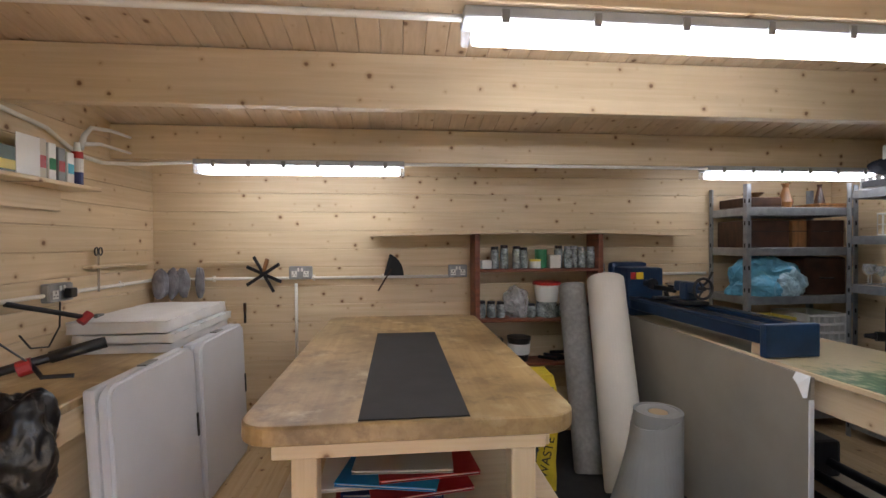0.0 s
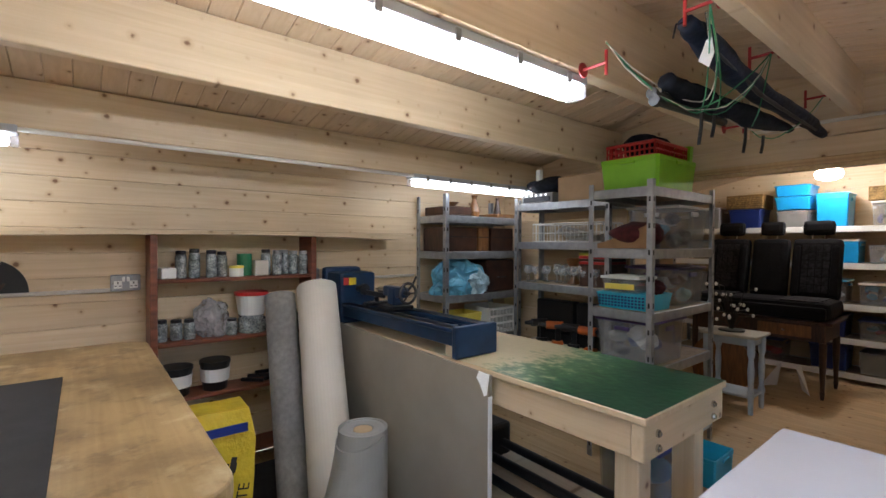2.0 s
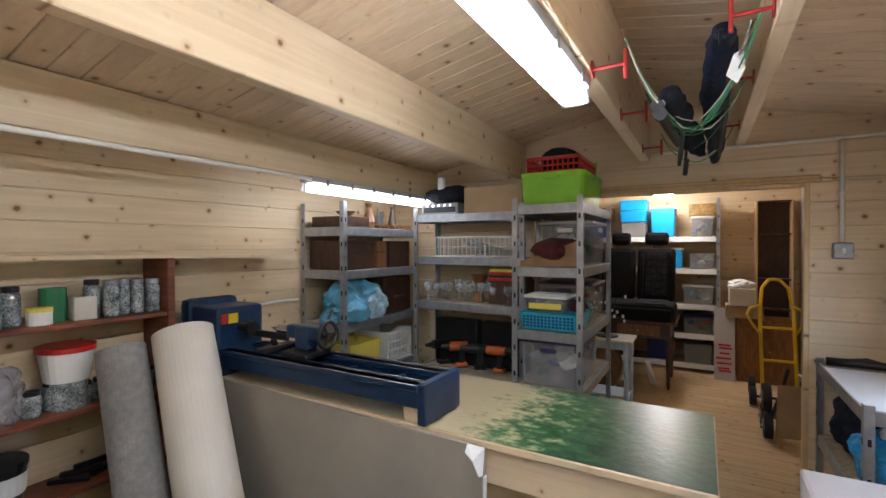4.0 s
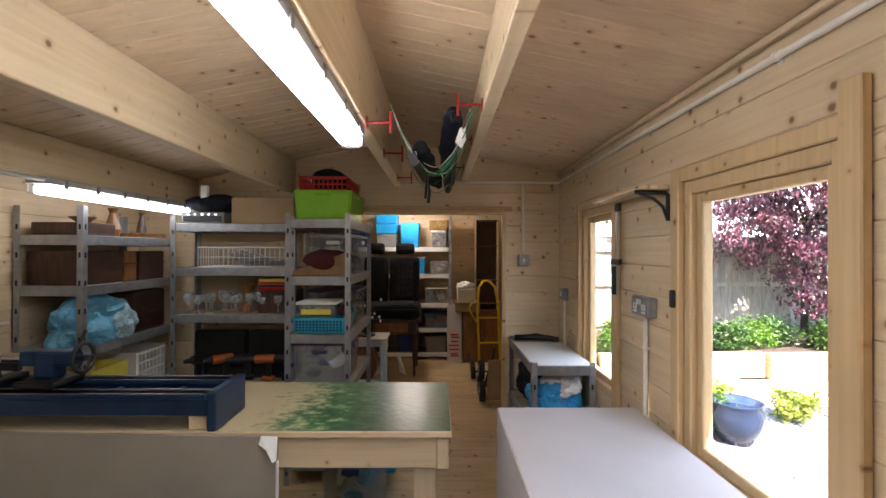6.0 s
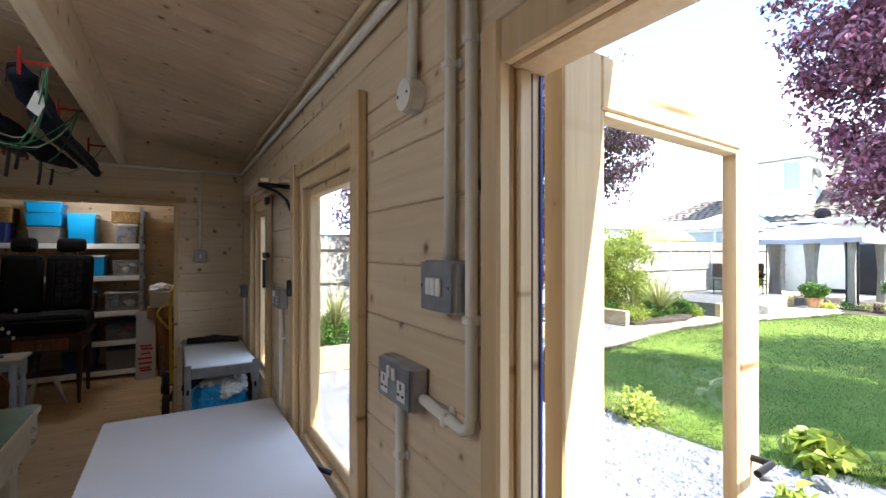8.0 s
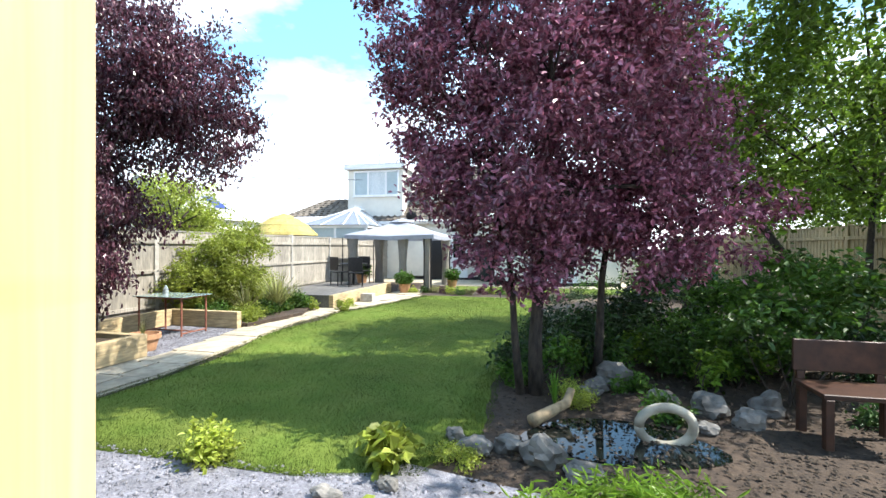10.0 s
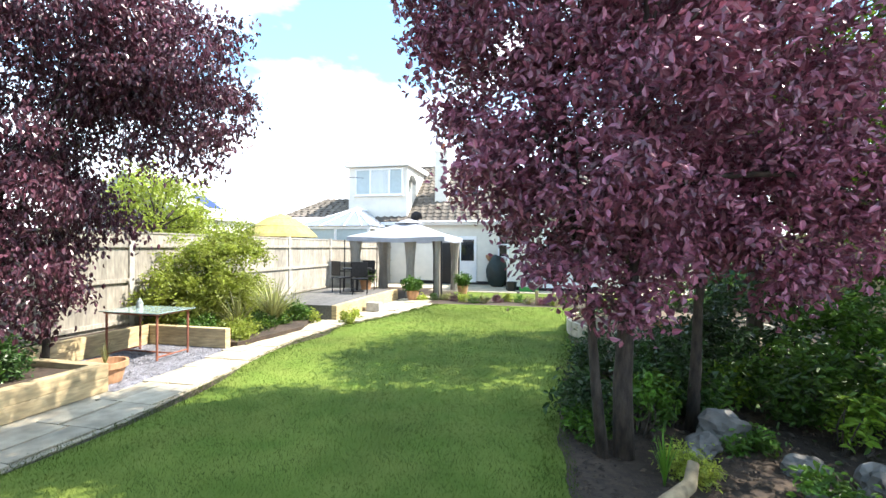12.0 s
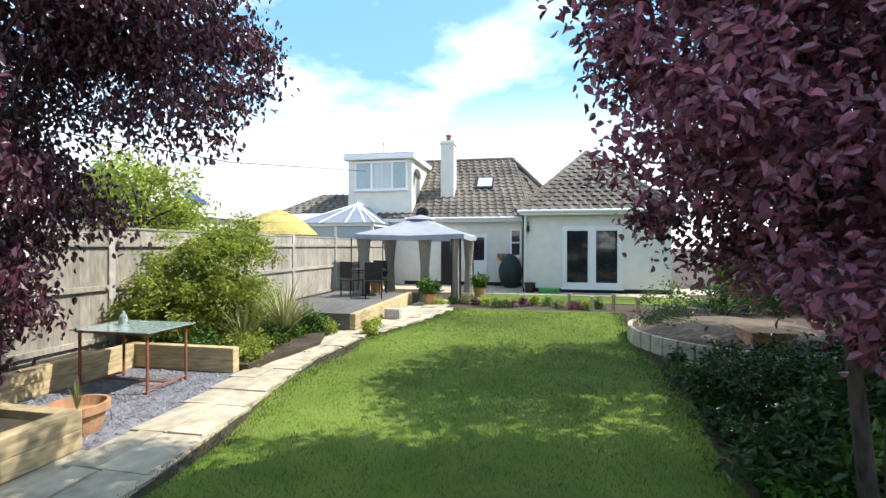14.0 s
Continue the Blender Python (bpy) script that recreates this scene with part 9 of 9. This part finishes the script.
def glass_table():
    t = thing("garden_table", "rusty steel garden table with a glass top", "table")
    part("glass_top", B((8.02, 9.05, -7.55, -6.85, 0.62, 0.632), bevel=0.003), mat("greenish_tabletop", (0.26, 0.34, 0.32), 0.08, vary=0.1, spec=0.8), t)
    part("frame", pipe([(8.08, -7.5, 0.605), (9.0, -7.5, 0.605), (9.0, -6.9, 0.605), (8.08, -6.9, 0.605), (8.08, -7.5, 0.605)], 0.014, 8), LEDGE, t)
    for x in (8.1, 8.98):
        for y in (-7.48, -6.92):
            part("leg", C(((x, y, GZ), (x, y, 0.60), 0.016), seg=10), LEDGE, t)
    for x in (8.1, 8.98):
        part("stretcher", C(((x, -7.48, 0.0), (x, -6.92, 0.0), 0.012), seg=8), LEDGE, t)
    part("stretcher", C(((8.1, -7.2, 0.0), (8.98, -7.2, 0.0), 0.012), seg=8), LEDGE, t)


glass_table()
t = thing("glass_lantern", "small glass lantern on the garden table", "lantern")
part("lantern", lathe([(0.05, 0.0005), (0.045, 0.08), (0.03, 0.12), (0.01, 0.16)], (8.75, -7.25, 0.632), 14), JAR, t)


# right: raised round bed, low posts
def round_bed():
    b = thing("round_bed", "curved raised bed edged with upright stone slabs", "raised bed")
    cx, cy, r = 0.55, -10.9, 1.75
    for i in range(34):
        a = radians(-60 + i * 8)
        m = pose(cx + r * math.cos(a), cy + r * math.sin(a), GZ + 0.11, 0, 0, math.degrees(a))
        ob = new("edge_stone", plank_mesh(0.07, 0.225, 0.28, 0.01, PAVE))
        ob.parent = b
        ob.matrix_basis = m
    bm = lump((cx, cy, GZ + 0.05), (r - 0.03, r - 0.03, 0.34), 3, 0.12, 4, squash=GZ - 0.02)
    part("soil_mound", bm, mat("dry_soil", (0.16, 0.115, 0.075), 0.95, vary=0.3, scale=12, bump=0.8, bscale=40), b, smooth=True)


round_bed()
shrub("thyme_mat", "grey-green spreading mat on the round bed", [(1.6, -11.4, 0.22, 0.55, 0.7, 0.12), (1.3, -12.0, 0.25, 0.5, 0.4, 0.14)], 110, 0.07, 5200, 0.035, DLEAF, 151, "plant", False)
t = thing("stone_planter", "square terracotta planter on the round bed", "planter")
part("planter", B((0.55, 1.05, -10.0, -9.5, 0.0, 0.36), bevel=0.012), TERRA, t)
part("rim", B((0.52, 1.08, -10.03, -9.47, 0.361, 0.41), bevel=0.01), TERRA, t)
for i in range(4):
    t = thing("low_post", "short timber post with a rail by the lawn end", "post", "low posts")
    x = 1.3 + i * 0.55
    part("post", B((x, x + 0.09, -14.8 - 0.15 * (i % 2), -14.71 - 0.15 * (i % 2), GZ - 0.02, 0.30 + 0.05 * (i % 2)), bevel=0.01), SLEEPER, t)
for i in range(14):
    x = 2.2 + i * 0.33
    shrub("border_plant", "small mixed plant in the bed by the lawn end", [(x, -15.2 + 0.3 * math.sin(i), 0.02, 0.14, 0.14, 0.13)], 10, 0.05, 420, 0.05, (GLEAF, YLEAF, PURPLE, STRAP)[i % 4], 160 + i, "plant", False)
for i, (x, y) in enumerate(((6.75, -15.0), (5.6, -17.3), (8.3, -15.0))):
    t = thing("patio_pot", "potted leafy plant on the terrace", "pot plant")
    part("pot", lathe([(0.14, 0.0), (0.2, 0.3), (0.22, 0.3), (0.18, 0.27)], (x, y, GZ if x < 7.3 else 0.25), 16), TERRA, t)
    leaves("foliage", blob_points([(x, y, (0.45 if x < 7.3 else 0.7), 0.22, 0.22, 0.18)], 26, 170 + i), 0.07, 1500, 0.07, GLEAF, t, 180 + i)


def patio_chair(x, y, rz):
    t = thing("patio_chair", "dark metal patio chair under the gazebo", "chair", "patio chairs")
    m = pose(x, y, 0.25, 0, 0, rz)
    part("seat", B((-0.22, 0.22, -0.22, 0.22, 0.42, 0.45), bevel=0.01, m=m), DARKM, t)
    part("backrest", B((-0.22, 0.22, 0.20, 0.225, 0.50, 0.92), bevel=0.01, m=m), DARKM, t)
    for sx in (-0.2, 0.2):
        for sy in (-0.2, 0.2):
            part("leg", B((sx - 0.012, sx + 0.012, sy - 0.012, sy + 0.012, 0.0, 0.419), bevel=0.002, m=m), DARKM, t)
        part("arm", B((sx - 0.015, sx + 0.015, -0.2, 0.2, 0.62, 0.64), bevel=0.003, m=m), DARKM, t)


for x, y, r in ((7.9, -13.6, 20), (8.6, -13.9, -30), (8.2, -14.7, 170)):
    patio_chair(x, y, r)
t = thing("patio_table", "round dark metal table on the deck", "table")
part("top", C(((8.25, -14.2, 0.93), (8.25, -14.2, 0.96), 0.45), seg=28), DARKM, t)
part("leg", C(((8.25, -14.2, 0.25), (8.25, -14.2, 0.929), 0.04), seg=14), DARKM, t)
part("foot", C(((8.25, -14.2, 0.2505), (8.25, -14.2, 0.28), 0.22), seg=20), DARKM, t)
t = thing("concrete_block", "pale concrete block beside the deck", "block")
part("block", B((6.85, 7.2, -12.6, -12.35, GZ, 0.17), bevel=0.01), CONC, t)
t = thing("covered_barbecue", "dark green covered barbecue by the house wall", "barbecue")
part("cover", lump((4.75, -20.7, 0.55), (0.45, 0.35, 0.75), 4, 0.12, 4, squash=GZ), mat("dark_cover", (0.015, 0.03, 0.03), 0.6, vary=0.2, scale=4, bump=0.3, bscale=8), t, smooth=True)
t = thing("garden_bin", "small black plastic tub by the wall", "tub")
part("tub", lathe([(0.16, 0.0), (0.2, 0.34), (0.22, 0.34), (0.18, 0.3)], (4.0, -18.85, GZ + 0.01), 18), BLACK, t)
t = thing("green_trough", "shallow bright green trough by the wall", "trough")
part("trough", B((3.0, 3.7, -18.9, -18.6, GZ + 0.01, 0.12), bevel=0.02), mat("trough_green", (0.04, 0.30, 0.06), 0.45), t)

# beyond the fence
t = thing("straw_parasol", "yellow straw parasol beyond the fence", "parasol")
part("canopy", lathe([(1.35, 1.95), (1.30, 2.05), (1.0, 2.32), (0.98, 2.36), (0.6, 2.62), (0.57, 2.65), (0.05, 2.85), (0.01, 2.88)], (12.6, -17.0, 0), 28), THATCH, t)
part("pole", C(((12.6, -17.0, GZ), (12.6, -17.0, 1.95), 0.04), seg=10), DARKW, t)
h2 = thing("neighbour_house", "pale house with a grey roof beyond the fence", "house")
part("wall", B((16.5, 22.0, -24.0, -16.5, GZ, 2.7), bevel=0.01), RENDER_W, h2)
bm = bmesh.new()
v = [bm.verts.new(p) for p in ((16.3, -16.3, 2.7), (16.3, -24.2, 2.7), (19.25, -24.2, 4.6), (19.25, -16.3, 4.6), (22.2, -16.3, 2.7), (22.2, -24.2, 2.7))]
for f in ((0, 1, 2, 3), (3, 2, 5, 4), (0, 3, 4), (1, 5, 2)):
    bm.faces.new([v[i] for i in f])
part("roof", bm, mat("grey_roof", (0.40, 0.40, 0.38), 0.8, vary=0.15, scale=3), h2)
bm = bmesh.new()
v = [bm.verts.new(p) for p in ((17.2, -18.6, 3.31), (17.2, -19.5, 3.31), (18.1, -19.5, 3.89), (18.1, -18.6, 3.89))]
bm.faces.new(v)
part("skylight", bm, NAVY, h2)
tree("green_tree", "yellow-green tree beyond the fence", [([(12.2, -11.0, GZ), (12.2, -11.0, 1.5), (12.2, -11.0, 2.2)], 0.10)], [(12.2, -11.0, 2.6, 1.2, 1.2, 0.9), (13.2, -12.6, 2.1, 1.2, 1.2, 0.6)], 220, 0.17, 9000, 0.09, YLEAF, 201, 14)
# the last three blobs, out of view, are added to shade plum and lawn
tree("green_tree", "fresh green tree leaning over the brown fence, unseen high crown added for shade", [([(-2.3, -8.6, GZ), (-2.0, -8.6, 0.8), (-1.4, -8.8, 1.8), (-1.0, -9.0, 2.6)], 0.09), ([(-2.5, -8.4, GZ), (-2.6, -8.4, 1.2), (-2.6, -8.3, 2.4)], 0.07)],
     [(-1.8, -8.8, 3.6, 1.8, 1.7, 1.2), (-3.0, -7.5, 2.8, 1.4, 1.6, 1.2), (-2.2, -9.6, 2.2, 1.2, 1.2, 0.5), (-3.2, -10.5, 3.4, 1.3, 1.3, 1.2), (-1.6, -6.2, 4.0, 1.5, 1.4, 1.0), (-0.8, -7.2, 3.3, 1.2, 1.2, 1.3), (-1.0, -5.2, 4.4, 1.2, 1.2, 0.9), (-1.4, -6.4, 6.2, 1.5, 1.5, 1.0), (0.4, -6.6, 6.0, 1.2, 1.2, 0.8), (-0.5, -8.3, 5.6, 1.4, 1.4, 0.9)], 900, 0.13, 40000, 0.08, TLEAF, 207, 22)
# the two highest blobs are added only to cast shade on the lawn
tree("dark_tree", "dark-trunked tree among the shrubs, upper crown added to shade the lawn", [([(-0.62, -10.0, GZ), (-0.62, -10.0, 1.0), (-0.6, -10.05, 2.2), (-0.55, -10.1, 3.0)], 0.13)], [(-0.6, -10.2, 3.6, 1.4, 1.4, 1.1), (0.2, -9.4, 3.4, 1.0, 1.0, 0.9), (0.9, -8.6, 4.6, 1.3, 1.2, 0.8), (0.3, -9.8, 5.0, 1.3, 1.2, 0.8)], 420, 0.15, 22000, 0.085, PURPLE, 215, 14)
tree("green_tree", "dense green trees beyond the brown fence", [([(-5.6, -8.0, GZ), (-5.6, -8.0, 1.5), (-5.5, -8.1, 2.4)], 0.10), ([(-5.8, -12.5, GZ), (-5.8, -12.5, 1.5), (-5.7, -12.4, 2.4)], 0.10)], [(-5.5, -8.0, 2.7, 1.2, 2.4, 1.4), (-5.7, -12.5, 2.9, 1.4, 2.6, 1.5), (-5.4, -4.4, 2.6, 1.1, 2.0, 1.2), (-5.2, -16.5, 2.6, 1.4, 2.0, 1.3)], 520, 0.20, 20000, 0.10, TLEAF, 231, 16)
t = strap_plant("fan_palm", "spiky palm near the house", -0.9, -15.5, 0.6, 90, 1.3, GLEAF, 33, 0.9, 0.02)
part("stem", C(((-0.9, -15.5, GZ), (-0.9, -15.5, 0.62), 0.09), seg=12), BARK, t)
t = thing("garden_shed", "small green and blue shed among the trees", "shed")
part("wall", B((-3.2, -1.9, -17.5, -16.3, GZ, 1.7), bevel=0.01), mat("shed_green", (0.05, 0.16, 0.10), 0.7, vary=0.2, scale=6, stretch=(6, 6, 1)), t)
part("roof", B((-3.3, -1.8, -17.6, -16.2, 1.701, 1.78), bevel=0.01), DARKM, t)
t = thing("garden_bench", "dark brown timber bench end by the path", "bench")
part("seat", B((-0.75, -0.05, -4.95, -4.5, 0.34, 0.38), bevel=0.006), DARKW, t)
for x in (-0.72, -0.12):
    for y in (-4.93, -4.55):
        part("leg", B((x, x + 0.06, y, y + 0.06, GZ, 0.339), bevel=0.004), DARKW, t)
part("backrest", B((-0.75, -0.05, -4.98, -4.951, 0.45, 0.72), bevel=0.006), DARKW, t)
part("back_post", B((-0.72, -0.66, -4.98, -4.951, 0.381, 0.449), bevel=0.002), DARKW, t)
part("back_post", B((-0.14, -0.08, -4.98, -4.951, 0.381, 0.449), bevel=0.002), DARKW, t)
t = thing("overhead_cable", "thin dark cable crossing the sky", "cable")
part("cable", pipe([(14.0, -9.0, 3.9), (11.5, -13.0, 3.7), (10.5, -20.0, 4.6)], 0.012, 6), DARKM, t)
t = thing("utility_pole", "wooden utility pole behind the house", "pole")
part("pole", C(((-1.6, -34.0, GZ), (-1.6, -34.0, 7.6), 0.12, 0.09), seg=12), DARKW, t)
part("cross_arm", B((-2.2, -1.0, -34.06, -33.94, 7.0, 7.1)), DARKW, t)

# leaf litter and low ground cover under the trees
chips("leaf_litter", 9000, (-3.6, 2.55, -8.5, -3.3), 15, mat("brown_litter", (0.07, 0.05, 0.032), 0.9, vary=0.3, rand=0.5), 0.012, 0.032, "brown leaf litter on the bare soil", "litter")
random.seed(21)
for i in range(26):
    x, y = random.uniform(-2.6, 2.4), random.uniform(-8.4, -4.9)
    if (x - 2.1) ** 2 + (y + 5.4) ** 2 < 0.08:
        continue
    r = random.uniform(0.12, 0.26)
    shrub("ground_cover", "low dark green ground cover under the trees" if i % 3 else "low fresh green ground cover under the trees", [(x, y, 0.02, r, r, r * 0.5)], 16, 0.05, 600, 0.05, GLEAF if i % 3 == 0 else DLEAF, 300 + i, "plant", False)
for i in range(9):
    y = -5.9 - i * 0.42
    shrub("edge_plant", "small leafy plant along the lawn edge", [(lawn_right(y) - 0.12, y, 0.02, 0.15, 0.15, 0.12)], 12, 0.045, 480, 0.05, (DLEAF, GLEAF, DLEAF)[i % 3], 340 + i, "plant", False)
shrub("leafy_sapling", "pale green leafy sapling by the brown fence", [(-0.3, -5.6, 0.75, 0.55, 0.45, 0.25), (-0.9, -6.0, 1.1, 0.5, 0.4, 0.3)], 46, 0.10, 1800, 0.085, GLEAF, 360, "shrub", True)
for i, x in enumerate((6.9, 7.0, 7.6)):
    shrub("deck_plant", "small plant beside the deck", [(x, -10.6 - 0.5 * i, 0.05, 0.14, 0.14, 0.12)], 10, 0.04, 420, 0.05, YLEAF, 370 + i, "plant", False)
for i in range(14):
    x, y = 7.75 + 0.32 * (i % 4) + 0.1 * (i % 3), -8.2 - 0.19 * i
    shrub("border_plant", "pale flowering plant in the fence border" if i % 3 == 0 else "bright green low plant in the fence border", [(x, y, 0.08, 0.17, 0.17, 0.15)], 18, 0.05, 600, 0.05, (YLEAF, TLEAF, GLEAF)[i % 3], 400 + i, "plant", False)
shrub("far_shrub", "dark green shrub at the end of the lawn", [(-0.6, -14.6, 0.35, 0.8, 0.6, 0.5), (0.6, -14.8, 0.25, 0.6, 0.5, 0.35), (-2.0, -15.2, 0.8, 0.9, 0.8, 0.9)], 120, 0.11, 5200, 0.07, GLEAF, 430, "shrub", True)
for i in range(10):
    x, y = 1.9 - 0.33 * i + 0.1 * (i % 2), -5.9 - 0.27 * (i % 5)
    shrub("fern", "fresh green leafy plant on the shaded soil", [(x, y, 0.20, 0.2, 0.2, 0.18)], 14, 0.06, 360, 0.07, TLEAF if i % 2 else GLEAF, 450 + i, "plant", True)

# the garden lies at a slight angle to the workshop
GARDEN = Matrix.Translation((3.348, -2.013, 0)) @ Matrix.Rotation(radians(2.5), 4, "Z") @ Matrix.Translation((-3.156, 1.964, 0))
for ob in scene.objects:
    if ob.parent is None and ob.name not in INDOORS:
        ob.matrix_basis = GARDEN @ ob.matrix_basis
